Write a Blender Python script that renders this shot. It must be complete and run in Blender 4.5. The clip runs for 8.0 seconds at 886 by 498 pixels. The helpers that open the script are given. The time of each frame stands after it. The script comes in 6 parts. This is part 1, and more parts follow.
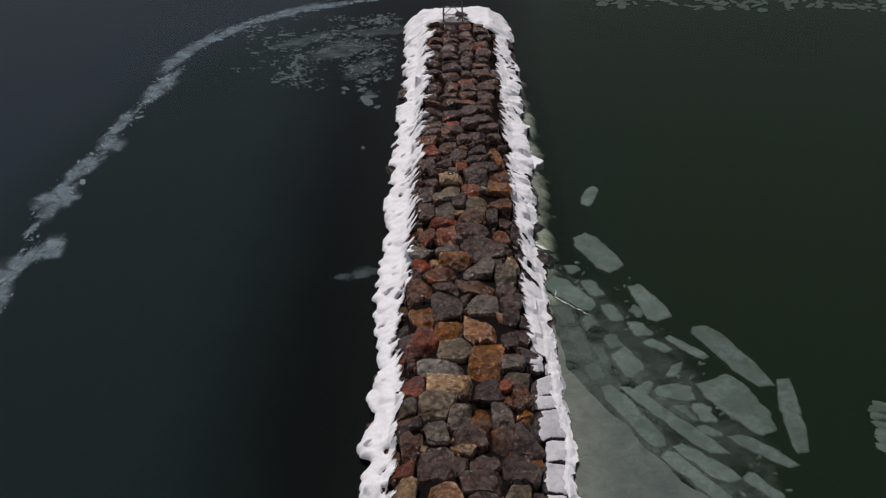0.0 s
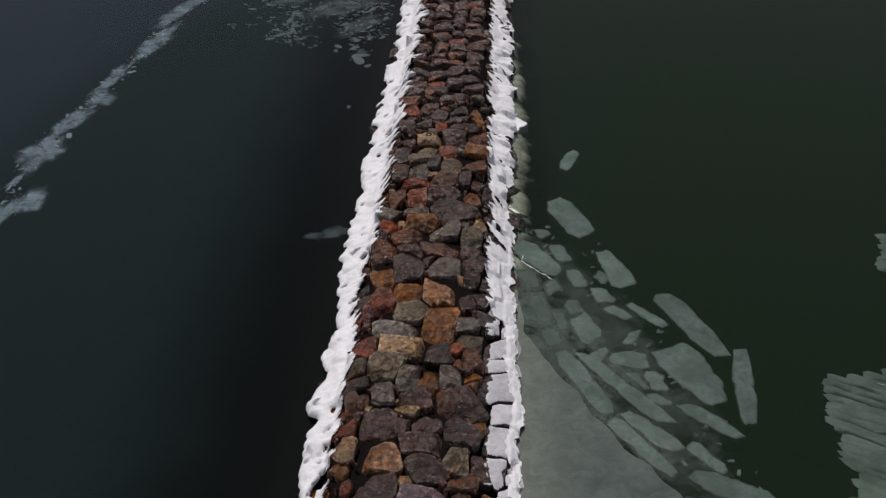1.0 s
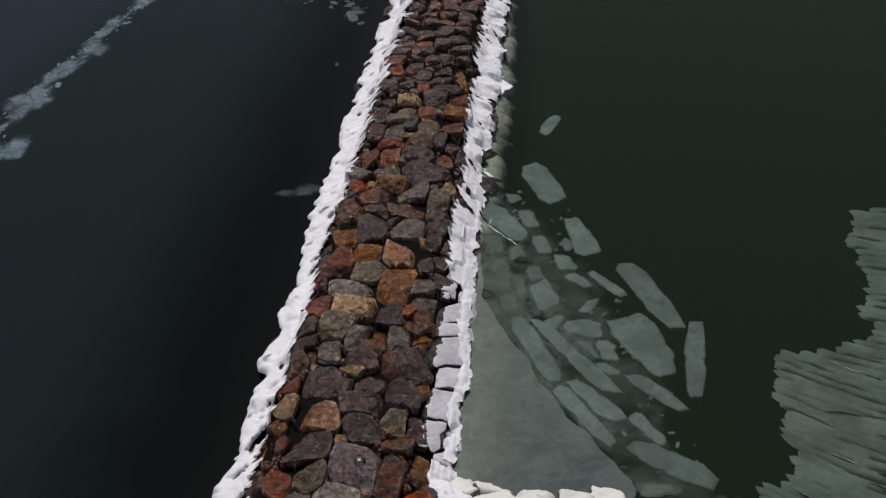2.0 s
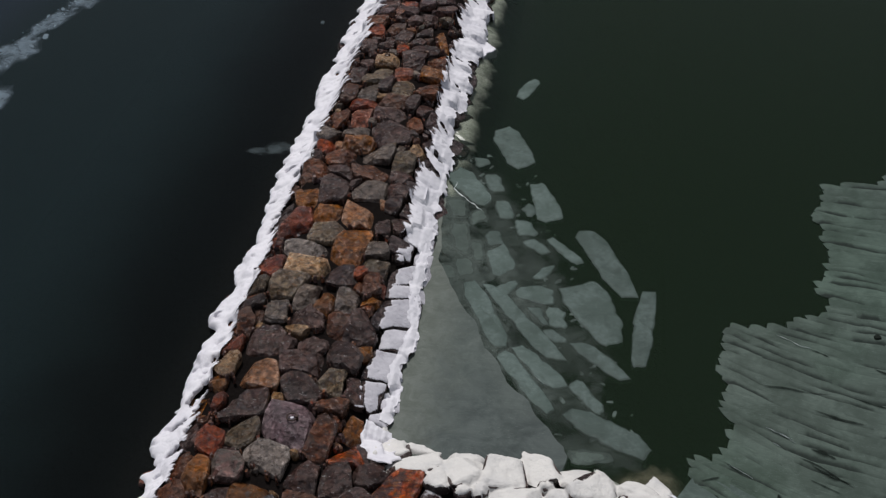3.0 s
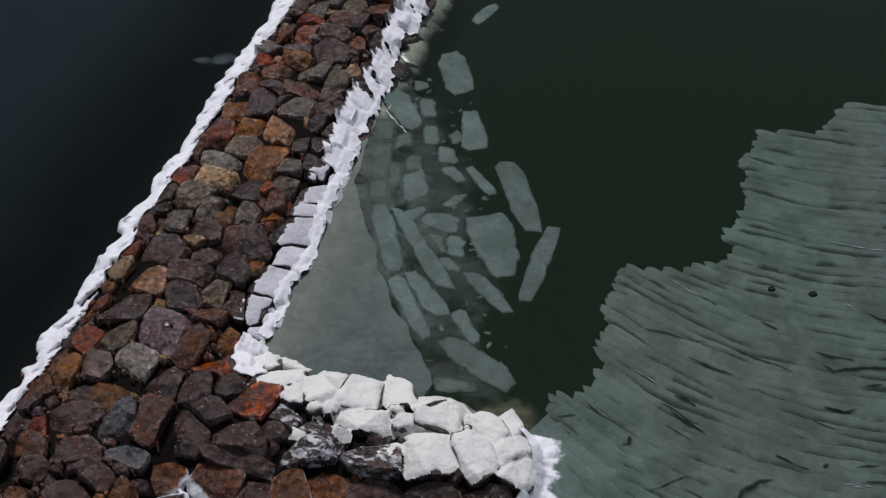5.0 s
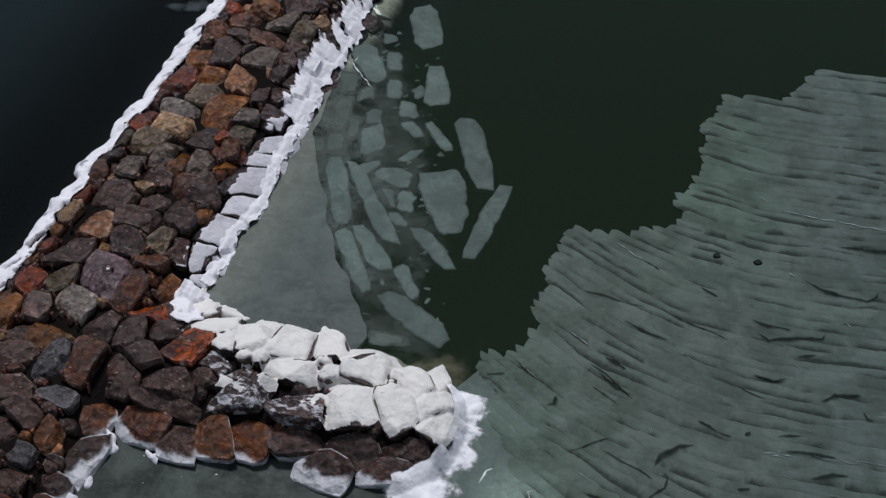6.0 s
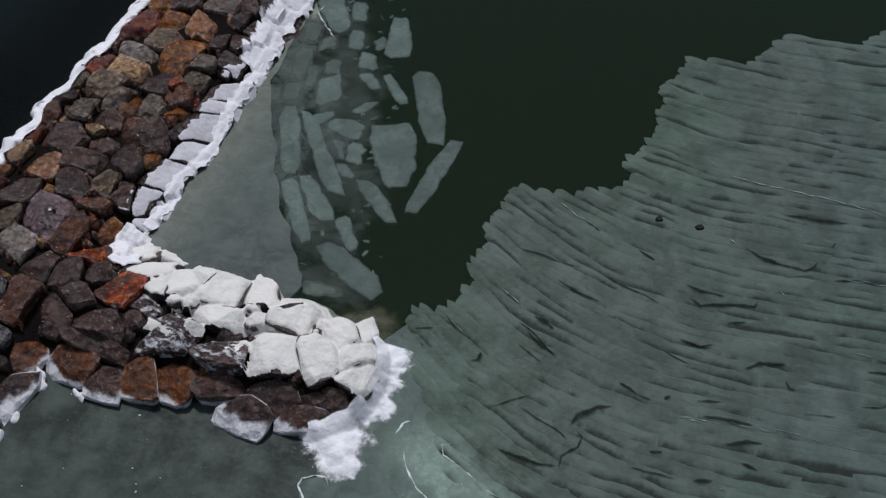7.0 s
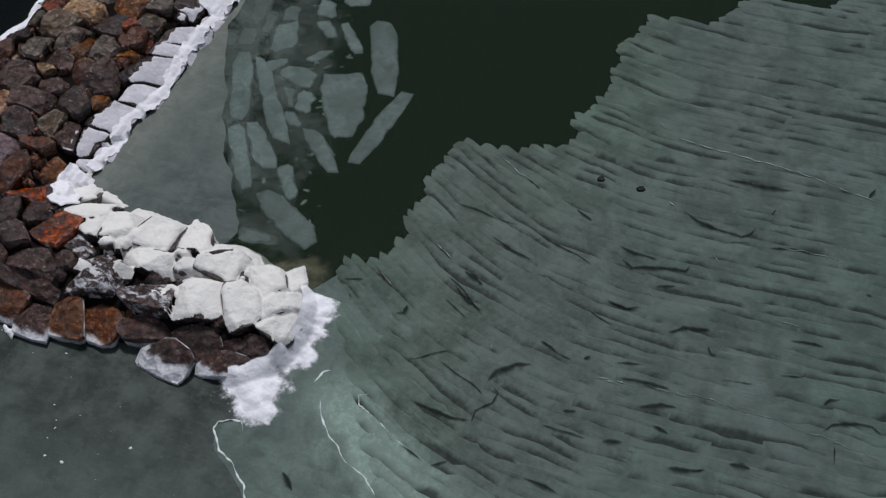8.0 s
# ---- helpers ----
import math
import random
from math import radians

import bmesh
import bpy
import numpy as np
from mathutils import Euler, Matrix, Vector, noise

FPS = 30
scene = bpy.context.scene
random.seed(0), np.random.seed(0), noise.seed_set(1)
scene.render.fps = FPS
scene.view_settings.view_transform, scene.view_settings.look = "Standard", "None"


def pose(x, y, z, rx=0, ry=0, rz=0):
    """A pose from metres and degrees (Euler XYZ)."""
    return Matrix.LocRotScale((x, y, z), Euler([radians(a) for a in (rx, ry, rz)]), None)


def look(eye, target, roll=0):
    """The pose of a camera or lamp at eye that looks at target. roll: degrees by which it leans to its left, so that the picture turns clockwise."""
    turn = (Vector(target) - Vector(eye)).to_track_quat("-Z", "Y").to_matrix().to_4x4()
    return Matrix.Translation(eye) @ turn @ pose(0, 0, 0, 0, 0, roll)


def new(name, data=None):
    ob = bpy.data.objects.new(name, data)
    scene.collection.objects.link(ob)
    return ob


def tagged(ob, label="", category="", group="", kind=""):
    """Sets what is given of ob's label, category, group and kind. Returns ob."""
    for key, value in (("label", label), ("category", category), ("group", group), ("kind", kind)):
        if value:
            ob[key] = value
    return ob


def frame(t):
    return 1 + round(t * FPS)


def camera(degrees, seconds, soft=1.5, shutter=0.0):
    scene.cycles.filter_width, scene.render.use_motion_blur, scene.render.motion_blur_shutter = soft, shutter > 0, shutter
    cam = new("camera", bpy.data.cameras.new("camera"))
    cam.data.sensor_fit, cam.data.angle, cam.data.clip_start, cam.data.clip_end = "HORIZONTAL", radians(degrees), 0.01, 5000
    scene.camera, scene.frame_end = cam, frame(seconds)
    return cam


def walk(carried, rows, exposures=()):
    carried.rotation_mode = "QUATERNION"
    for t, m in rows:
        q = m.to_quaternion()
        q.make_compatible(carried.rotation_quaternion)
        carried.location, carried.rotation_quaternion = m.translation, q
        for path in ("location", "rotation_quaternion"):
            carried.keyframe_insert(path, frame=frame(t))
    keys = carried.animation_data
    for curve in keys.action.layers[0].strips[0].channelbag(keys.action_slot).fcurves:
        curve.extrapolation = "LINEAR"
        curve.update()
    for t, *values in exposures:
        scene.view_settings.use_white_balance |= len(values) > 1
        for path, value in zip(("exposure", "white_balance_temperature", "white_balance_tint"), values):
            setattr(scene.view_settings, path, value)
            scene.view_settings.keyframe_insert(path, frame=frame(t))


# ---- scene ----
cam = camera(45.0, 8.0, soft=1.3)
PATH = [
    (0, (0.126, -26.926, 32.902), (0.087, -25.226, 31.849), -1.9),
    (0.5, (2.165, -26.762, 32.932), (2.085, -25.084, 31.846), -2.0),
    (1, (4.063, -26.739, 32.953), (3.949, -25.083, 31.837), -2.0),
    (1.5, (5.963, -26.598, 33.033), (5.814, -24.967, 31.885), -1.7),
    (3, (11.782, -25.904, 33.216), (11.535, -24.352, 31.978), -1.3),
    (3.5, (13.713, -25.622, 33.455), (13.437, -24.102, 32.185), -1.1),
    (4, (15.654, -25.283, 33.624), (15.348, -23.794, 32.324), -1.0),
    (4.5, (17.554, -24.938, 33.69), (17.222, -23.479, 32.363), -0.8),
    (6, (23.122, -23.634, 33.941), (22.726, -22.281, 32.523), -0.1),
    (6.5, (25.052, -23.079, 34.105), (24.637, -21.767, 32.654), 0.1),
    (7, (26.919, -22.483, 34.23), (26.488, -21.211, 32.748), 0.3),
    (7.5, (28.772, -21.833, 34.372), (28.327, -20.603, 32.859), 0.5),
    (8, (30.569, -21.057, 34.562), (30.115, -19.873, 33.015), 0.8),
]
# the clip's white balance cools a little on the way
walk(cam, [(t, look(eye, target, roll)) for t, eye, target, roll in PATH],
     [(0, 0.0, 6880, 10), (1.5, 0.0, 6760, 10), (3.5, 0.0, 6500, 10), (5.0, 0.0, 6290, 10), (6.5, 0.0, 6190, 10), (8, 0.0, 6270, 10)])

# ---- light ----
world = bpy.data.worlds.new("world")
scene.world = world
world.use_nodes = True
wn = world.node_tree.nodes
wn.clear()
sky = wn.new("ShaderNodeTexSky")
sky.sky_type = "NISHITA"
sky.sun_disc = False
SUN_ELEVATION, SUN_AZIMUTH = 63.0, -25.0      # degrees; azimuth from +y towards +x
sky.sun_elevation, sky.sun_rotation = radians(SUN_ELEVATION), radians(SUN_AZIMUTH)
sky.dust_density = 4.0
grey = wn.new("ShaderNodeHueSaturation")
grey.inputs["Saturation"].default_value = 0.35
cloud = wn.new("ShaderNodeMix")
cloud.data_type = "RGBA"
cloud.inputs[0].default_value = 0.72
cloud.inputs[7].default_value = (4.95, 5.6, 6.8, 1)
back = wn.new("ShaderNodeBackground")
back.inputs["Strength"].default_value = 0.042
wout = wn.new("ShaderNodeOutputWorld")
world.node_tree.links.new(sky.outputs[0], grey.inputs["Color"])
world.node_tree.links.new(grey.outputs[0], cloud.inputs[6])
world.node_tree.links.new(cloud.outputs[2], back.inputs["Color"])
world.node_tree.links.new(back.outputs[0], wout.inputs[0])

sun_data = bpy.data.lights.new("sun", "SUN")
sun_data.energy, sun_data.angle, sun_data.color = 2.62, radians(10), (1.0, 0.98, 0.98)
sun = new("sun", sun_data)
to_sun = Vector((math.sin(radians(SUN_AZIMUTH)) * math.cos(radians(SUN_ELEVATION)),
                 math.cos(radians(SUN_AZIMUTH)) * math.cos(radians(SUN_ELEVATION)), math.sin(radians(SUN_ELEVATION))))
sun.matrix_world = look(to_sun * 100, (0, 0, 0))


# ---- materials ----
class Nodes:
    """A short way to wire a material."""

    def __init__(self, name):
        self.mat = bpy.data.materials.new(name)
        self.mat.use_nodes = True
        self.tree = self.mat.node_tree
        self.tree.nodes.clear()
        self.out = self.tree.nodes.new("ShaderNodeOutputMaterial")

    def add(self, kind, **values):
        node = self.tree.nodes.new(kind)
        for key, value in values.items():
            node.inputs[key.replace("_", " ")].default_value = value
        return node

    def link(self, a, b):
        self.tree.links.new(a, b)

    def noise(self, scale, detail=4.0, rough=0.55, vector=None, distort=0.0):
        n = self.add("ShaderNodeTexNoise", Scale=scale, Detail=detail, Roughness=rough, Distortion=distort)
        self.link(vector or self.place(), n.inputs["Vector"])
        return n.outputs["Fac"]

    def place(self):
        return self.add("ShaderNodeNewGeometry").outputs["Position"]

    def stretched(self, x, y, z, turn=0.0, vector=None):
        m = self.tree.nodes.new("ShaderNodeMapping")
        m.inputs["Rotation"].default_value = (0, 0, radians(turn))
        m.inputs["Scale"].default_value = (x, y, z)
        self.link(vector or self.place(), m.inputs["Vector"])
        return m.outputs[0]

    def ramp(self, fac, low, high, a=0.0, b=1.0):
        r = self.tree.nodes.new("ShaderNodeMapRange")
        r.interpolation_type = "SMOOTHSTEP"
        for n, v in zip(("From Min", "From Max", "To Min", "To Max"), (low, high, a, b)):
            r.inputs[n].default_value = v
        self.link(fac, r.inputs["Value"])
        return r.outputs[0]

    def mix(self, fac, a, b, mode="MIX"):
        m = self.tree.nodes.new("ShaderNodeMix")
        m.data_type, m.blend_type = "RGBA", mode
        for value, slot in ((fac, 0), (a, 6), (b, 7)):
            if isinstance(value, (int, float)):
                m.inputs[slot].default_value = value
            elif isinstance(value, tuple):
                m.inputs[slot].default_value = (*value, 1.0)
            else:
                self.link(value, m.inputs[slot])
        return m.outputs[2]

    def math(self, op, a, b=0.0):
        m = self.tree.nodes.new("ShaderNodeMath")
        m.operation = op
        for value, slot in ((a, 0), (b, 1)):
            if isinstance(value, (int, float)):
                m.inputs[slot].default_value = value
            else:
                self.link(value, m.inputs[slot])
        return m.outputs[0]

    def bump(self, height, strength, distance, before=None):
        b = self.add("ShaderNodeBump", Strength=strength, Distance=distance)
        self.link(height, b.inputs["Height"])
        if before:
            self.link(before, b.inputs["Normal"])
        return b.outputs[0]

    def surface(self, color, rough, normal=None, **values):
        p = self.add("ShaderNodeBsdfPrincipled", **values)
        for value, slot in ((color, "Base Color"), (rough, "Roughness")):
            if isinstance(value, tuple):
                p.inputs[slot].default_value = (*value, 1.0)
            elif isinstance(value, float):
                p.inputs[slot].default_value = value
            else:
                self.link(value, p.inputs[slot])
        if normal:
            self.link(normal, p.inputs["Normal"])
        self.link(p.outputs[0], self.out.inputs[0])
        return self.mat


FROST = (0.74, 0.74, 0.78)


def stone_material(name, tone, second, vein, frost=0.0, specks=0.5, island=False, bright=1.0):
    m = Nodes(name)
    if island:
        pick = m.add("ShaderNodeNewGeometry").outputs["Random Per Island"]
    else:
        pick = m.add("ShaderNodeObjectInfo").outputs["Random"]
    shift = m.tree.nodes.new("ShaderNodeVectorMath")
    shift.operation = "MULTIPLY_ADD"
    m.link(pick, shift.inputs[0])
    shift.inputs[1].default_value = (37.0, 19.0, 53.0)
    m.link(m.place(), shift.inputs[2])
    where = shift.outputs[0]
    big = m.noise(1.1, 6, 0.62, where, 0.6)
    fine = m.noise(4.4, 10, 0.72, where, 0.5)
    grain = m.noise(70.0, 3, 0.6, where)
    if island:
        tones = m.tree.nodes.new("ShaderNodeValToRGB")
        tones.color_ramp.interpolation = "CONSTANT"
        steps = ((0.0, (0.088, 0.064, 0.060)), (0.32, (0.10, 0.072, 0.064)), (0.5, (0.074, 0.062, 0.066)), (0.66, (0.115, 0.076, 0.058)),
                 (0.76, (0.108, 0.098, 0.094)), (0.88, (0.14, 0.092, 0.068)), (0.95, (0.16, 0.082, 0.066)))
        ramp = tones.color_ramp
        while len(ramp.elements) < len(steps):
            ramp.elements.new(1.0)
        for el, (at, col) in zip(ramp.elements, steps):
            el.position, el.color = at, (*(bright * v for v in col), 1)
        m.link(pick, tones.inputs[0])
        base = m.mix(m.ramp(big, 0.42, 0.68), tones.outputs[0], second)
    else:
        base = m.mix(m.ramp(big, 0.43, 0.58), tone, second)
    warm = m.add("ShaderNodeHueSaturation", Saturation=1.2, Value=1.25, Hue=0.495)
    m.link(base, warm.inputs["Color"])
    base = m.mix(m.ramp(m.noise(0.9, 3, 0.6, where, 0.5), 0.46, 0.60, 0.0, 0.8), base, warm.outputs[0])
    streak = m.noise(3.2, 6, 0.7, m.stretched(1.0, 3.2, 2.0, 28, where), 0.8)
    base = m.mix(m.ramp(streak, 0.50, 0.64, 0.0, 0.7), base, vein)
    base = m.mix(m.ramp(fine, 0.39, 0.50, 0.70, 0.0), base, (0.014, 0.011, 0.010))
    lift = m.add("ShaderNodeHueSaturation", Value=2.4, Saturation=0.9)
    m.link(base, lift.inputs["Color"])
    pale = lift.outputs[0]
    base = m.mix(m.ramp(fine, 0.52, 0.66, 0.0, 0.85), base, pale)
    crack = m.add("ShaderNodeTexVoronoi", Scale=1.6)
    crack.feature = "DISTANCE_TO_EDGE"
    m.link(where, crack.inputs["Vector"])
    base = m.mix(m.ramp(crack.outputs["Distance"], 0.0, 0.035, 0.22, 0.0), base, (0.012, 0.010, 0.010))
    value = m.add("ShaderNodeHueSaturation", Saturation=1.42)
    m.link(m.ramp(pick, 0.0, 1.0, *((0.50, 1.42) if island else (0.68, 1.25))), value.inputs["Value"])
    m.link(base, value.inputs["Color"])
    base = m.mix(1.0, value.outputs[0], (0.93, 0.80, 0.765), "MULTIPLY")
    light = m.ramp(grain, 0.60, 0.76, 0.0, 0.10)
    base = m.mix(light, base, (0.30, 0.27, 0.25))
    # paler arris: wear, plus the bright look of sunlit edges put into colour
    held = m.add("ShaderNodeAttribute")
    held.attribute_name = "worn"
    rubbed_lit = m.math("MULTIPLY", held.outputs["Fac"], m.ramp(m.noise(5.0, 6, 0.7, where), 0.40, 0.62))
    edges = m.add("ShaderNodeHueSaturation", Value=2.4, Saturation=0.75)
    m.link(base, edges.inputs["Color"])
    base = m.mix(m.math("MULTIPLY", rubbed_lit, 0.85), base, m.mix(0.15, edges.outputs[0], (0.22, 0.19, 0.17)))
    # pale chips, and glints of ice painted as white spots in the colour
    spot = m.ramp(m.noise(7.0, 3, 0.5, m.stretched(0.8, 3.2, 1.0, 60, where), 0.8), 0.685, 0.71, 0.0, specks)
    base = m.mix(spot, base, (0.72, 0.72, 0.74))
    wet = m.ramp(m.noise(0.8, 3, 0.5, where), 0.46, 0.58, 0.30, 1.0)
    rough = m.math("MULTIPLY", m.ramp(fine, 0.3, 0.7, 0.24, 0.70), wet)
    normal = m.bump(m.noise(3.0, 8, 0.70, where, 0.5), 0.75, 0.30)
    normal = m.bump(fine, 0.75, 0.12, normal)
    # chiselled faces
    cut = m.add("ShaderNodeTexVoronoi", Scale=2.3)
    m.link(where, cut.inputs["Vector"])
    normal = m.bump(cut.outputs["Distance"], 0.6, 0.35, normal)
    if frost:
        sep = m.tree.nodes.new("ShaderNodeSeparateXYZ")
        m.link(m.place(), sep.inputs[0])
        amount, soft = 0.34, 0.06
        edge = m.math("ADD", sep.outputs[2], m.math("MULTIPLY", m.math("SUBTRACT", m.noise(2.2, 6, 0.68), 0.5), amount))
        iced = m.ramp(edge, frost - soft, frost + soft, 0.94, 0.0)
        iced = m.math("MULTIPLY", iced, m.ramp(m.noise(6.0, 5, 0.65), 0.22, 0.46, 0.8, 1.0))
        coat = FROST
        if frost < 0:
            # rime in wind-blown patches
            blown = m.noise(1.5, 7, 0.7, m.stretched(1.0, 2.0, 1.0, 25, where), 0.5)
            iced = m.ramp(blown, 0.50, 0.60, 0.0, 0.85)
        if frost > 0:
            # a thin white rim of ice along the arrises that face the lee
            facing = m.tree.nodes.new("ShaderNodeSeparateXYZ")
            m.link(m.add("ShaderNodeNewGeometry").outputs["Normal"], facing.inputs[0])
            rim = m.ramp(m.math("ADD", held.outputs["Fac"], m.math("MULTIPLY", m.math("SUBTRACT", m.noise(3.0, 5, 0.6), 0.5), 0.7)), 0.60, 0.85)
            base = m.mix(m.math("MULTIPLY", rim, m.ramp(facing.outputs[1], 0.05, 0.30)), base, FROST)
        base = m.mix(iced, base, coat)
    return m.surface(base, rough, normal, Specular_IOR_Level=0.5)


DARK_STONE = (0.057, 0.041, 0.037), (0.037, 0.028, 0.027), (0.084, 0.054, 0.042)
BROWN_STONE = (0.106, 0.057, 0.038), (0.068, 0.042, 0.033), (0.140, 0.085, 0.056)
OCHRE_STONE = (0.175, 0.094, 0.048), (0.105, 0.060, 0.036), (0.215, 0.140, 0.088)
STONE = {
    "dark": stone_material("dark_granite", *DARK_STONE, specks=0.8),
    "brown": stone_material("brown_granite", *BROWN_STONE, specks=0.6),
    "ochre": stone_material("ochre_granite", *OCHRE_STONE, specks=0.2),
    "red": stone_material("red_granite", (0.185, 0.072, 0.046), (0.105, 0.050, 0.040), (0.105, 0.058, 0.048), specks=0.15),
    "rust": stone_material("rust_red_granite", (0.33, 0.085, 0.034), (0.060, 0.034, 0.030), (0.27, 0.15, 0.08), specks=0.3),
    "pink": stone_material("pink_granite", (0.36, 0.255, 0.19), (0.25, 0.17, 0.125), (0.34, 0.17, 0.075), specks=0.1),
    "rose": stone_material("rose_granite", (0.31, 0.168, 0.130), (0.21, 0.118, 0.094), (0.20, 0.115, 0.085), specks=0.1),
    "grey": stone_material("grey_granite", (0.108, 0.099, 0.088), (0.066, 0.060, 0.054), (0.14, 0.120, 0.100)),
    "tan": stone_material("tan_granite", (0.32, 0.262, 0.19), (0.21, 0.165, 0.118), (0.26, 0.14, 0.07), specks=0.1),
    "olive": stone_material("olive_grey_granite", (0.105, 0.094, 0.072), (0.064, 0.057, 0.047), (0.15, 0.100, 0.060)),
    "mauve": stone_material("mauve_grey_granite", (0.118, 0.097, 0.105), (0.090, 0.075, 0.083), (0.07, 0.058, 0.064)),
    "slate": stone_material("blue_grey_slate", (0.062, 0.064, 0.068), (0.040, 0.041, 0.045), (0.088, 0.090, 0.092), specks=0.4),
    "pale": stone_material("pale_grey_granite", (0.165, 0.160, 0.150), (0.120, 0.116, 0.110), (0.185, 0.172, 0.155), specks=0.3),
    "mottle": stone_material("mottled_pink_grey_granite", (0.150, 0.112, 0.106), (0.090, 0.088, 0.080), (0.205, 0.150, 0.135), specks=0.4),
    "snowy": stone_material("weathered_granite", (0.056, 0.045, 0.044), (0.040, 0.033, 0.034), (0.082, 0.060, 0.050)),
}
STONE_FROST = {
    "tip": stone_material("spray_iced_granite", *DARK_STONE, frost=0.46),
    "dark": stone_material("frosted_dark_granite", *DARK_STONE, frost=0.37),
    "brown": stone_material("frosted_brown_granite", *BROWN_STONE, frost=0.37),
    "ochre": stone_material("frosted_ochre_granite", (0.125, 0.066, 0.038), (0.085, 0.046, 0.030), (0.14, 0.08, 0.048), frost=0.37),
}
STONE["blown"] = stone_material("rime_blown_granite", (0.075, 0.058, 0.056), (0.045, 0.037, 0.039), (0.10, 0.075, 0.065), -1.0)
RUBBLE = stone_material("rubble_granite", (0.07, 0.05, 0.05), (0.070, 0.052, 0.052), (0.12, 0.082, 0.068), island=True, bright=1.25)
PEBBLE = stone_material("pale_pebbles", (0.07, 0.05, 0.05), (0.12, 0.09, 0.078), (0.18, 0.12, 0.09), island=True, bright=1.7, specks=0.1)


def silt_and_depth_colour(m):
    return m.mix(m.noise(0.4, 5, 0.6), (0.0002, 0.0004, 0.0003), (0.0003, 0.0006, 0.0004))


def core_material():
    m = Nodes("dark_wet_rubble")
    n = m.noise(3.0, 6, 0.7)
    sep = m.tree.nodes.new("ShaderNodeSeparateXYZ")
    m.link(m.place(), sep.inputs[0])
    rock = m.mix(n, (0.006, 0.005, 0.005), (0.016, 0.013, 0.012))
    silt = silt_and_depth_colour(m)
    deep = m.ramp(m.math("ADD", sep.outputs[2], m.math("MULTIPLY", n, 0.8)), -1.9, -0.2, 1.0, 0.0)
    return m.surface(m.mix(deep, rock, silt), 1.0, m.bump(n, 1.0, 0.2), Specular_IOR_Level=0.0)


def drowned_material(name, low=(0.66, 0.68, 0.60), high=(0.82, 0.82, 0.76)):
    m = Nodes(name)
    n, f = m.noise(1.3, 4, 0.6), m.noise(8.0, 6, 0.7)
    base = m.mix(m.ramp(n, 0.35, 0.65), low, high)
    base = m.mix(m.ramp(f, 0.35, 0.55, 0.4, 0.0), base, (0.10, 0.11, 0.07))
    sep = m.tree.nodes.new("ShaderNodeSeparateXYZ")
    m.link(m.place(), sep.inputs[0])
    # the water's loss of light with depth is painted: colour fades to near black
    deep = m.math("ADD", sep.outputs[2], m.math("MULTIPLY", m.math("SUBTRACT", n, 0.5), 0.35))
    base = m.mix(m.ramp(deep, -0.62, -0.08, 1.0, 0.0), base, silt_and_depth_colour(m))
    return m.surface(base, 0.8, m.bump(f, 0.6, 0.04), Specular_IOR_Level=0.0)


def snow_material(name, tone, dirty, bare=0.0, fan=False, lumps=0.5, comb=None):
    m = Nodes(name)
    wide, mid, fine = m.noise(0.7, 4, 0.6), m.noise(5.0, 5, 0.6), m.noise(60.0, 3, 0.6)
    base = m.mix(m.ramp(wide, 0.40, 0.70, 0.0, 0.7), tone, dirty)
    base = m.mix(m.ramp(mid, 0.58, 0.78, 0.0, 0.35), base, (0.52, 0.52, 0.56))
    if bare:
        # stone that shows through where the crust is blown thin
        worn = m.noise(2.2, 7, 0.72, m.stretched(0.7, 1.6, 2.2, 15), 0.6)
        base = m.mix(m.ramp(worn, 0.36, 0.50, bare, 0.0), base, (0.30, 0.27, 0.30))
        base = m.mix(m.ramp(worn, 0.30, 0.38, 1.6 * bare, 0.0), base, (0.07, 0.06, 0.06))
    if comb is not None:
        # thin and grey towards a margin that the wind has combed one way
        held = m.add("ShaderNodeAttribute")
        held.attribute_name = "cover"
        combed = m.noise(2.6, 5, 0.65, m.stretched(0.35, 2.6, 1.0, 0, m.stretched(1.0, 1.0, 1.0, -comb)), 0.3)
        left = m.math("ADD", held.outputs["Fac"], m.math("MULTIPLY", m.math("SUBTRACT", combed, 0.55), 0.9))
        base = m.mix(m.ramp(left, 0.0, 0.16, 0.55, 0.0), base, (0.40, 0.38, 0.42))
    normal = m.bump(m.noise(2.4, 6, 0.65), lumps, 0.14)
    normal = m.bump(mid, 0.4, 0.05, normal)
    normal = m.bump(fine, 0.12, 0.01, normal)
    mat = m.surface(base, 0.7, normal, Specular_IOR_Level=0.25)
    if comb is not None:
        m.link(m.ramp(left, -0.03, 0.04), m.out.inputs[0].links[0].from_node.inputs["Alpha"])
    if fan:
        held = m.add("ShaderNodeAttribute")
        held.attribute_name = "cover"
        dense = m.math("ADD", m.math("MULTIPLY", m.noise(4.5, 7, 0.72), 0.9), held.outputs["Fac"])
        m.link(m.ramp(dense, 0.52, 1.0), m.out.inputs[0].links[0].from_node.inputs["Alpha"])
    return mat


SNOW = snow_material("wind_packed_snow", (0.78, 0.765, 0.80), (0.68, 0.665, 0.715))
SNOW_WEST = snow_material("wind_combed_snow_drift", (0.78, 0.765, 0.80), (0.68, 0.665, 0.715), comb=42.0)
SNOW_EAST = snow_material("wind_combed_edge_snow", (0.78, 0.765, 0.80), (0.66, 0.645, 0.695), comb=-42.0)
SNOW_RIME = snow_material("grey_rime_crust", (0.60, 0.585, 0.625), (0.42, 0.405, 0.445), 0.30, lumps=0.6)
SNOW_THIN = snow_material("thin_crusted_snow", (0.75, 0.73, 0.77), (0.60, 0.57, 0.63), 0.5)
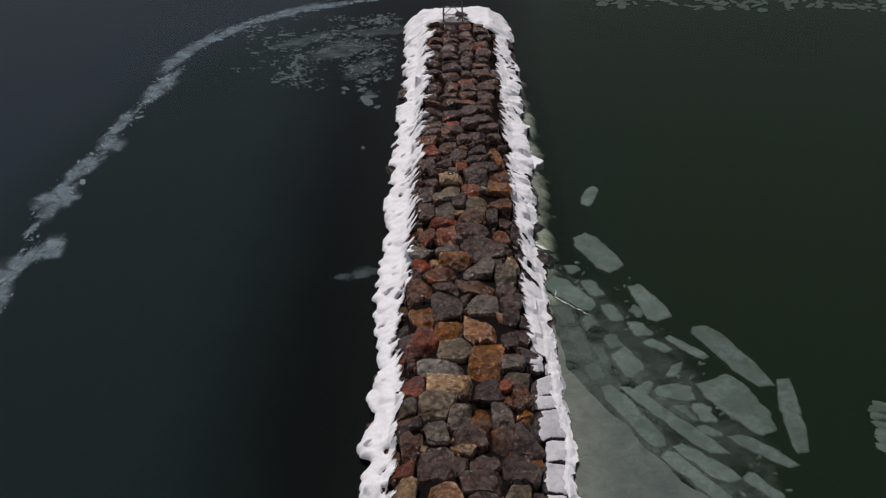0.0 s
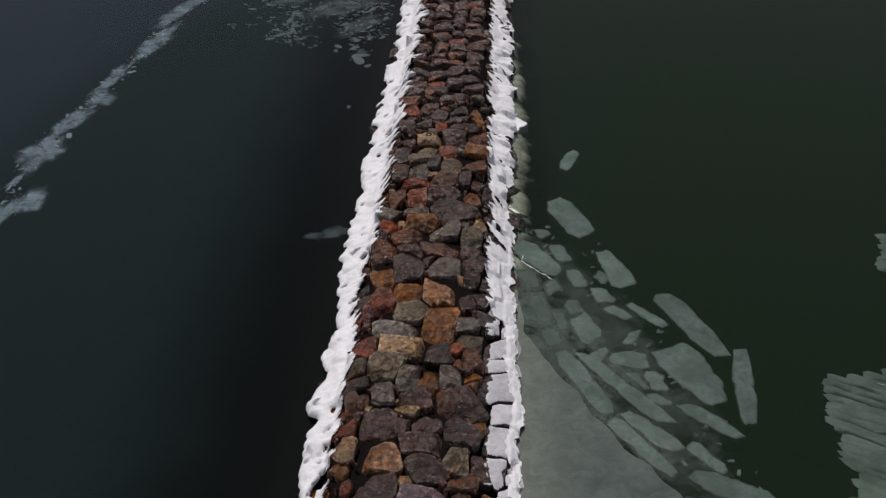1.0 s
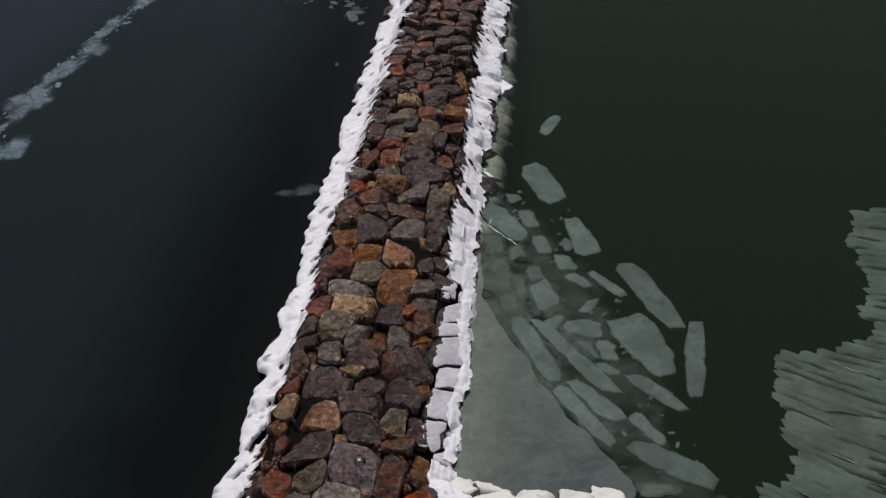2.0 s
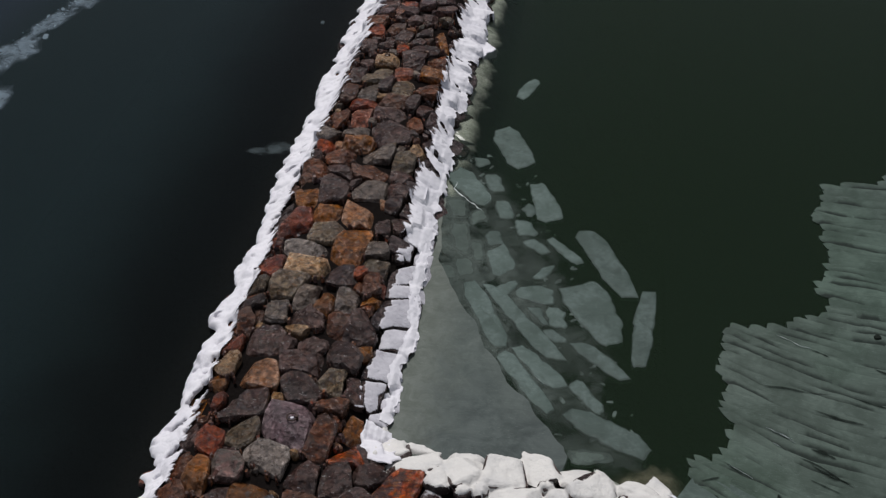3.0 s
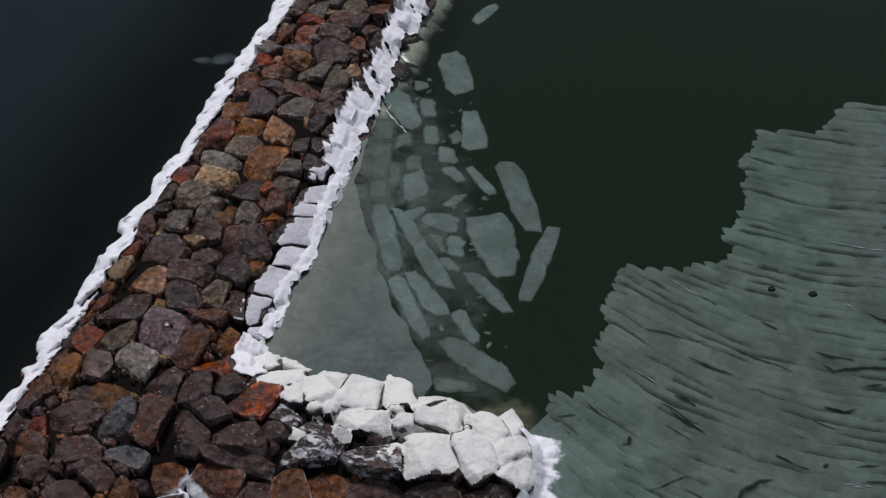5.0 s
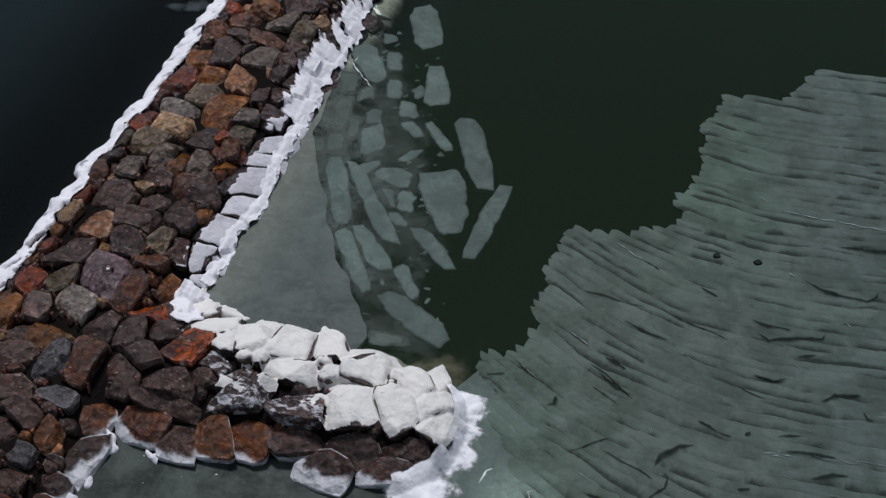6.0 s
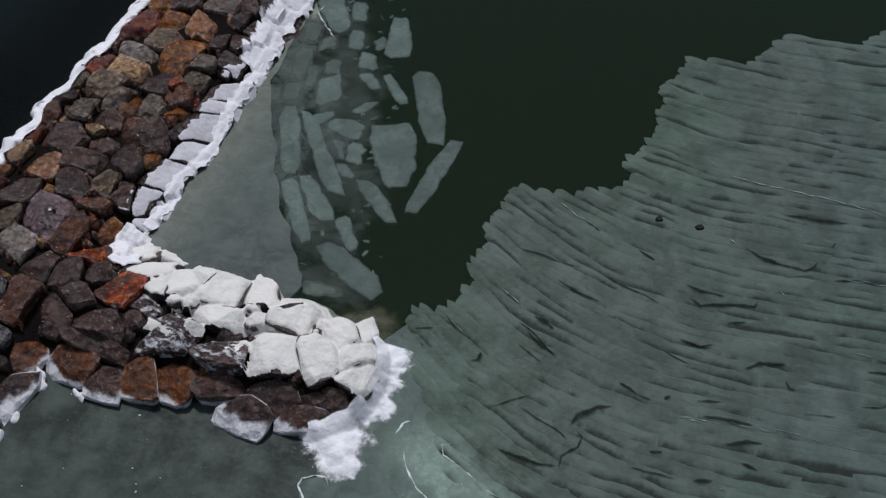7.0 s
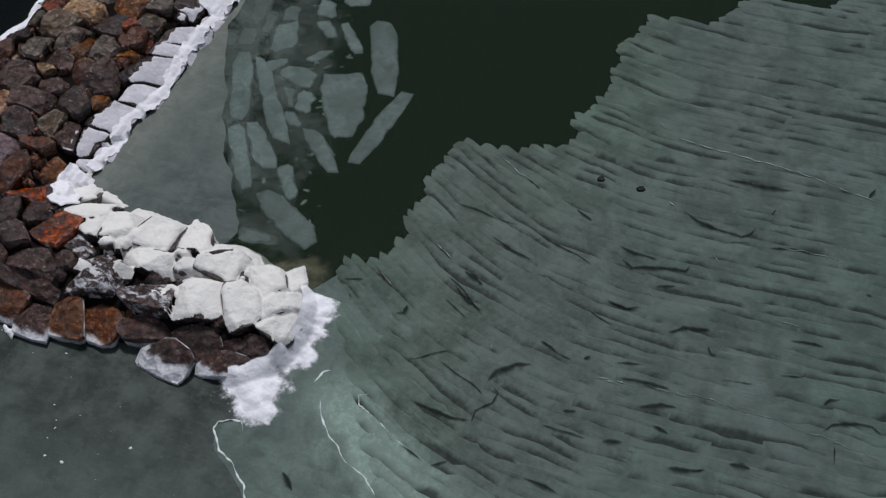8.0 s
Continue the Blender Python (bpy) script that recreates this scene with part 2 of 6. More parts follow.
SPRAY_FAN = snow_material("frozen_spray_fan", (0.80, 0.79, 0.83), (0.66, 0.68, 0.70), fan=True)
SNOW_SPRAY = snow_material("frozen_spray_crust", (0.69, 0.67, 0.64), (0.56, 0.55, 0.54), lumps=0.8)


def pale_streak(m, cloud):
    """How far the ice is soaked white along the drift line that leaves the spur's tip."""
    at = m.tree.nodes.new("ShaderNodeSeparateXYZ")
    shift = m.tree.nodes.new("ShaderNodeVectorMath")
    shift.operation = "SUBTRACT"
    m.link(m.place(), shift.inputs[0])
    shift.inputs[1].default_value = (19.2, -2.6, 0.0)
    m.link(m.stretched(1.0, 1.0, 1.0, 34.0, shift.outputs[0]), at.inputs[0])
    across = m.math("ADD", m.math("ABSOLUTE", at.outputs[1]), m.math("MULTIPLY", m.math("SUBTRACT", cloud, 0.5), 2.6))
    along = m.math("ADD", at.outputs[0], m.math("MULTIPLY", m.math("SUBTRACT", cloud, 0.5), 4.0))
    return m.math("MULTIPLY", m.ramp(across, 0.4, 2.0, 0.85, 0.0), m.ramp(along, -1.5, 1.0))


def ice_material(name, tone, clear, white, streak=0.0, turn=0.0, alpha=(1.0, 1.0), pick=""):
    """Lake ice over dark water: cloudy and clear patches, scratches and frost along cracks."""
    m = Nodes(name)
    where = m.place()
    along = where
    if streak and pick == "object":
        shift = m.tree.nodes.new("ShaderNodeVectorMath")
        shift.operation = "MULTIPLY_ADD"
        m.link(m.add("ShaderNodeObjectInfo").outputs["Random"], shift.inputs[0])
        shift.inputs[1].default_value = (41.0, 23.0, 7.0)
        m.link(m.tree.nodes.new("ShaderNodeTexCoord").outputs["Object"], shift.inputs[2])
        along = shift.outputs[0]
    cloud = m.noise(0.55, 6, 0.65, where, 0.4)
    mottle = m.noise(4.0, 7, 0.72, where)
    base = m.mix(m.ramp(cloud, 0.36, 0.66), tone, clear)
    soft = 0.45 if streak > 0.8 else 1.0
    base = m.mix(m.ramp(mottle, 0.34, 0.60, 0.75 * soft, 0.0), base, clear)
    base = m.mix(m.ramp(mottle, 0.56, 0.80, 0.0, 0.45 * soft), base, white)
    murk = m.noise(1.3, 5, 0.6, where, 0.8)
    base = m.mix(m.ramp(murk, 0.30, 0.52, 0.6 * soft, 0.0), base, m.mix(0.45, clear, (0.02, 0.03, 0.025)))
    if streak:
        lines = m.noise(2.4, 7, 0.72, m.stretched(0.28, 2.6, 1.0, turn, along), 0.5)
        base = m.mix(m.ramp(lines, 0.50, 0.72, 0.0, streak), base, clear)
        pale = m.noise(1.6, 6, 0.7, m.stretched(0.22, 2.2, 1.0, turn + 6, along), 0.6)
        base = m.mix(m.ramp(pale, 0.56, 0.78, 0.0, 0.5 * streak), base, white)
    if streak > 0.8:
        green = m.add("ShaderNodeHueSaturation", Saturation=1.5, Value=1.04, Hue=0.475)
        m.link(base, green.inputs["Color"])
        base = m.mix(m.ramp(m.noise(0.09, 3, 0.5, where), 0.42, 0.62, 0.0, 0.5), base, green.outputs[0])
        east = m.tree.nodes.new("ShaderNodeSeparateXYZ")
        m.link(where, east.inputs[0])
        worn = m.math("ADD", east.outputs[0], m.math("MULTIPLY", cloud, 12.0))
        base = m.mix(m.ramp(worn, 27.0, 42.0, 0.55, 0.0), base, (1.0, 1.0, 0.88), "MULTIPLY")
        # pale, snow-soaked ice off the spur's tip
        base = m.mix(pale_streak(m, cloud), base, m.mix(m.ramp(mottle, 0.4, 0.65), (0.14, 0.192, 0.162), (0.215, 0.29, 0.246)))
    if streak == 0.5 and turn == -50:
        base = m.mix(pale_streak(m, cloud), base, m.mix(m.ramp(mottle, 0.4, 0.65), (0.165, 0.225, 0.190), (0.245, 0.33, 0.28)))
    if 0 < streak < 0.3 and turn == 70:
        # bare and blue-grey towards the spur, snow-dusted along the breakwater
        sep = m.tree.nodes.new("ShaderNodeSeparateXYZ")
        m.link(where, sep.inputs[0])
        far = m.math("ADD", sep.outputs[1], m.math("MULTIPLY", m.noise(0.5, 5, 0.6, where, 0.6), 7.0))
        base = m.mix(m.ramp(far, 5.0, 13.0, 0.9, 0.0), base, m.mix(m.ramp(m.noise(0.8, 7, 0.7, m.stretched(0.8, 1.1, 1.0, -40, where), 0.8), 0.35, 0.65), (0.041, 0.052, 0.051), (0.082, 0.099, 0.095)))
        near = m.math("ADD", sep.outputs[0], m.math("MULTIPLY", m.noise(0.9, 5, 0.6, where, 0.6), 3.0))
        base = m.mix(m.ramp(near, 5.8, 9.2, 0.75, 0.0), base, m.mix(m.ramp(m.noise(0.9, 7, 0.70, where, 0.8), 0.36, 0.66), (0.105, 0.118, 0.098), (0.195, 0.210, 0.184)))
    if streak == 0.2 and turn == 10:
        # darker towards the rocks by position; milky farther out
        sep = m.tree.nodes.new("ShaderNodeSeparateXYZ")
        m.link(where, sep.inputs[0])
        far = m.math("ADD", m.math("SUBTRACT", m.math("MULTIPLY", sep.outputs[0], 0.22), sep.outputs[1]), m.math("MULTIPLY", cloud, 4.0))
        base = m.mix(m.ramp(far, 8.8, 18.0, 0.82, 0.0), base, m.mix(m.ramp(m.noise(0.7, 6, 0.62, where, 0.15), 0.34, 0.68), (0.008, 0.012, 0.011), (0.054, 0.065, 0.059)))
    scratch = m.noise(3.0, 3, 0.5, m.stretched(0.5, 5.0, 1.0, turn + 20, where), 1.2)
    near = m.math("ABSOLUTE", m.math("SUBTRACT", scratch, 0.62))
    base = m.mix(m.ramp(near, 0.0, 0.008, 0.55, 0.0), base, white)
    if pick == "object" and not streak:
        held = m.add("ShaderNodeAttribute")
        held.attribute_name = "cover"
        wet = m.ramp(m.math("ADD", held.outputs["Fac"], m.math("MULTIPLY", m.math("SUBTRACT", mottle, 0.5), 0.8)), 0.25, 0.75, 0.7, 0.0)
        base = m.mix(wet, base, m.mix(0.5, clear, (0.012, 0.018, 0.014)))
    if streak > 0.8:
        # thin, clear ice along the overlapped edge of a plate
        held = m.add("ShaderNodeAttribute")
        held.attribute_name = "thin"
        seam = m.math("ADD", held.outputs["Fac"], m.math("MULTIPLY", m.math("SUBTRACT", mottle, 0.5), 0.55))
        base = m.mix(m.ramp(seam, 0.06, 0.86, 0.0, 0.92), base, (0.010, 0.016, 0.013))
    if pick:
        info = m.add("ShaderNodeObjectInfo").outputs["Random"] if pick == "object" else m.add("ShaderNodeNewGeometry").outputs["Random Per Island"]
        value = m.add("ShaderNodeHueSaturation")
        m.link(m.ramp(info, 0.0, 1.0, *((0.95, 1.05) if streak else (0.86, 1.12))), value.inputs["Value"])
        m.link(base, value.inputs["Color"])
        base = value.outputs[0]
    rough = m.ramp(mottle, 0.3, 0.7, 0.5, 0.75)
    normal = m.bump(murk, 0.15, 0.05)
    mat = m.surface(base, rough, normal, Specular_IOR_Level=0.12)
    if alpha != (1.0, 1.0):
        shader = m.out.inputs[0].links[0].from_node
        patch = m.noise(0.9, 8, 0.72, where, 0.6)
        held = m.add("ShaderNodeAttribute")
        held.attribute_name = "cover"
        dense = m.math("ADD", m.math("MULTIPLY", patch, 2.2), m.math("MULTIPLY", held.outputs["Fac"], 0.8))
        m.link(m.ramp(dense, 1.30, 2.1, alpha[1], alpha[0]), shader.inputs["Alpha"])
    return mat


FLOE_ICE = ice_material("grey_green_floe_ice", (0.107, 0.142, 0.131), (0.062, 0.087, 0.076), (0.215, 0.268, 0.244), pick="object")
FLOE_DIM = ice_material("dull_wet_floe_ice", (0.076, 0.100, 0.087), (0.048, 0.065, 0.056), (0.15, 0.185, 0.165), pick="object")
FIELD_ICE = ice_material("rafted_grey_ice", (0.089, 0.117, 0.107), (0.048, 0.066, 0.058), (0.175, 0.215, 0.200), 0.82, 0, pick="object")
FIELD_ICE_FAR = ice_material("rafted_grey_ice_joined", (0.089, 0.117, 0.107), (0.048, 0.066, 0.058), (0.175, 0.215, 0.200), 0.82, -4, pick="island")
SHEET_ICE = ice_material("smooth_grey_sheet_ice", (0.103, 0.123, 0.112), (0.066, 0.083, 0.076), (0.19, 0.222, 0.202), 0.25, 70)
PALE_ICE = ice_material("pale_green_ice", (0.104, 0.142, 0.124), (0.060, 0.084, 0.074), (0.190, 0.240, 0.215), 0.5, -50)
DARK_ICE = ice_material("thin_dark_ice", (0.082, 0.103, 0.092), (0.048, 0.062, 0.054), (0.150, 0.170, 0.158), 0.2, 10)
BRASH_ICE = ice_material("brash_ice", (0.175, 0.228, 0.265), (0.102, 0.137, 0.162), (0.34, 0.39, 0.43), pick="island")
BRASH_DIM = ice_material("dim_brash_ice", (0.082, 0.106, 0.116), (0.05, 0.068, 0.075), (0.17, 0.20, 0.21), pick="island")
SLUSH_ICE = ice_material("blue_grey_slush", (0.150, 0.200, 0.240), (0.085, 0.116, 0.140), (0.30, 0.345, 0.39), 0.4, 70, alpha=(0.98, 0.05))
THIN_SLUSH = ice_material("thin_dim_slush", (0.16, 0.205, 0.215), (0.09, 0.12, 0.13), (0.3, 0.34, 0.35), 0.4, 70, alpha=(0.38, 0.0))

YOUNG_ICE = ice_material("thin_young_ice", (0.005, 0.009, 0.006), (0.003, 0.006, 0.004), (0.012, 0.018, 0.014))
DIM_ICE = ice_material("dull_sunken_ice", (0.085, 0.112, 0.100), (0.045, 0.060, 0.052), (0.16, 0.19, 0.175), pick="island")
THIN_ICE = ice_material("thin_cracked_ice", (0.096, 0.120, 0.106), (0.056, 0.074, 0.064), (0.17, 0.20, 0.182), alpha=(0.78, 0.03))
MURK_ICE = ice_material("murky_slush", (0.075, 0.098, 0.084), (0.035, 0.048, 0.040), (0.12, 0.14, 0.13), alpha=(0.55, 0.0))


def lead_material():
    """Thin black ice in a lead, torn at its margins."""
    m = Nodes("refrozen_lead_ice")
    tear, fine = m.noise(1.8, 6, 0.7, None, 0.5), m.noise(9.0, 5, 0.7)
    mat = m.surface(m.mix(m.ramp(fine, 0.35, 0.7), (0.0035, 0.0065, 0.0045), (0.009, 0.014, 0.011)), 0.6, Specular_IOR_Level=0.05)
    held = m.add("ShaderNodeAttribute")
    held.attribute_name = "cover"
    dense = m.math("ADD", held.outputs["Fac"], m.math("MULTIPLY", m.math("SUBTRACT", tear, 0.5), 1.1))
    soft = m.math("MULTIPLY", m.ramp(dense, 0.15, 1.30), m.ramp(held.outputs["Fac"], 0.0, 0.45))
    m.link(m.math("MULTIPLY", soft, 0.90), m.out.inputs[0].links[0].from_node.inputs["Alpha"])
    return mat


LEAD_ICE = lead_material()


def frost_line_material():
    m = Nodes("white_frost_ridge")
    n = m.noise(14.0, 5, 0.7)
    return m.surface(m.mix(n, (0.70, 0.74, 0.73), (0.38, 0.45, 0.43)), 0.6, m.bump(n, 0.5, 0.02))


FROST_LINE = frost_line_material()


def water_material():
    m = Nodes("dark_green_water")
    # silt-green, greener on the sheltered side; the tint darkens with nearness to the breakwater
    wide = m.noise(0.05, 3, 0.5)
    sep = m.tree.nodes.new("ShaderNodeSeparateXYZ")
    m.link(m.place(), sep.inputs[0])
    inner = m.ramp(m.math("ADD", sep.outputs[0], m.math("MULTIPLY", wide, 14.0)), -8.0, 22.0)
    tint = m.mix(inner, (0.0232, 0.0412, 0.0448), (0.0225, 0.0405, 0.0225))
    # greyer and bluer outside the belt of slush
    belt = m.tree.nodes.new("ShaderNodeVectorMath")
    belt.operation = "DISTANCE"
    m.link(m.stretched(1.0, 0.7, 0.0), belt.inputs[0])
    belt.inputs[1].default_value = (2.0, 21.0, 0.0)
    outside = m.math("MULTIPLY", m.ramp(belt.outputs["Value"], 27.5, 34.0), m.ramp(sep.outputs[0], -6.0, 6.0, 1.0, 0.0))
    tint = m.mix(outside, tint, (0.037, 0.056, 0.076))
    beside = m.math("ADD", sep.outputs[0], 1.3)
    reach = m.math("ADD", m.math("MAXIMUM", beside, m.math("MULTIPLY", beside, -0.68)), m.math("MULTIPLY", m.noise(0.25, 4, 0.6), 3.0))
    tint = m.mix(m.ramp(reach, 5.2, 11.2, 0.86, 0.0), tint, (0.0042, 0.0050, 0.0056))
    calm = m.noise(1.6, 3, 0.5, m.stretched(1.0, 0.6, 1.0, 20))
    swell = m.noise(0.22, 2, 0.5)
    normal = m.bump(swell, 0.02, 0.5, m.bump(calm, 0.02, 0.05))
    body = m.add("ShaderNodeBsdfDiffuse")
    m.link(tint, body.inputs["Color"])
    clear = m.add("ShaderNodeBsdfTransparent")
    clear.inputs[0].default_value = (0.87, 0.90, 0.85, 1)
    deep = m.add("ShaderNodeMixShader", Fac=0.62)
    m.link(body.outputs[0], deep.inputs[1])
    m.link(clear.outputs[0], deep.inputs[2])
    gloss = m.add("ShaderNodeBsdfGlossy", Roughness=0.07)
    m.link(normal, gloss.inputs["Normal"])
    fresnel = m.add("ShaderNodeFresnel", IOR=1.16)
    m.link(normal, fresnel.inputs["Normal"])
    top = m.add("ShaderNodeMixShader")
    m.link(fresnel.outputs[0], top.inputs[0])
    m.link(deep.outputs[0], top.inputs[1])
    m.link(gloss.outputs[0], top.inputs[2])
    m.link(top.outputs[0], m.out.inputs[0])
    return m.mat


def seabed_material():
    m = Nodes("green_silt")
    return m.surface(silt_and_depth_colour(m), 1.0, Specular_IOR_Level=0.0)


def steel_material():
    m = Nodes("weathered_galvanised_steel")
    n = m.noise(9.0, 5, 0.7)
    return m.surface(m.mix(m.ramp(n, 0.4, 0.7), (0.16, 0.16, 0.17), (0.07, 0.05, 0.04)), 0.5, None, Metallic=0.6)


def concrete_material():
    m = Nodes("worn_concrete")
    n = m.noise(4.0, 6, 0.7)
    return m.surface(m.mix(n, (0.16, 0.15, 0.15), (0.28, 0.27, 0.26)), 0.8, m.bump(n, 0.4, 0.02))


# ---- helpers for meshes ----
def mesh_object(name, verts, faces, material, parent=None, smooth=0.0, label=""):
    data = bpy.data.meshes.new(name)
    data.from_pydata(verts, [], faces)
    data.materials.append(material)
    if smooth:
        for p in data.polygons:
            p.use_smooth = True
        data.set_sharp_from_angle(angle=radians(smooth))
    ob = new(name, data)
    ob.parent = parent
    if label:
        ob["label"] = label
    return ob


def part(name, bm, material, parent, label=""):
    data = bpy.data.meshes.new(name)
    bm.to_mesh(data)
    bm.free()
    data.materials.append(material)
    ob = new(name, data)
    ob.parent = parent
    if label:
        ob["label"] = label
    return ob


def smoothstep(a, b, x):
    x = min(1.0, max(0.0, (x - a) / (b - a)))
    return x * x * (3 - 2 * x)


def wobble(x, y, scale, seed):
    return noise.noise(Vector((x * scale, y * scale, seed * 7.31)))


# ---- the form of the breakwater and its spur ----
PIER_END, CREST, CREST_HALF, FOOT = 62.8, 1.78, 2.75, 4.90
SPUR_END, SPUR_CREST = 15.0, 1.52


WEATHER_OUT, WEATHER_Z = (0.0, 0.75, 1.45, 2.55, 3.95, 12.0), (0.0, -0.94, -1.24, -1.62, -2.92, -6.0)


def weather_side(x, y):
    """The open-water flank: a steep shoulder, then a low bench."""
    out = max(-x - 2.55, 0.0)
    if y > PIER_END:
        out = math.hypot(out, y - PIER_END)
    return CREST - 0.05 + float(np.interp(out, WEATHER_OUT, WEATHER_Z))


def pier_height(x, y):
    if x < -2.0:
        low = weather_side(x, y)
        keep = smoothstep(-2.55, -2.0, x) if y < 56 else max(smoothstep(-2.55, -2.0, x), smoothstep(56, 60, y))
        return low + (sheltered_side(x, y) - low) * keep if keep > 0 else low
    return sheltered_side(x, y)


def sheltered_side(x, y):
    x = x + 0.12
    out = max(abs(x) - CREST_HALF, 0.0)
    if y > PIER_END:
        out = math.hypot(out, y - PIER_END)
    run = FOOT - CREST_HALF
    crown = CREST - 0.05 * min(abs(x), CREST_HALF) ** 2 / CREST_HALF
    return crown - CREST * out / run if out < 1.25 * run else crown - CREST * 1.25 - 0.35 * (out - 1.25 * run)


def spur_height(x, y):
    if x < 1.0:
        return -9.0
    axis = -0.8 - 0.02 * (x - 5)
    half = 3.5 - 0.055 * max(0.0, x - 6)
    if y < axis:
        half += 0.85 * (1 - smoothstep(7.5, 11.5, x))
    off = abs(y - axis)
    if x > SPUR_END:
        off = math.hypot(off, (x - SPUR_END) * 1.25)
    flat = 1.25
    out = max(off - flat, 0.0)
    run = half - flat
    return SPUR_CREST - SPUR_CREST * out / run if out < 1.3 * run else SPUR_CREST * -0.3 - 0.4 * (out - 1.3 * run)


def height(x, y):
    a, b = pier_height(x, y), spur_height(x, y)
    k = 0.35
    h = max(k - abs(a - b), 0.0) / k
    return max(a, b) + h * h * k * 0.25


def slope(x, y):
    e = 0.15
    return (height(x + e, y) - height(x - e, y)) / (2 * e), (height(x, y + e) - height(x, y - e)) / (2 * e)


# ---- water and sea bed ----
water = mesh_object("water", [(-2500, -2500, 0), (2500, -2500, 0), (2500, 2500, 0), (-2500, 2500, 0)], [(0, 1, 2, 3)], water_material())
tagged(water, "calm dark green open water round the breakwater", "water", kind="structure")
seabed = mesh_object("ground", [(-2500, -2500, -5), (2500, -2500, -5), (2500, 2500, -5), (-2500, 2500, -5)], [(0, 1, 2, 3)], seabed_material())
tagged(seabed, "dark silty bed under the water", "ground", kind="structure")


# ---- ice ----
def slab(outline, top, thick, bevel=0.03, seed=0.0):
    """Vertices and faces of a flat plate with a chamfered rim."""
    n = len(outline)
    cx, cy = sum(p[0] for p in outline) / n, sum(p[1] for p in outline) / n
    verts, faces = [], []
    for scale, z in ((1.0, -thick), (1.0, -bevel), (None, 0.0)):
        for x, y in outline:
            far = math.hypot(x - cx, y - cy) or 1.0
            s = scale if scale else max(0.5, 1 - bevel / far)
            verts.append((cx + (x - cx) * s, cy + (y - cy) * s, top + z + 0.012 * wobble(x, y, 1.3, seed)))
    for r in range(2):
        for i in range(n):
            j = (i + 1) % n
            faces.append((r * n + i, r * n + j, (r + 1) * n + j, (r + 1) * n + i))
    faces.append(tuple(range(2 * n, 3 * n)))
    return verts, faces


def floe_outline(x, y, length, width, turn, rng, square=0.55, corners=9):
    """An irregular, mostly straight-edged plate, long along its heading."""
    c, s = math.cos(radians(turn)), math.sin(radians(turn))
    skew = rng.uniform(-0.22, 0.22)
    taper = rng.uniform(-0.25, 0.25)
    rough = []
    for i in range(corners):
        a = 2 * math.pi * (i + rng.uniform(-0.28, 0.28)) / corners
        u, v = math.cos(a), math.sin(a)
        u = math.copysign(abs(u) ** square, u) * 0.5 * length * rng.uniform(0.9, 1.04)
        v = math.copysign(abs(v) ** square, v) * 0.5 * width * rng.uniform(0.86, 1.06)
        v *= 1 + taper * u / (0.5 * length)
        u += skew * v
        rough.append((u, v))
    fine = []
    for i, (u, v) in enumerate(rough):
        u2, v2 = rough[(i + 1) % corners]
        span = math.hypot(u2 - u, v2 - v)
        steps = max(2, int(span / 0.28))
        for k in range(steps):
            f = k / steps
            pu, pv = u + (u2 - u) * f, v + (v2 - v) * f
            if k:
                j = 0.035 * min(1.0, span)
                pu, pv = pu + rng.uniform(-j, j), pv + rng.uniform(-j, j)
            fine.append((x + pu * c - pv * s, y + pu * s + pv * c))
    return fine


def frost_ridge(points, width, seed, base=0.032, label="thin white frost ridge along a crack in ice", floe=None):
    """A low uneven welt of frost along a crack."""
    path = []
    for (x, y), (x2, y2) in zip(points, points[1:]):
        n = max(2, int(math.hypot(x2 - x, y2 - y) / 0.07))
        path += [(x + (x2 - x) * k / n, y + (y2 - y) * k / n) for k in range(n)]
    stray = 0.02 if floe else 0.10
    path = [(x + stray * wobble(x, y, 2.2, seed), y + stray * wobble(y, x, 2.2, seed + 1)) for x, y in path]
    verts, faces = [], []
    for i, (x, y) in enumerate(path):
        a, b = path[max(0, i - 1)], path[min(len(path) - 1, i + 1)]
        dx, dy = b[0] - a[0], b[1] - a[1]
        d = math.hypot(dx, dy) or 1
        ends = min(1.0, i / 4, (len(path) - 1 - i) / 4)
        w = width * max(0.22, 0.55 + 0.7 * wobble(x, y, 3.5, seed + 2) + 0.4 * wobble(x, y, 9.0, seed + 4)) * (0.2 + 0.8 * ends)
        for side, z in ((-1, base), (0, base + 0.012 + 0.25 * w), (1, base)):
            verts.append((x - dy / d * w * side, y + dx / d * w * side, z))
    for i in range(len(path) - 1):
        faces += [(3 * i, 3 * i + 3, 3 * i + 4, 3 * i + 1), (3 * i + 1, 3 * i + 4, 3 * i + 5, 3 * i + 2)]
    if floe:
        return mesh_object("rim", verts, faces, FROST_LINE, floe, 60, "bright frosted rim")
    ob = mesh_object("frost_ridge", verts, faces, FROST_LINE, smooth=60)
    return tagged(ob, label, "frost ridge", group="cracks in the ice")


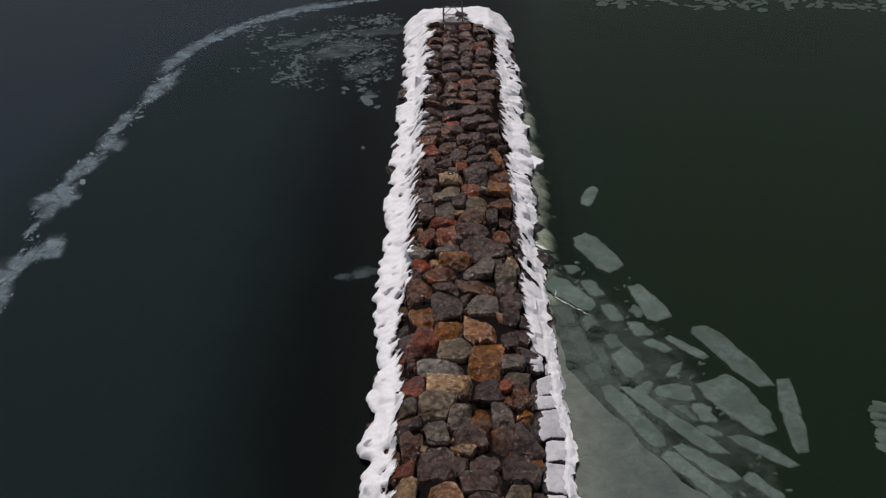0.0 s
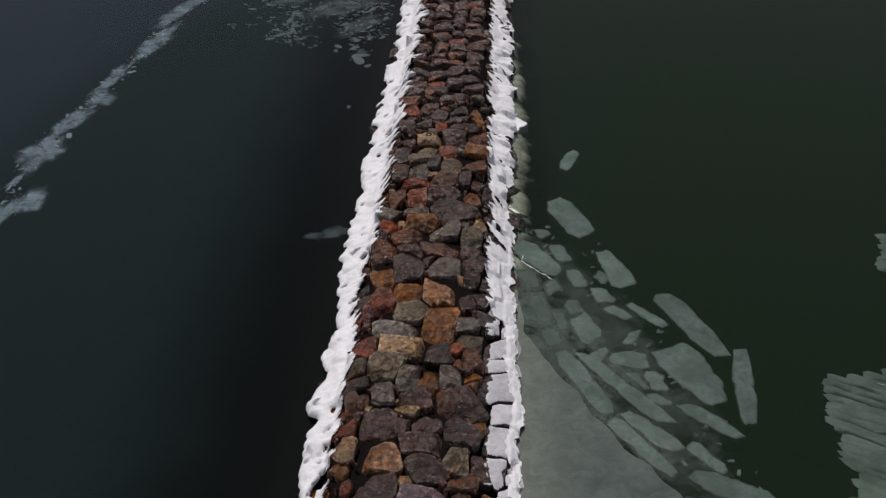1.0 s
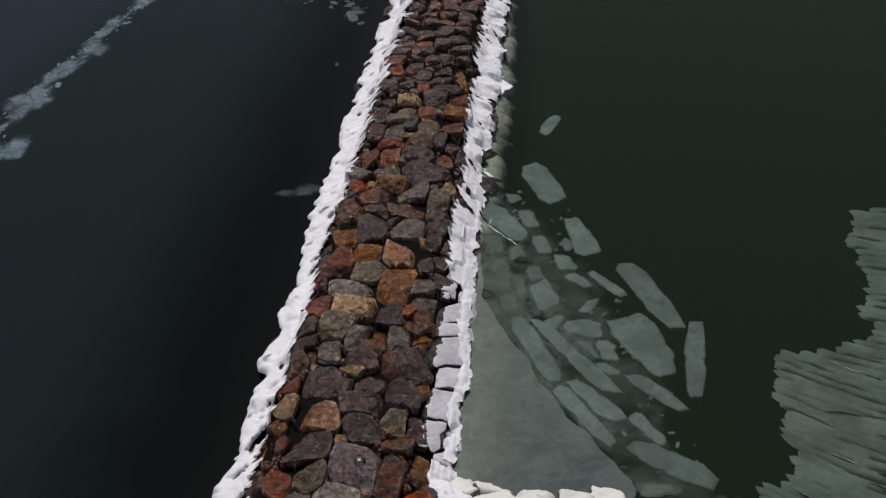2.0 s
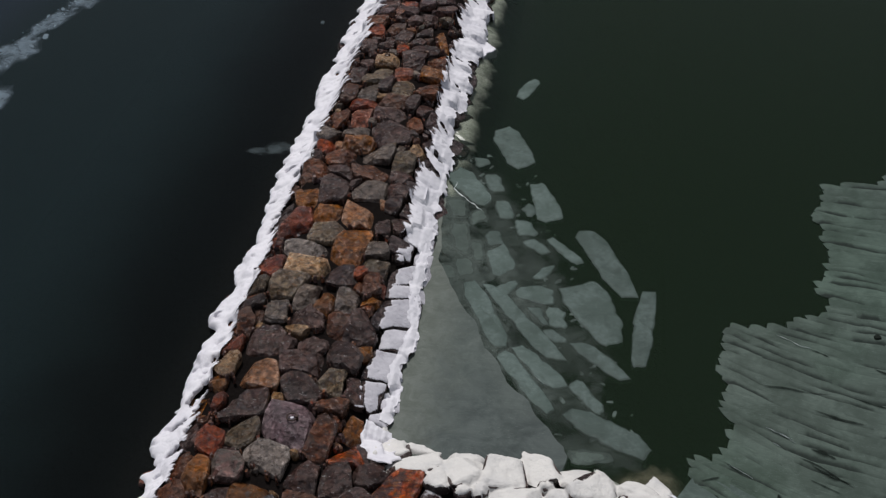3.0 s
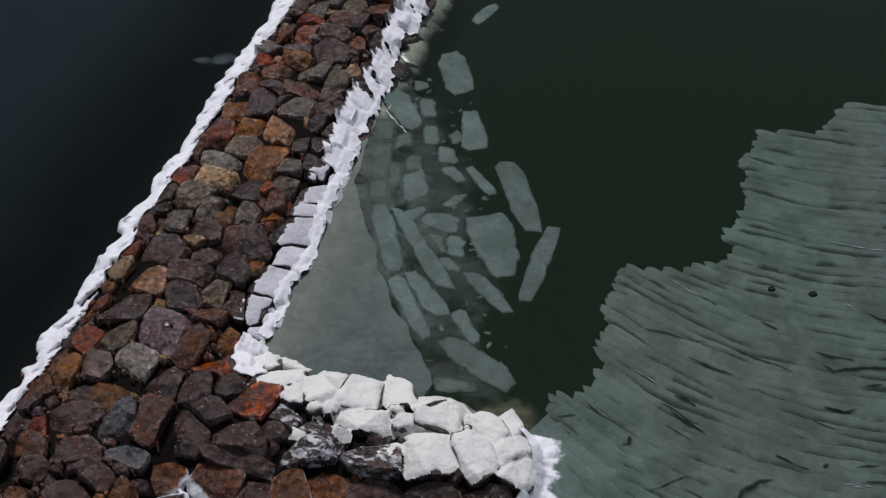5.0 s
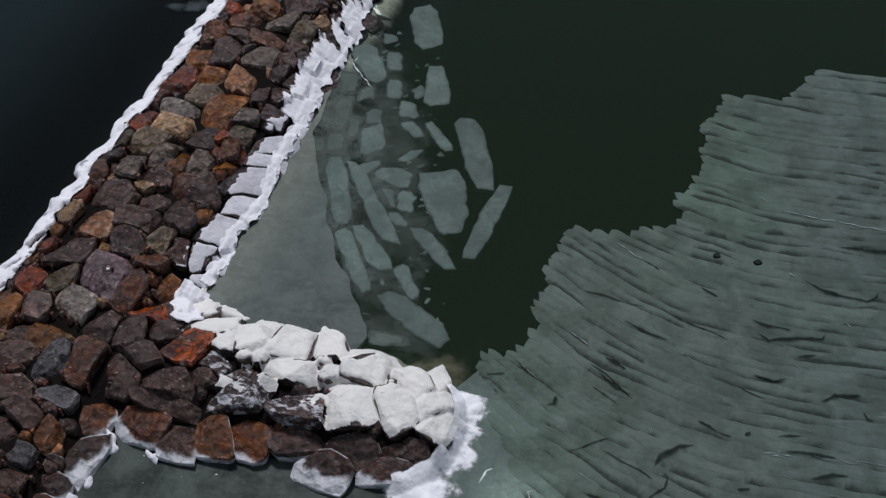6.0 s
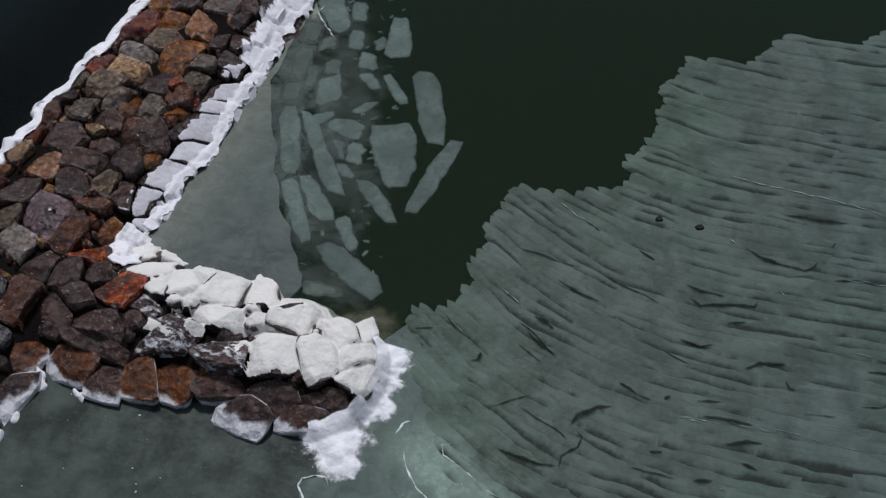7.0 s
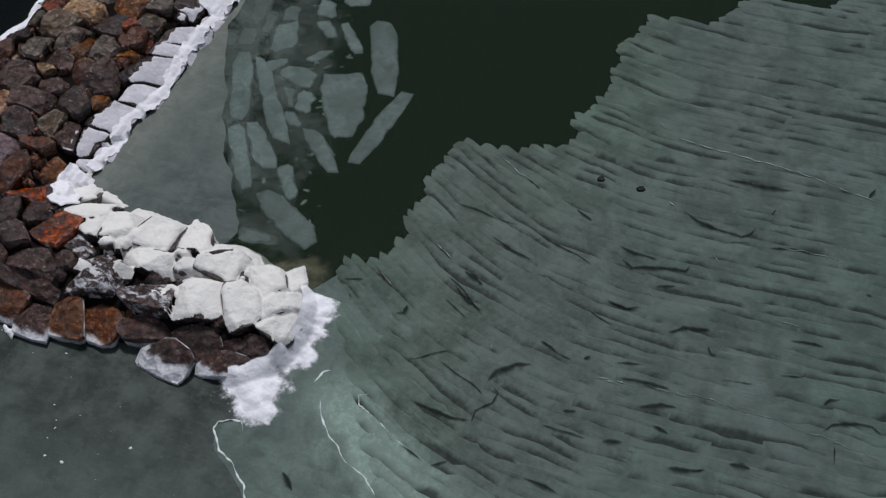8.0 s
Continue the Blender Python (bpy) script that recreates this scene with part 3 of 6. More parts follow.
def broken_outline(length, width, taper, skew, rng):
    """A four-sided plate with knocked-off corners and crumbled edges, about its own middle."""
    ends = []
    for su, sv in ((-1, -1), (1, -1), (1, 1), (-1, 1)):
        v = sv * 0.5 * width * (1 + taper * su)
        ends.append((su * 0.5 * length + skew * v, v))
    rough = []
    for i, (u, v) in enumerate(ends):
        pu, pv = ends[i - 1]
        nu, nv = ends[(i + 1) % 4]
        a, b = rng.uniform(0.08, 0.30), rng.uniform(0.08, 0.30)
        rough += [(u + (pu - u) * a, v + (pv - v) * a), (u + (nu - u) * b, v + (nv - v) * b)]
    fine, seed = [], rng.uniform(0, 90)
    for (u, v), (u2, v2) in zip(rough, rough[1:] + rough[:1]):
        steps = max(1, int(math.hypot(u2 - u, v2 - v) / 0.09))
        for k in range(steps):
            pu, pv = u + (u2 - u) * k / steps, v + (v2 - v) * k / steps
            chew = 0.13 * noise.noise(Vector((pu * 1.7, pv * 1.7, seed))) + 0.05 * noise.noise(Vector((pu * 5.0, pv * 5.0, seed + 5)))
            far = math.hypot(pu, pv) or 1.0
            fine.append((pu + pu / far * chew, pv + pv / far * chew))
    return fine


def ice_floe(x, y, length, width, turn, taper=0.0, skew=0.0, label="", material=None, top=0.03):
    """A floe with a thin wet margin: the rim dips under towards the water."""
    rng = random.Random(int(x * 131 + y * 977))
    outline = broken_outline(length, width, taper, skew, rng)
    n = len(outline)
    verts, faces, cover = [], [], []
    for s, z, c in ((1.02, -0.16, 0.0), (1.0, -0.03, 0.0), (1.0, 0.0, 0.0), (None, top, 0.75), (0.62, top + 0.004, 1.0), (0.30, top + 0.006, 1.0)):
        for u, v in outline:
            k = s if s else max(0.55, 1 - 0.14 / (math.hypot(u, v) or 1.0))
            verts.append((u * k, v * k, z))
            cover.append(c)
    verts.append((0.0, 0.0, top + 0.006))
    cover.append(1.0)
    for r in range(5):
        faces += [(r * n + i, r * n + (i + 1) % n, (r + 1) * n + (i + 1) % n, (r + 1) * n + i) for i in range(n)]
    faces += [(5 * n + i, 5 * n + (i + 1) % n, 6 * n) for i in range(n)]
    ob = mesh_object("ice_floe", verts, faces, material or FLOE_ICE, smooth=50)
    ob.data.attributes.new("cover", "FLOAT", "POINT").data.foreach_set("value", cover)
    ob.location, ob.rotation_euler = (x, y, 0), (0, 0, radians(turn))
    if "rim" in label or width > 0.7 and rng.random() < 0.35:
        a, b = rng.randrange(n), int(n * rng.uniform(0.12, 0.3))
        frost_ridge([(outline[(a + k) % n][0] * 0.94, outline[(a + k) % n][1] * 0.94) for k in range(0, b, 3)] or [outline[0], outline[1]], 0.014, x, top - 0.01, floe=ob)
    return tagged(ob, label, "ice floe", group="floes by the breakwater")


for row in ((12.9, 11.8, 4.4, 2, -64, -0.3, 0), (15.1, 11.1, 5.2, 0.92, 86, 0.1, -0.2), (13.2, 8.7, 3.1, 0.81, -44, -0.1, 0.5), (13.6, 4.5, 3.9, 1.24, -30, 0.1, 0.2), (7.8, 25.5, 4.2, 1.67, -66, 0, -0.3), (9.9, 20.4, 3.5, 1.24, -71, 0.3, -0.2), (13.3, 15.6, 5.5, 1.35, -65, 0, 0.25), (8.1, 32.2, 2.6, 0.81, 69, -0.1, 0.4)):
    ice_floe(*row, label="large grey-green ice floe with broken edges")
for row in ((5.9, 21.3, 3.7, 1.35, -54, -0.2, -0.4), (7.9, 19.4, 1.7, 0.81, -70, 0, 0.1), (9.1, 18, 1.4, 0.92, -71, 0.2, 0.2)):
    ice_floe(*row, label="grey-green ice floe with frosted rim")
for row in ((7.1, 21.8, 1.7, 0.92, -69, -0.1, 0.1), (6.2, 23.8, 0.8, 0.92, 24, -0.1, 0.1), (9.2, 19.5, 1, 0.7, -57, 0, -0.3), (9.8, 16.5, 1.4, 0.7, -45, -0.1, 0.2), (8.1, 15.2, 2.2, 1.24, -71, 0.1, -0.5), (7.6, 17, 1.3, 0.81, -75, 0.1, -0.2), (10.3, 14.5, 1.2, 0.59, 68, -0.2, -0.7), (8.7, 13.2, 1.2, 0.7, 50, -0.2, 0.2), (10, 12.8, 1.9, 1.24, -3, 0.3, -0.2), (10.3, 11.3, 1.4, 0.48, -59, -0.4, 0.7), (11.1, 11.3, 1.5, 0.92, -79, -0.1, 0.2), (11.1, 10, 1, 0.7, -52, 0.1, 0.7)):
    ice_floe(*row, label="grey-green ice floe among floes in dark water")
for row in ((7.8, 11.2, 4.9, 1.02, -65, -0.1, 0.1), (9.5, 10.9, 5.9, 0.85, -54, 0.2, 0.7), (10, 7, 4.2, 0.81, -55, -0.1, -0.4), (10.5, 8, 3.2, 0.92, -49, 0.1, 0.2), (12.7, 6.4, 2.1, 0.7, -52, -0.2, -0.4), (11.2, 16.3, 2.5, 0.59, -49, 0.1, -0.1)):
    ice_floe(*row, label="long narrow grey-green floe broken off the sheet")
for row in ((6.9, 15.8, 2, 0.7, -79, -0.2, 0.2), (6.4, 14.5, 1.8, 1.13, -75, 0.1, -0.1), (5.9, 16.8, 3, 1.02, -77, -0.2, 0.3), (6.6, 18.7, 1.2, 1.02, -78, 0, -0.4), (5.7, 14, 1.4, 0.81, -71, -0.1, 0.3), (5.4, 19.3, 1.9, 1.13, -78, -0.1, 0.3), (12.9, 3.1, 1.7, 0.7, 8, -0.1, -0.3)):
    ice_floe(*row, label="small dull ice floe lying low in the water", material=FLOE_DIM, top=0.010)


def sheet(name, outline, material, top, label, category="ice sheet", thick=0.12):
    """A wide plate of ice."""
    verts, faces = slab(outline, top, thick, 0.05, len(outline))
    ob = mesh_object(name, verts, faces, material)
    return tagged(ob, label, category, kind="stuff")


def ragged(points, step, amount, seed):
    rng = random.Random(seed)
    out = []
    for (x, y), (x2, y2) in zip(points, points[1:] + points[:1]):
        n = max(1, int(math.hypot(x2 - x, y2 - y) / step))
        for k in range(n):
            f = k / n
            px, py = x + (x2 - x) * f, y + (y2 - y) * f
            out.append((px + amount * wobble(px, py, 0.9, seed) + rng.uniform(-0.2, 0.2) * amount, py + amount * wobble(py, px, 0.9, seed + 3)))
    return out


sheet("ice_sheet", ragged([(3.4, 22.5), (4.6, 20.6), (4.8, 17.6), (5.1, 15.0), (5.9, 13.5), (6.75, 11.6), (7.45, 10.3), (8.45, 8.3), (9.35, 6.8), (10.35, 5.6), (11.25, 4.5), (11.85, 3.5), (12.0, 2.6), (11.5, 1.0),
                          (6.0, 1.0), (3.4, 3.0)], 0.3, 0.22, 2), SHEET_ICE, 0.022, "smooth grey-green fast ice in the corner of breakwater and spur")
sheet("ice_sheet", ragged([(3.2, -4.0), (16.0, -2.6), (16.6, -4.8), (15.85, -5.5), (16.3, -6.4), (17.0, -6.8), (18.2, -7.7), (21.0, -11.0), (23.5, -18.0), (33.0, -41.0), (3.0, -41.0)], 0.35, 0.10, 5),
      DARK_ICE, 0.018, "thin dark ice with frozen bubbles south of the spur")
sheet("ice_sheet", ragged([(15.5, -2.0), (16.2, 1.2), (16.9, 2.6), (18.6, 3.2), (21.6, 2.4), (23.4, 0.6), (24.3, -1.8), (26.4, -4.2), (29.4, -7.4), (34.0, -14.0), (50.0, -41.0), (32.6, -41.0), (23.1, -18.0), (20.7, -11.0),
                          (18.1, -7.75), (16.9, -6.85), (16.2, -6.4), (15.75, -5.5), (16.5, -4.9)], 0.35, 0.10, 8),
      PALE_ICE, 0.030, "pale green ice with white cracks off the spur's tip")

# frozen bubbles and grains on the dark ice
rng = random.Random(11)
verts, faces = [], []
for x, y, r in [(13.4, -7.5, 0.09), (11.4, -8.9, 0.08), (10.4, -7.8, 0.05), (10.7, -8.9, 0.06), (8.9, -4.9, 0.06), (9.8, -7.0, 0.05)] + \
        [(rng.uniform(5.5, 16), rng.uniform(-11, -4.8), rng.uniform(0.015, 0.04)) for _ in range(22)]:
    base, n = len(verts), 7
    for ring, z in ((1.0, 0.018), (0.6, 0.05)):
        for i in range(n):
            a = 2 * math.pi * i / n
            q = r * ring * rng.uniform(0.6, 1.2)
            verts.append((x + q * math.cos(a), y + 0.8 * q * math.sin(a), z))
    faces += [(base + i, base + (i + 1) % n, base + n + (i + 1) % n, base + n + i) for i in range(n)] + [tuple(range(base + n, base + 2 * n))]
tagged(mesh_object("frost_tuft", verts, faces, FROST_LINE, smooth=60), "small white frost tufts scattered on thin dark ice", "frost", kind="stuff")


for wide, line in ((0.05, [(16.8, -5.4), (16.6, -5.0), (15.75, -5.3), (15.8, -5.7), (16.4, -6.4), (17.1, -6.7), (17.7, -7.1), (18.1, -7.6), (18.6, -8.3)]),
                   (0.035, [(18.8, -3.1), (19.4, -4.0), (20.0, -4.5), (20.8, -5.1), (21.8, -5.5), (22.4, -6.0)]), (0.05, [(18.3, -2.6), (18.4, -2.0), (18.8, -1.7)]),
                   (0.045, [(20.5, -2.2), (20.1, -2.4), (20.3, -2.8), (21.1, -3.1), (22.0, -3.5), (22.7, -3.9)]), (0.03, [(21.3, -4.2), (21.3, -3.7), (21.5, -3.4)])):
    frost_ridge(line, wide, 2.0 * line[0][0], 0.034)
frost_ridge([(5.05, 21.6), (5.0, 21.0), (5.6, 20.3), (6.1, 19.8), (6.75, 19.1)], 0.05, 5, 0.045, "bright frost ridge on a tilted floe's edge")

# ---- the rafted ice field: long narrow plates pushed over one another ----
EDGE_Y = (-40.0, -9.0, -5.5, -3.0, -1.0, 1.5, 3.3, 3.9, 5.0, 5.6, 6.2, 7.5, 8.0, 9.7, 11.6, 11.9, 12.3, 13.9, 15.5, 17.7, 21.3, 23.6, 24.1, 27.2, 27.6, 28.6, 34.0, 60.0)
EDGE_X = (48.5, 25.0, 21.8, 20.2, 18.7, 17.3, 16.6, 17.7, 18.6, 18.8, 18.2, 18.7, 18.4, 18.1, 18.9, 21.4, 22.3, 23.4, 23.5, 23.8, 23.9, 24.6, 27.6, 29.2, 32.8, 33.4, 41.0, 70.0)
LANE = 0.54


def field_turn(x):
    return -34.0 + 40.0 * smoothstep(16.0, 32.0, x)


LANE_X = np.arange(14.0, 75.0, 0.1)
LANE_Y = np.concatenate(([0.0], np.cumsum(np.tan(np.radians([field_turn(v) for v in LANE_X])) * 0.1)[:-1]))


def lane_line(k, x):
    """The y of the seam between two lanes at x."""
    y = k * LANE + float(np.interp(x, LANE_X, LANE_Y))
    return y + 0.20 * noise.noise(Vector((x * 0.35, k * 0.43, 3.0))) + 0.11 * noise.noise(Vector((x * 0.9, k * 1.7, 9.0))) + 0.05 * noise.noise(Vector((x * 2.6, k * 3.1, 15.0)))


def seam_strength(k, x):
    """How clear and dark the ice is along a seam: mostly faint, here and there a long dark streak."""
    n = noise.noise(Vector((x * 0.34, k * 2.9, 21.0))) + 0.6 * noise.noise(Vector((x * 1.1, k * 5.3, 33.0)))
    return 0.46 + 1.05 * smoothstep(-0.15, 0.45, n)


def plate(k, x0, x1, rng, origin, front):
    """One long plate that rides up on its neighbour: its low edge runs under, its high edge lies over the next."""
    xs = np.linspace(x0, x1, max(5, int((x1 - x0) / 0.22)))
    ox, oy = origin
    lean = rng.uniform(-0.2, 0.2), rng.uniform(-0.2, 0.2)
    lift, tip = rng.uniform(0.02, 0.03), rng.uniform(0.012, 0.03)
    sway, slip, wear = rng.gauss(0, 0.014), rng.gauss(0, 0.025), rng.uniform(0.55, 1.25)
    mid = 0.5 * (x0 + x1)
    rows = ((0.0, 1.0), (0.20, 0.74), (0.85, 0.0), (1.0, 0.0))
    verts, faces, thin = [], [], []
    m = len(xs)
    for f, dark in rows:
        for i, x in enumerate(xs):
            g = i / (m - 1)
            a, b = lane_line(k, x), lane_line(k + 1, x) + 0.13
            corner = 0.28 * max(0.0, 1 - g * (x1 - x0) / 0.4) ** 2 if front else 0.0
            y = a + (b - a) * (f + corner * (1 - 2 * f)) + slip + sway * (x - mid) + 0.05 * f
            skew = (lean[0] * (1 - g) + lean[1] * g) * (f - 0.5)
            verts.append((x + skew - ox, y - oy, lift + tip * f))
            thin.append(dark * wear * seam_strength(k, x) * min(1.0, 0.15 + 1.8 * g * (x1 - x0), 0.15 + 1.8 * (1 - g) * (x1 - x0)))
    for i in (0, 3):
        for x, y, z in verts[i * m:i * m + m]:
            verts.append((x, y, -0.08))
            thin.append(1.0)
    for i in range(m - 1):
        faces += [(r * m + i, r * m + i + 1, r * m + m + i + 1, r * m + m + i) for r in range(3)]
        faces.append((4 * m + i, 4 * m + i + 1, i + 1, i))
        faces.append((3 * m + i, 3 * m + i + 1, 5 * m + i + 1, 5 * m + i))
    faces += [(0, m, 2 * m, 3 * m, 5 * m, 4 * m), (m - 1, 5 * m - 1, 6 * m - 1, 4 * m - 1, 3 * m - 1, 2 * m - 1)]
    return verts, faces, thin


sheet("young_ice", [(x + 0.8, y) for x, y in zip(EDGE_X, EDGE_Y) if y < 40] + [(75.0, 40.0), (75.0, -40.0)], YOUNG_ICE, 0.008, "thin dark young ice under the rafted plates", "young ice", 0.006)
field = new("ice_field")
tagged(field, "wide field of rafted grey ice in long narrow plates with dark seams", "ice field")
rng = random.Random(5)
singles = 0
rest_verts, rest_faces, rest_thin = [], [], []
for k in range(-85, 110):
    x = 15.0
    while x < 73 and x < float(np.interp(lane_line(k, x) + 0.3, EDGE_Y, EDGE_X)):
        x += 0.1
    if x >= 72:
        continue
    x += 0.5 * noise.noise(Vector((k * 0.37, 4.0, 2.0))) + rng.uniform(-0.16, 0.16)
    front = True
    while x < 72:
        x1 = min(72.5, x + rng.choice((1.6, 2.4, 3.2, 4.5, 6.0, 7.5)) * rng.uniform(0.8, 1.2))
        mx, my = 0.5 * (x + x1), lane_line(k, 0.5 * (x + x1))
        if not -35 < my < 62:
            x = x1 + 0.02
            continue
        near = mx < 40 and -6 < my < 26
        if near and singles < 300:
            verts, faces, thin = plate(k, x, x1, rng, (mx, my), front)
            a = radians(field_turn(mx))
            verts = [(px * math.cos(a) + py * math.sin(a), py * math.cos(a) - px * math.sin(a), pz) for px, py, pz in verts]
            ob = mesh_object("ice_plate", verts, faces, FIELD_ICE, field)
            ob.data.attributes.new("thin", "FLOAT", "POINT").data.foreach_set("value", thin)
            ob.location, ob.rotation_euler = (mx, my, 0), (0, 0, a)
            singles += 1
        else:
            verts, faces, thin = plate(k, x, x1, rng, (0, 0), front)
            base = len(rest_verts)
            rest_verts += verts
            rest_thin += thin
            rest_faces += [tuple(base + i for i in f) for f in faces]
        x, front = x1 - rng.uniform(0.12, 0.25), False


def leads(*rows):
    """Dark refrozen leads in the rafted ice: half width and line; widest in the middle, fading into the plates."""
    for wide, line in rows:
        path = []
        for (x, y), (x2, y2) in zip(line, line[1:]):
            n = max(3, int(math.hypot(x2 - x, y2 - y) / 0.08))
            path += [(x + (x2 - x) * k / n, y + (y2 - y) * k / n) for k in range(n)]
        path.append(line[-1])
        seed = line[0][0] + line[0][1]
        path = [(x + 0.10 * wobble(x, y, 1.1, seed), y + 0.10 * wobble(y, x, 1.1, seed + 1)) for x, y in path]
        verts, faces, cover, m = [], [], [], len(path)
        for i, (x, y) in enumerate(path):
            a, b = path[max(0, i - 2)], path[min(m - 1, i + 2)]
            dx, dy = b[0] - a[0], b[1] - a[1]
            d = math.hypot(dx, dy) or 1.0
            f = i / (m - 1)
            w = 1.0 * wide * (0.12 + 1.0 * math.sin(math.pi * (0.03 + 0.94 * f))) * (1 + 0.8 * wobble(x, y, 1.3, seed + 2) + 0.6 * wobble(x, y, 4.0, seed + 4))
            for side, c in ((-2.4, 0.0), (-0.9, 0.45), (0.0, 1.0), (0.45, 0.9), (1.1, 0.0)):
                verts.append((x - dy / d * w * side, y + dx / d * w * side, 0.075))
                cover.append(c * min(1.0, 0.25 + 6 * f, 0.25 + 6 * (1 - f)))
        for i in range(m - 1):
            faces += [(5 * i + j, 5 * i + 5 + j, 5 * i + 6 + j, 5 * i + 1 + j) for j in range(4)]
        ob = mesh_object("refrozen_lead", verts, faces, LEAD_ICE)
        ob.data.attributes.new("cover", "FLOAT", "POINT").data.foreach_set("value", cover)
        tagged(ob, "dark refrozen lead tapering out between rafted plates", "ice crack", group="leads in the field")


def ridges(*rows):
    for wide, line in rows:
        frost_ridge(line, wide, line[0][0] + line[0][1], 0.088)


leads(
    (0.15, [(30.5, 13.7), (31.9, 13.9), (32.9, 14), (33.6, 14.2)]),
    (0.14, [(29.2, 11.3), (29.9, 10.9), (30.7, 10.7), (31.9, 10.7), (32.3, 11.1), (32.5, 11.6)]),
    (0.09, [(22, 6.8), (22.9, 6.5), (24.2, 6.1)]),
    (0.13, [(21.6, 4.7), (22.2, 4.4), (22.7, 4.1)]),
    (0.09, [(21.6, 3.8), (22.4, 3.2), (23.1, 2.9)]),
    (0.09, [(24.9, 9.6), (25.8, 9.2)]),
    (0.10, [(27.2, 8.4), (27.9, 8.1), (28.9, 8.1)]),
    (0.11, [(27.4, 7.7), (28, 7.3), (29.2, 7.8), (30.1, 8), (30.3, 8.5)]),
    (0.07, [(29.1, 6.8), (30, 7.1)]),
    (0.08, [(27.5, 5.4), (28.4, 5.2), (28.9, 5.5)]),
)
leads(
    (0.06, [(32.6, 10.4), (33.9, 10.8), (35.1, 10.9)]),
    (0.06, [(19.8, 8.1), (21.6, 7.8), (23.1, 7.8)]),
    (0.06, [(23.6, 7.7), (25, 7.3), (26.5, 6.9)]),
    (0.03, [(30.9, 10), (32.3, 10.5)]),
    (0.07, [(36.6, 14.9), (36.8, 15.7)]),
    (0.04, [(22.9, 11.7), (23.6, 11.6)]),
    (0.06, [(22.3, 10.5), (23.2, 10.1)]),
    (0.04, [(32.9, 12.4), (33, 12.8)]),
    (0.16, [(30.1, 4.7), (30.8, 5.2), (31.8, 5.5)]),
)
leads(
    (0.10, [(25.6, 2.5), (26.5, 2.2), (27.1, 2.1)]),
    (0.09, [(34.7, 6.1), (36, 6.3)]),
    (0.06, [(28.6, 2.6), (29.6, 2.8)]),
    (0.12, [(28.9, 2), (30, 2.1), (31, 2.2)]),
    (0.13, [(30, 1), (30.8, 1.4), (31.4, 1.5)]),
    (0.08, [(27.4, -0.2), (27.9, 0)]),
    (0.14, [(29.1, -0.9), (29.9, -0.6)]),
    (0.10, [(31.5, -1.1), (32.1, -1), (32.9, -0.6)]),
    (0.10, [(33.6, -0.1), (34.4, -0)]),
    (0.06, [(26.9, -1.1), (27.8, -1), (28.7, -1)]),
)
leads(
    (0.09, [(36.5, 2.5), (36.8, 2.9), (37.6, 3.3), (38.2, 3.4), (38.8, 3.1)]),
    (0.08, [(36.4, 3.6), (36.6, 4), (37, 4.2)]),
    (0.04, [(34.6, 4.3), (35.5, 4.6), (35.6, 4.9)]),
    (0.04, [(37.1, 2.1), (37.2, 1.3)]),
    (0.06, [(26.9, -3.4), (27.8, -3.4), (28.4, -3.5)]),
    (0.07, [(30.6, 0.4), (31.4, 0.3)]),
    (0.04, [(32.5, 3.3), (33.9, 3.6)]),
    (0.05, [(31.8, 4.7), (32, 4.3), (32.3, 4.3)]),
    (0.06, [(37.2, 9.6), (37.5, 9.5)]),
    (0.08, [(27.5, 2.2), (27.7, 2.5)]),
)
leads(
    (0.06, [(27.5, 5.3), (28.2, 5.2), (28.9, 5.4)]),
    (0.04, [(26.9, 4.6), (28.3, 4.2)]),
    (0.14, [(24.4, -0.1), (24.6, 0.5), (25.1, 1.1), (25.8, 1.3)]),
    (0.08, [(24.4, -2), (24.4, -1.4), (24.9, -0.9), (24.9, -0.4), (24.5, -0.1)]),
    (0.10, [(22, -1.9), (22.8, -2), (23.5, -2), (24.5, -1.9)]),
    (0.06, [(21.1, -0.3), (21.9, 0.2), (22.6, 0.8)]),
    (0.06, [(22.3, 0.2), (23.3, -0.2), (24.5, -0.7)]),
    (0.06, [(22.4, -3.7), (23.3, -4.1)]),
    (0.08, [(18.9, -6.3), (19.6, -6.9)]),
    (0.06, [(23.7, -4.2), (24.2, -3.7)]),
)
leads(
    (0.09, [(19.9, 1.6), (20.2, 1.7), (20.2, 2.1)]),
    (0.06, [(17.2, 2.4), (18.1, 2.7)]),
    (0.06, [(21.1, 4.1), (22.2, 3.5), (23.2, 2.8)]),
    (0.05, [(21.4, 3), (22.6, 2.4)]),
    (0.03, [(18.2, 3.5), (18.9, 2.9)]),
)
ridges(
    (0.02, [(21, 11.3), (21.9, 10.7), (22.5, 10.5)]),
    (0.02, [(20, 5.5), (21.1, 5)]),
    (0.02, [(24.9, 5.5), (25.2, 5.4)]),
    (0.02, [(28, 15.5), (28.8, 15.4), (32.1, 15.4), (33.8, 15.3), (35.7, 15), (36.9, 14.9)]),
    (0.02, [(33.5, 10.7), (34.5, 10.9), (36, 10.9)]),
    (0.04, [(28.6, 11.5), (28.9, 11.3)]),
    (0.02, [(27, 16.1), (27.5, 15.8)]),
    (0.02, [(26.1, 11.7), (26.6, 11.6)]),
    (0.02, [(28.2, 1.7), (29.3, 1.7)]),
    (0.01, [(31.2, 2.3), (32.5, 2.3), (33.9, 2.3), (34.8, 2.4), (35.4, 2.3), (36.5, 2.3), (37.4, 2.2), (38.8, 2.1)]),
)
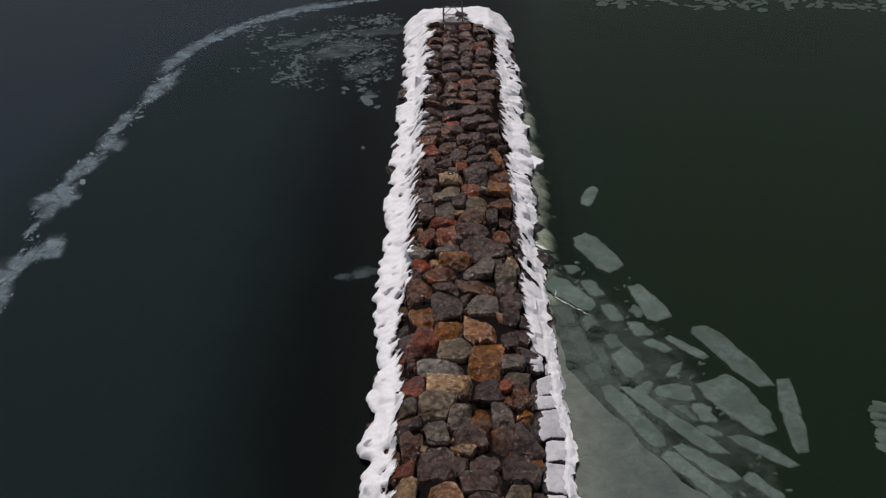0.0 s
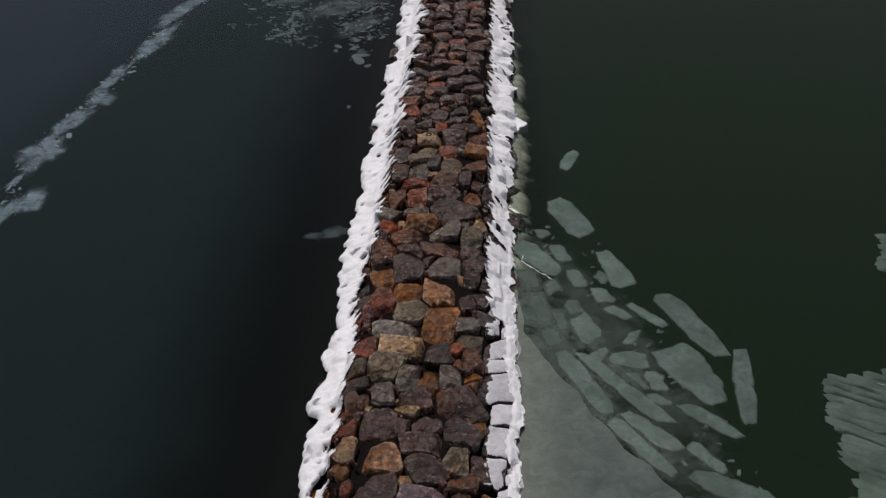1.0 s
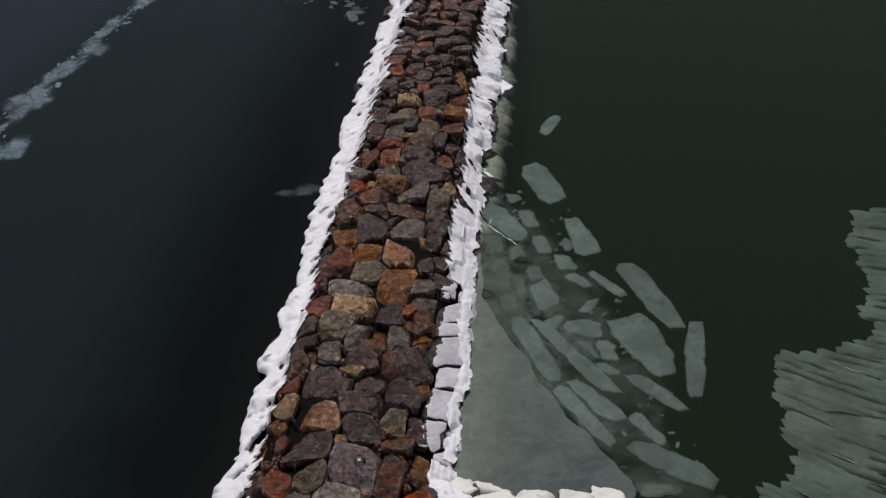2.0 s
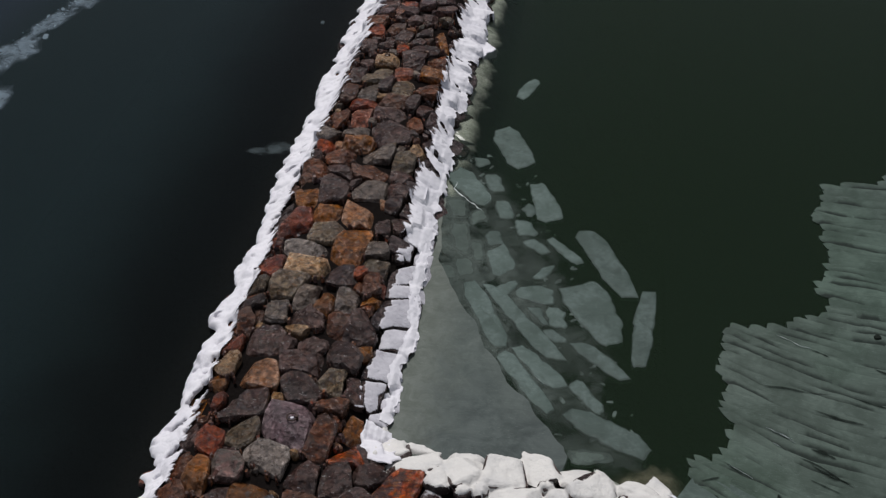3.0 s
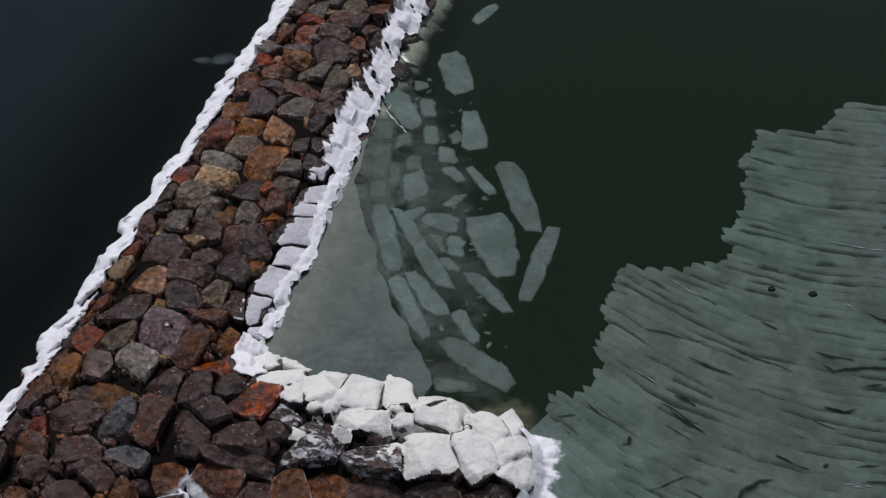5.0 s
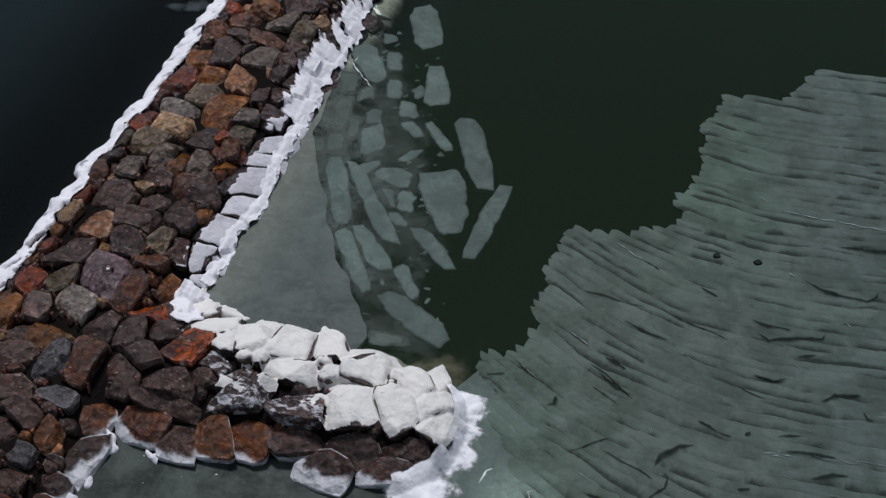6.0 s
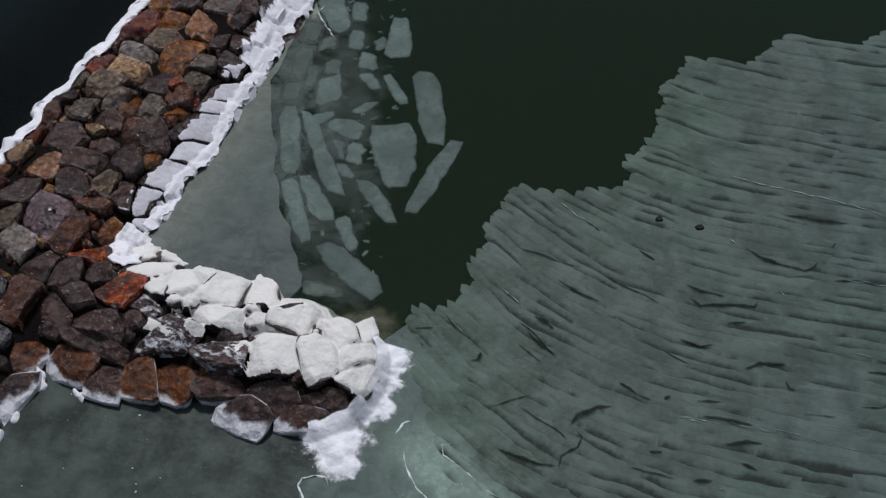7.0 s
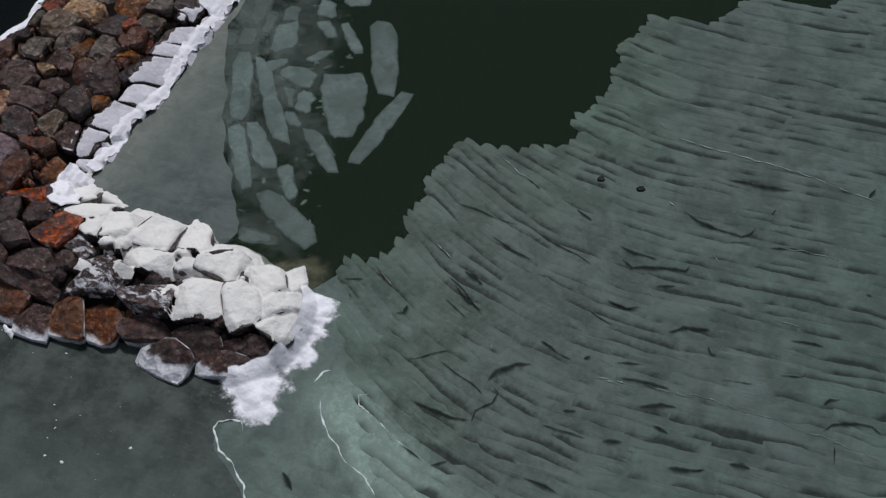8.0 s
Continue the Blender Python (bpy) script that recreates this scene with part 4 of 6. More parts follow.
ridges(
    (0.03, [(30.1, -0.9), (30.4, -0.9)]),
    (0.04, [(28.4, 5), (28.6, 5)]),
    (0.01, [(34, 6.9), (35.6, 6.9)]),
)
ridges(
    (0.014, [(20.2, 4.7), (20.6, 4.5)]),
    (0.014, [(20.5, 5.3), (21.2, 4.8)]),
    (0.014, [(24.9, 5.5), (25.3, 5.3)]),
    (0.014, [(28.3, 5), (28.6, 4.9)]),
    (0.014, [(23.8, 1.6), (24.1, 1.3)]),
    (0.014, [(28.2, 3.2), (28.5, 2.9)]),
    (0.014, [(28, 1.6), (28.9, 1.8), (29.9, 1.8)]),
    (0.014, [(30, 2), (30.8, 2.1), (31.9, 2.2)]),
    (0.014, [(30.1, -0.9), (30.4, -1)]),
    (0.014, [(18.3, 3.4), (18.9, 3), (19.3, 2.7)]),
    (0.014, [(29.2, 0.8), (29.4, 0.7)]),
    (0.014, [(29, 6.4), (29.4, 6.2)]),
    (0.014, [(19.4, -0.9), (19.8, -1.1)]),
    (0.014, [(21.7, -3.5), (22.2, -3.8)]),
    (0.014, [(31, 9.3), (31.4, 8.8)]),
)
for x, y, turn in ((25.45, 11.72, 20), (27.24, 11.78, 35)):
    ice_floe(x, y, 0.40, 0.34, turn, 0.1, 0.1, "small square dark refrozen hole in rafted ice", YOUNG_ICE, 0.105)
rest = tagged(mesh_object("ice_plates", rest_verts, rest_faces, FIELD_ICE_FAR, field), kind="stuff")
rest.data.attributes.new("thin", "FLOAT", "POINT").data.foreach_set("value", rest_thin)


# ---- brash ice on the open side and beyond the end ----
def brash(pieces, material, label, name="brash_ice", top=0.025):
    verts, faces = [], []
    rng = random.Random(len(pieces))
    for x, y, size in pieces:
        out = floe_outline(x, y, size * rng.uniform(0.9, 1.6), size * rng.uniform(0.45, 0.8), rng.uniform(0, 180), rng, 0.7, 7)
        v, f = slab(out, top * rng.uniform(0.5, 1.8), 0.08, 0.02, x)
        base = len(verts)
        verts += v
        faces += [tuple(base + i for i in q) for q in f]
    return tagged(mesh_object(name, verts, faces, material), label, "brash ice", kind="stuff")


BAND = ((-29.0, 12.0, 1.0), (-26.2, 21.5, 1.5), (-25.6, 25.5, 1.0), (-26.4, 29.4, 0.5), (-26.2, 33.2, 1.6), (-25.8, 37.5, 1.0), (-25.0, 41.3, 0.8), (-24.6, 44.6, 1.0), (-23.6, 51.5, 1.6),
        (-22.9, 58.0, 1.3), (-20.5, 62.9, 1.1), (-16.1, 67.7, 1.3), (-12.5, 69.3, 1.6), (-6.0, 72.0, 1.2), (8.0, 80.0, 1.0))
rng = random.Random(23)
pieces, patches = [], []
for (x, y, w), (x2, y2, w2) in zip(BAND, BAND[1:]):
    n = int(math.hypot(x2 - x, y2 - y) / 0.07)
    for i in range(n):
        f = i / n
        px, py, pw = x + (x2 - x) * f, y + (y2 - y) * f, w + (w2 - w) * f
        drift = 0.5 + 0.9 * noise.noise(Vector((py * 0.33, 4.0, px * 0.1)))
        off = rng.gauss(0, 0.40) * pw
        if rng.random() < 0.75 * drift:
            pieces.append((px + off * 0.95, py + rng.uniform(-0.4, 0.4) - off * 0.2, min(0.6, 0.08 + rng.expovariate(9.0))))
brash(pieces, BRASH_ICE, "curving band of small blue-grey brash ice on open water")
pieces = []
for _ in range(3600):
    x, y = rng.uniform(-19, -5.2), rng.uniform(49, 67)
    dense = wobble(x, y, 0.35, 6) + 0.5 * wobble(x, y, 1.1, 7) + 0.25 - 0.055 * max(0, 56 - y) - 0.03 * max(0, -13 - x) * 2
    if y > 49 + 0.28 * max(0, -x - 8) and dense > rng.uniform(-0.2, 0.9):
        pieces.append((x, y, min(0.8, 0.10 + rng.expovariate(7.0))))
pieces += [(-7.5, 49.8, 0.9), (-7.0, 47.7, 1.3), (-6.7, 48.4, 0.8), (-11.9, 51.7, 0.6), (-6.7, 39.7, 0.4), (-12.9, 53.4, 0.9), (-6.1, 46.5, 0.6)]
brash(pieces, BRASH_DIM, "loose scatter of small brash ice beside the breakwater's head")
pieces = []
for _ in range(2600):
    x, y = rng.uniform(13, 75), rng.uniform(62, 92)
    edge = 67.3 - 0.11 * (x - 14) + 1.2 * wobble(x, 0, 0.25, 8)
    if y > edge and rng.random() < 0.9:
        pieces.append((x, y, rng.uniform(0.35, 1.3)))
brash(pieces, FLOE_ICE, "far belt of broken grey floes on the water")


def soft_sheet(name, outline, material, z, label, category, group="", kind=""):
    """A film of slush that thins out to its rim."""
    n = len(outline)
    cx, cy = sum(p[0] for p in outline) / n, sum(p[1] for p in outline) / n
    verts, cover, faces = [(cx, cy, z)], [1.0], []
    steps = (0.3, 0.55, 0.75, 0.9, 1.0)
    for s, c in zip(steps, (1.0, 0.9, 0.65, 0.35, 0.0)):
        for x, y in outline:
            verts.append((cx + (x - cx) * s, cy + (y - cy) * s, z))
            cover.append(c)
    for i in range(n):
        j = (i + 1) % n
        faces.append((0, 1 + i, 1 + j))
        for r in range(len(steps) - 1):
            faces.append((1 + r * n + i, 1 + r * n + n + i, 1 + r * n + n + j, 1 + r * n + j))
    ob = mesh_object(name, verts, faces, material)
    ob.data.attributes.new("cover", "FLOAT", "POINT").data.foreach_set("value", cover)
    return tagged(ob, label, category, group, kind)


def slush_patch(x, y, length, width, turn, seed, material=None, label="blue-grey slush drifting on dark open water"):
    c, s = math.cos(radians(turn)), math.sin(radians(turn))
    out = []
    for k in range(40):
        a = 2 * math.pi * k / 40
        u, v = 0.5 * length * math.cos(a), 0.5 * width * math.sin(a)
        f = 1 + 0.55 * noise.noise(Vector((math.cos(a) * 1.6, math.sin(a) * 1.6, seed * 3.7))) + 0.3 * noise.noise(Vector((math.cos(a) * 4, math.sin(a) * 4, seed * 1.9)))
        out.append((x + f * (u * c - v * s), y + f * (u * s + v * c)))
    return soft_sheet("slush_patch", out, material or SLUSH_ICE, 0.012 + 0.0004 * (seed % 40), label, "slush", "slush band")


for i, row in enumerate(((-26.0, 22.2, 6.8, 4.2, 95), (-25.6, 25.6, 3.9, 2.4, 80), (-24.6, 27.2, 2.4, 3.0, 90), (-26.4, 29.4, 2.0, 1.1, 80), (-26.1, 33.3, 5.1, 4.2, 85), (-25.6, 37.4, 4.5, 2.7, 75), (-24.6, 41.3, 2.4, 3.8, 80), (-24.8, 44.9, 5.1, 2.1, 80), (-23.4, 51.4, 7.8, 3.4, 80), (-23.0, 58.2, 8.4, 3.2, 72), (-20.8, 62.4, 8.2, 2.4, 55), (-16.1, 67.5, 9.8, 2.7, 38), (-12.6, 69.3, 6.0, 2.9, 20), (-7.0, 71.5, 9.0, 2.2, 20))):
    x, y, long, wide, turn = row
    slush_patch(x, y, 1.3 * long, 0.62 * wide, turn, i + 40)
for i, row in enumerate(((-9.5, 58.5, 9.0, 4.5, 30), (-7.5, 54.5, 6.0, 2.6, 60), (-13.5, 60.5, 8.0, 3.0, 30), (-7.2, 62.5, 6.0, 3.0, 10), (-7.0, 48.5, 2.4, 1.4, 70))):
    slush_patch(*row, i + 80, THIN_SLUSH, "thin dim slush round the breakwater's head")

pieces = []
rng = random.Random(31)
for _ in range(620):
    x, y = rng.uniform(4.8, 16.5), rng.uniform(3, 25)
    if abs(x - (13.2 - 0.30 * y)) < 3.2 and wobble(x, y, 0.8, 61) > -0.05:
        pieces.append((x, y, rng.uniform(0.06, 0.34)))
brash(pieces, DIM_ICE, "dull crushed ice drifting between the floes", top=0.006)
for i, row in enumerate(((-5.6, 23.8, 2.0, 1.3, 15), (-6.6, 23.4, 1.4, 0.9, -10))):
    slush_patch(*row, i + 120, THIN_SLUSH, "dim slush patch beside the weather side")
for i, row in enumerate(((5.3, 19.0, 5.5, 2.4, -82), (5.7, 16.0, 6.0, 3.0, -78), (6.6, 13.2, 6.0, 3.2, -68), (8.3, 10.2, 6.5, 2.6, -62), (7.9, 15.2, 4.5, 2.4, -68), (10.2, 7.0, 5.0, 2.0, -55), (9.6, 12.0, 4.0, 2.6, -60))):
    slush_patch(*row, i + 200, THIN_ICE, "thin cracked grey ice between sheet and floes")
for i, row in enumerate(((6.6, 20.5, 7.0, 3.6, -70), (8.6, 16.5, 6.5, 4.2, -60), (9.8, 13.0, 7.0, 4.5, -60), (11.4, 9.6, 6.5, 4.0, -55), (11.6, 6.0, 6.0, 3.6, -50), (13.2, 3.4, 4.5, 2.0, -15))):
    slush_patch(*row, i + 160, MURK_ICE, "murky half-sunken slush between the floes")

# ---- stones of the breakwater ----
SEEDS = []       # x, y, colour, size class
PLOT = 0.04      # raster on which the plots of the blocks are shared out
PLOT_X, PLOT_Y = -6.6, -42.0
plot_near = np.full((2710, 655), 1.34)
plot_owner = np.full((2710, 655), -1, dtype=int)
plot_far = np.full((2710, 655), 9.0)


def claim(i, x, y, long, wide, turn, taper=0.0, skew=0.0, most=1.34):
    """Give one block the ground that is nearest to it, by its own four-sided reach."""
    c0, r0 = int((x - 2.6 - PLOT_X) / PLOT), int((y - 2.6 - PLOT_Y) / PLOT)
    c1, r1 = min(655, c0 + 131), min(2710, r0 + 131)
    c0, r0 = max(0, c0), max(0, r0)
    if c1 <= c0 or r1 <= r0:
        return
    dx = PLOT_X + np.arange(c0, c1)[None, :] * PLOT - x
    dy = PLOT_Y + np.arange(r0, r1)[:, None] * PLOT - y
    v = dy * math.cos(turn) - dx * math.sin(turn)
    u = (dx * math.cos(turn) + dy * math.sin(turn) - skew * v) / (0.5 * long)
    v = np.abs(v) / (0.5 * wide * np.clip(1 + taper * u, 0.3, 1.7))
    far = (np.abs(u) ** 6 + v ** 6) ** (1 / 6)
    near = plot_near[r0:r1, c0:c1]
    won = far < np.minimum(near, most)
    near[won] = far[won]
    plot_owner[r0:r1, c0:c1][won] = i
    # room left beyond this block's edge, in metres
    edge = (far - 1.0) * 0.5 * min(long, wide)
    rest = plot_far[r0:r1, c0:c1]
    np.minimum(rest, edge, out=rest)


def room(x, y):
    row, col = int((y - PLOT_Y) / PLOT), int((x - PLOT_X) / PLOT)
    return plot_far[row, col] if 0 <= row < 2710 and 0 <= col < 655 else 0.0


def lay(x, y, colour, long, wide, turn, taper=0.0, skew=0.0, known=False):
    claim(len(SEEDS), x, y, long, wide, radians(turn), taper, skew, 1.24 if known else 1.34)
    SEEDS.append((x, y, colour, math.sqrt(long * wide), known))


def blocks(colour, *rows):
    """Blocks of known form: x, y, length, width, degrees, taper along the length, lean of the ends."""
    for row in rows:
        lay(*row[:2], colour, *row[2:], known=True)


# blocks of known form, from south to north
blocks("brown", (3.8, -8.1, 1.4, 0.8, -68, -0.1, -0.4), (-1.4, -4.7, 1.4, 0.8, -6, 0, -0.1), (3.7, -4.1, 1.4, 1.1, -84, -0.3, 0), (5.5, -3.9, 1.9, 1.1, -11, -0.1, 0.2))
blocks("dark", (3.7, -7.1, 1, 1, 0, 0, 0), (3.4, -6.8, 0.7, 0.5, -67, -0.1, -0.2), (4, -6, 1.9, 1.1, -83, -0.2, -0.4), (-0.8, -5.6, 1, 1, 0, 0, 0), (-2.8, -5, 2, 0.7, -35, 0, -0.6), (0.2, -4.4, 1.8, 1.1, 19, 0, -0.3), (7.1, -4.1, 1.4, 1.2, -87, 0.2, 0.2), (12.7, -3.8, 1.8, 1.1, -4, 0.1, 0.15), (-2.8, -3.6, 1.8, 1.2, -21, 0, -0.4), (15.1, -3.3, 1.9, 0.7, 18, 0.1, 0), (6, -3.1, 2.6, 0.5, 1, 0.1, 0.1), (11.4, -3.1, 1.6, 0.8, 30, 0.2, -0.7))
blocks("dark", (-0.4, -3, 1.8, 1, 34, -0.3, 0.1), (13.7, -2.9, 1.3, 0.9, 30, -0.3, -0.6), (-2.6, -2.8, 1.1, 0.9, 38, 0, 0), (-1.6, -2.6, 0.7, 0.6, -38, 0, -0.4), (15.2, -2.6, 1.1, 0.4, 16, 0.2, -0.2))
blocks("grey", (-1.9, -4.2, 0.3, 0.4, 23, 0.1, -0.2))
blocks("mauve", (-2.1, -3, 0.6, 0.5, -68, 0, 0.3))
blocks("ochre", (2.8, -5.8, 1, 0.7, 80, 0.1, 0.4), (8.3, -3.6, 1.5, 1.2, -65, 0.2, 0.3), (9.6, -3.4, 1.4, 1.3, -65, -0.2, 0.2))
blocks("pink", (3.4, -6.4, 0.6, 0.55, 0, 0, 0), (3.2, -6.1, 0.5, 0.4, 59, 0, 0.4), (-0.5, -4, 0.5, 0.3, 15, 0.1, -0.2))
blocks("red", (-1.5, -3.9, 1.1, 0.5, -63, 0, -0.2))
blocks("slate", (2.3, -4.1, 1.4, 0.9, -11, 0, 0.1), (1.2, -2.8, 1.5, 1.1, -84, 0.3, -0.3))
blocks("blown", (8.7, -2.3, 2.4, 0.9, 21, 0.3, 0.3), (11, -2.1, 2.2, 1.1, 5, 0.2, 0), (8.3, -1.2, 0.9, 0.7, 19, 0.2, 0.1), (7.2, -1, 1.3, 1.1, 2, -0.1, 0.2))
blocks("brown", (2.4, -2.4, 2, 1, -85, -0.2, 0.1), (-2.9, -2, 1.5, 0.9, 13, -0.2, -0.2), (-3, -0.2, 1.5, 1.1, -38, 0.2, -0.6))
blocks("dark", (3.8, -2.5, 1.7, 1.3, -15, -0.2, -0.1), (15.8, -2.4, 1, 1, 0, 0, 0), (5.8, -2.2, 1.9, 1.1, 2, -0.1, -0.6), (-0.9, -1.8, 1, 1, -79, -0.2, 0.2), (7, -1.6, 1, 1, 0, 0, 0), (4.5, -1.5, 1.1, 1, -38, 0, 0.2), (3.4, -0.6, 1.4, 1.2, -84, 0.1, 0), (2.2, -0.5, 1.4, 1.2, 89, -0.1, 0.2), (4.6, -0.1, 1.1, 0.9, -33, 0.2, 0.3))
blocks("mottle", (-0.8, -0.6, 1.2, 1.2, 6, 0.1, -0.2))
blocks("ochre", (0.4, -1.6, 1.5, 1.3, 68, -0.1, 0), (-1.8, -1, 1.6, 0.9, -89, 0.1, 0.6))
blocks("pale", (0.5, 0.2, 1.7, 1.2, -13, 0.2, -0.3))
blocks("red", (-1.9, 0.9, 1.3, 1.2, 66, -0.3, 0.1))
blocks("rust", (5.9, -0.5, 1.5, 1.4, 72, -0.2, -0.2), (3.5, 0.8, 1.3, 1.2, 27, 0.3, -0.1))
blocks("snowy", (8.1, -1.9, 0.5, 0.5, 85, -0.1, 0.1), (13, -1.4, 1.8, 1.7, -68, 0.1, 0.1), (16.3, -1.3, 1.6, 0.9, 41, 0.5, 0.9), (14.8, -1.2, 1.9, 1.4, -55, -0.1, 0), (10.3, -0.6, 2, 0.9, 3, 0, -0.1), (8.3, -0.5, 0.5, 0.5, 64, 0, -0.2), (8.9, -0.3, 0.6, 0.5, 12, 0, 0), (11.7, -0.3, 0.8, 0.7, 16, 0.1, -0.1), (16.1, -0.3, 1.9, 1, 52, 0.1, 0.5), (7.3, -0.1, 0.8, 0.8, -51, -0.2, 0), (13, 0.2, 1.7, 1.2, 26, 0.5, 0.2), (14.9, 0.5, 1.8, 1.4, -42, -0.2, -0.4))
blocks("snowy", (8.2, 0.8, 1.8, 1.3, -76, -0.1, -0.2))
blocks("tan", (-1.2, -2.3, 0.3, 0.4, 60, 0, 0.2))
blocks("brown", (2.4, 1.4, 2.1, 0.9, 84, 0, 0.3), (-2.5, 1.7, 0.6, 0.55, 0, 0, 0), (2.8, 2.4, 0.5, 0.4, 31, -0.1, 0.3), (2.5, 3.1, 1.2, 0.8, 7, 0.1, 0.1))
blocks("dark", (-3, 1.2, 1.7, 0.8, -56, 0.1, -0.8), (-1, 2.8, 1.9, 1.6, 3, -0.2, -0.1), (0.8, 4, 1.6, 1.1, -55, 0.3, 0.1), (3.1, 4.4, 1.4, 0.8, -79, 0.1, -0.2), (0.7, 5.2, 2, 1.2, 19, 0.1, 0))
blocks("mauve", (0.9, 1.9, 2.2, 1.8, -80, 0, 0.2))
blocks("ochre", (-2.8, 2.1, 1.3, 0.3, -28, 0.4, -0.9), (3.4, 2.5, 1.1, 0.7, 82, -0.1, 0.1), (-3.2, 3.4, 1.4, 0.9, -58, 0.1, 0.1))
blocks("olive", (-0.7, 1.2, 1.3, 1.1, 6, 0, 0.1), (2.2, 4.6, 1.3, 1.1, 83, -0.1, 0.2))
blocks("pink", (-1, 4.6, 1.7, 1.5, -4, 0.1, -0.1))
blocks("red", (-2.1, 2.8, 1, 0.6, -79, 0.1, -0.9))
blocks("snowy", (9.7, 1, 1.8, 1.5, -87, 0.2, -0.1), (6.1, 1.3, 2, 1.6, 5, 0, 0), (15.7, 1.4, 1.2, 0.7, -57, 0, -0.8), (4.3, 1.5, 1, 1.25, 0, 0, 0), (10.9, 1.7, 2, 1.1, -66, 0.5, -0.3), (12.9, 1.9, 2.2, 0.9, -3, -0.1, 0.3), (7.9, 2.1, 1.6, 0.7, 19, -0.3, 0), (5, 2.3, 1.4, 1.6, 18, 0, 0), (6.2, 2.7, 1.4, 0.7, 4, -0.1, -0.1), (4.2, 2.8, 1.1, 0.7, 61, 0.1, 0.1), (5, 3.5, 1.2, 0.6, -51, 0, -1.3), (4.3, 3.7, 0.9, 0.7, 54, 0, 0.3))
blocks("snowy", (3.7, 4.7, 1.5, 0.8, -90, -0.2, -0.2), (4.5, 4.8, 1, 0.8, 48, 0.3, 0.5))
blocks("tan", (0.2, 3.2, 0.6, 0.5, -4, 0, -0.4), (-2.6, 5.2, 1.2, 1.2, -27, 0.2, -0.2))
blocks("brown", (-3.1, 7, 0.9, 0.9, -38, 0, 0), (-2.4, 7.5, 1.5, 0.8, -90, 0.1, 0.2), (1.7, 7.8, 1.3, 0.9, -87, -0.1, 0), (-3.2, 8, 1.1, 0.7, -81, 0, 1.5), (-2, 8.2, 0.8, 0.6, 88, -0.1, 0.3), (-2.7, 9.2, 1.3, 0.7, -1, -0.2, -0.3), (2.7, 9.4, 0.6, 0.55, 0, 0, 0), (2.1, 10.5, 0.6, 0.55, 0, 0, 0), (2.6, 10.8, 1.1, 0.8, -79, 0.1, -0.3))
blocks("dark", (2.3, 6, 1.5, 1.3, -20, 0, -0.3), (-0.2, 6.3, 1.1, 0.6, 88, 0.1, -0.2), (-1.3, 6.4, 2, 1.6, 87, -0.1, 0), (0.8, 6.6, 1.4, 1.2, -90, 0.1, -0.2), (2.6, 8, 1.6, 1, -80, 0.4, -0.3), (0.2, 8.2, 1.5, 1, -4, -0.1, -0.2), (-2.7, 8.6, 1.7, 0.9, 35, 0, 0), (1.1, 11.2, 1.4, 1.2, -83, 0.1, -0.1))
blocks("grey", (-1.3, 8.6, 2.1, 1, -82, 0.2, 0), (1.7, 9.6, 1.5, 1, -87, 0.2, 0.1), (-0.2, 9.7, 1.7, 0.9, 84, -0.1, -0.3))
blocks("ochre", (3.1, 6.8, 0.8, 0.6, 49, -0.2, 0.3), (0.7, 9.4, 1.8, 0.8, -86, 0.1, 0), (2.8, 9.8, 1.2, 0.5, 41, -0.2, 0.7))
blocks("olive", (-2.7, 10.2, 1.3, 1.1, -17, 0.1, -0.2), (-1.3, 10.2, 1.6, 1.4, 0, 0, 0.1))
blocks("red", (-2.8, 6.4, 1.7, 0.8, -21, 0.1, -0.3), (3, 11, 0.8, 0.4, -86, -0.3, 0), (1.9, 11.5, 0.9, 0.7, -88, -0.1, -0.3), (-2.3, 11.7, 1.6, 1, 77, -0.2, 0.3))
blocks("snowy", (3.9, 6.6, 1.8, 1.2, 88, -0.1, -0.6), (4.3, 8.5, 1.7, 1.3, 86, 0, -0.5), (3.8, 10, 2.2, 1.5, 37, 0.2, 0.7), (4, 11.6, 1.9, 1, 35, 0.2, 0.5))
blocks("tan", (-0.1, 7.3, 1.2, 0.5, -26, 0.4, -0.3), (-1.8, 7.4, 0.6, 0.5, -16, 0, 0), (-0.7, 11.6, 2.2, 1.2, -7, -0.1, -0.1))
blocks("brown", (-3.2, 18.5, 1.6, 0.7, -90, 0, 1.2))
blocks("dark", (2.2, 15.5, 1.9, 0.7, -82, 0.2, 0.4), (-2.9, 15.7, 1.2, 1.6, 9, 0, 0), (3.1, 16, 1.2, 1, 54, -0.2, 0.5), (-3, 16.7, 1.4, 1, -74, 0.3, 0.4), (2.5, 17.2, 1.1, 1, -75, 0, -0.1), (-0.8, 18, 2.3, 1.4, -89, 0, 0), (2.4, 18.4, 1.2, 1.1, -89, 0, -0.2), (0.1, 18.6, 1, 0.5, 83, 0.3, 0))
blocks("grey", (2.2, 13.6, 1.2, 1, 39, 0.3, 0.4), (1.1, 18.3, 1.7, 1.5, 82, -0.1, -0.3))
blocks("pale", (-1, 13.1, 2.1, 1.1, -4, 0, -0.1))
blocks("ochre", (1.1, 13.5, 3, 1.3, 79, -0.1, 0), (-0.7, 16, 1.5, 1.4, 86, 0, -0.1), (-2.1, 17.4, 2.3, 1.1, -85, 0, 0.1))
blocks("olive", (2.4, 12.2, 1.2, 1, -3, 0, 0.1), (-0.5, 14.3, 1.5, 1.5, -12, 0.1, 0.1))
blocks("pink", (0.9, 16.2, 2, 1.7, 88, 0, 0), (2, 17.1, 0.6, 0.6, -87, 0, 0.1))
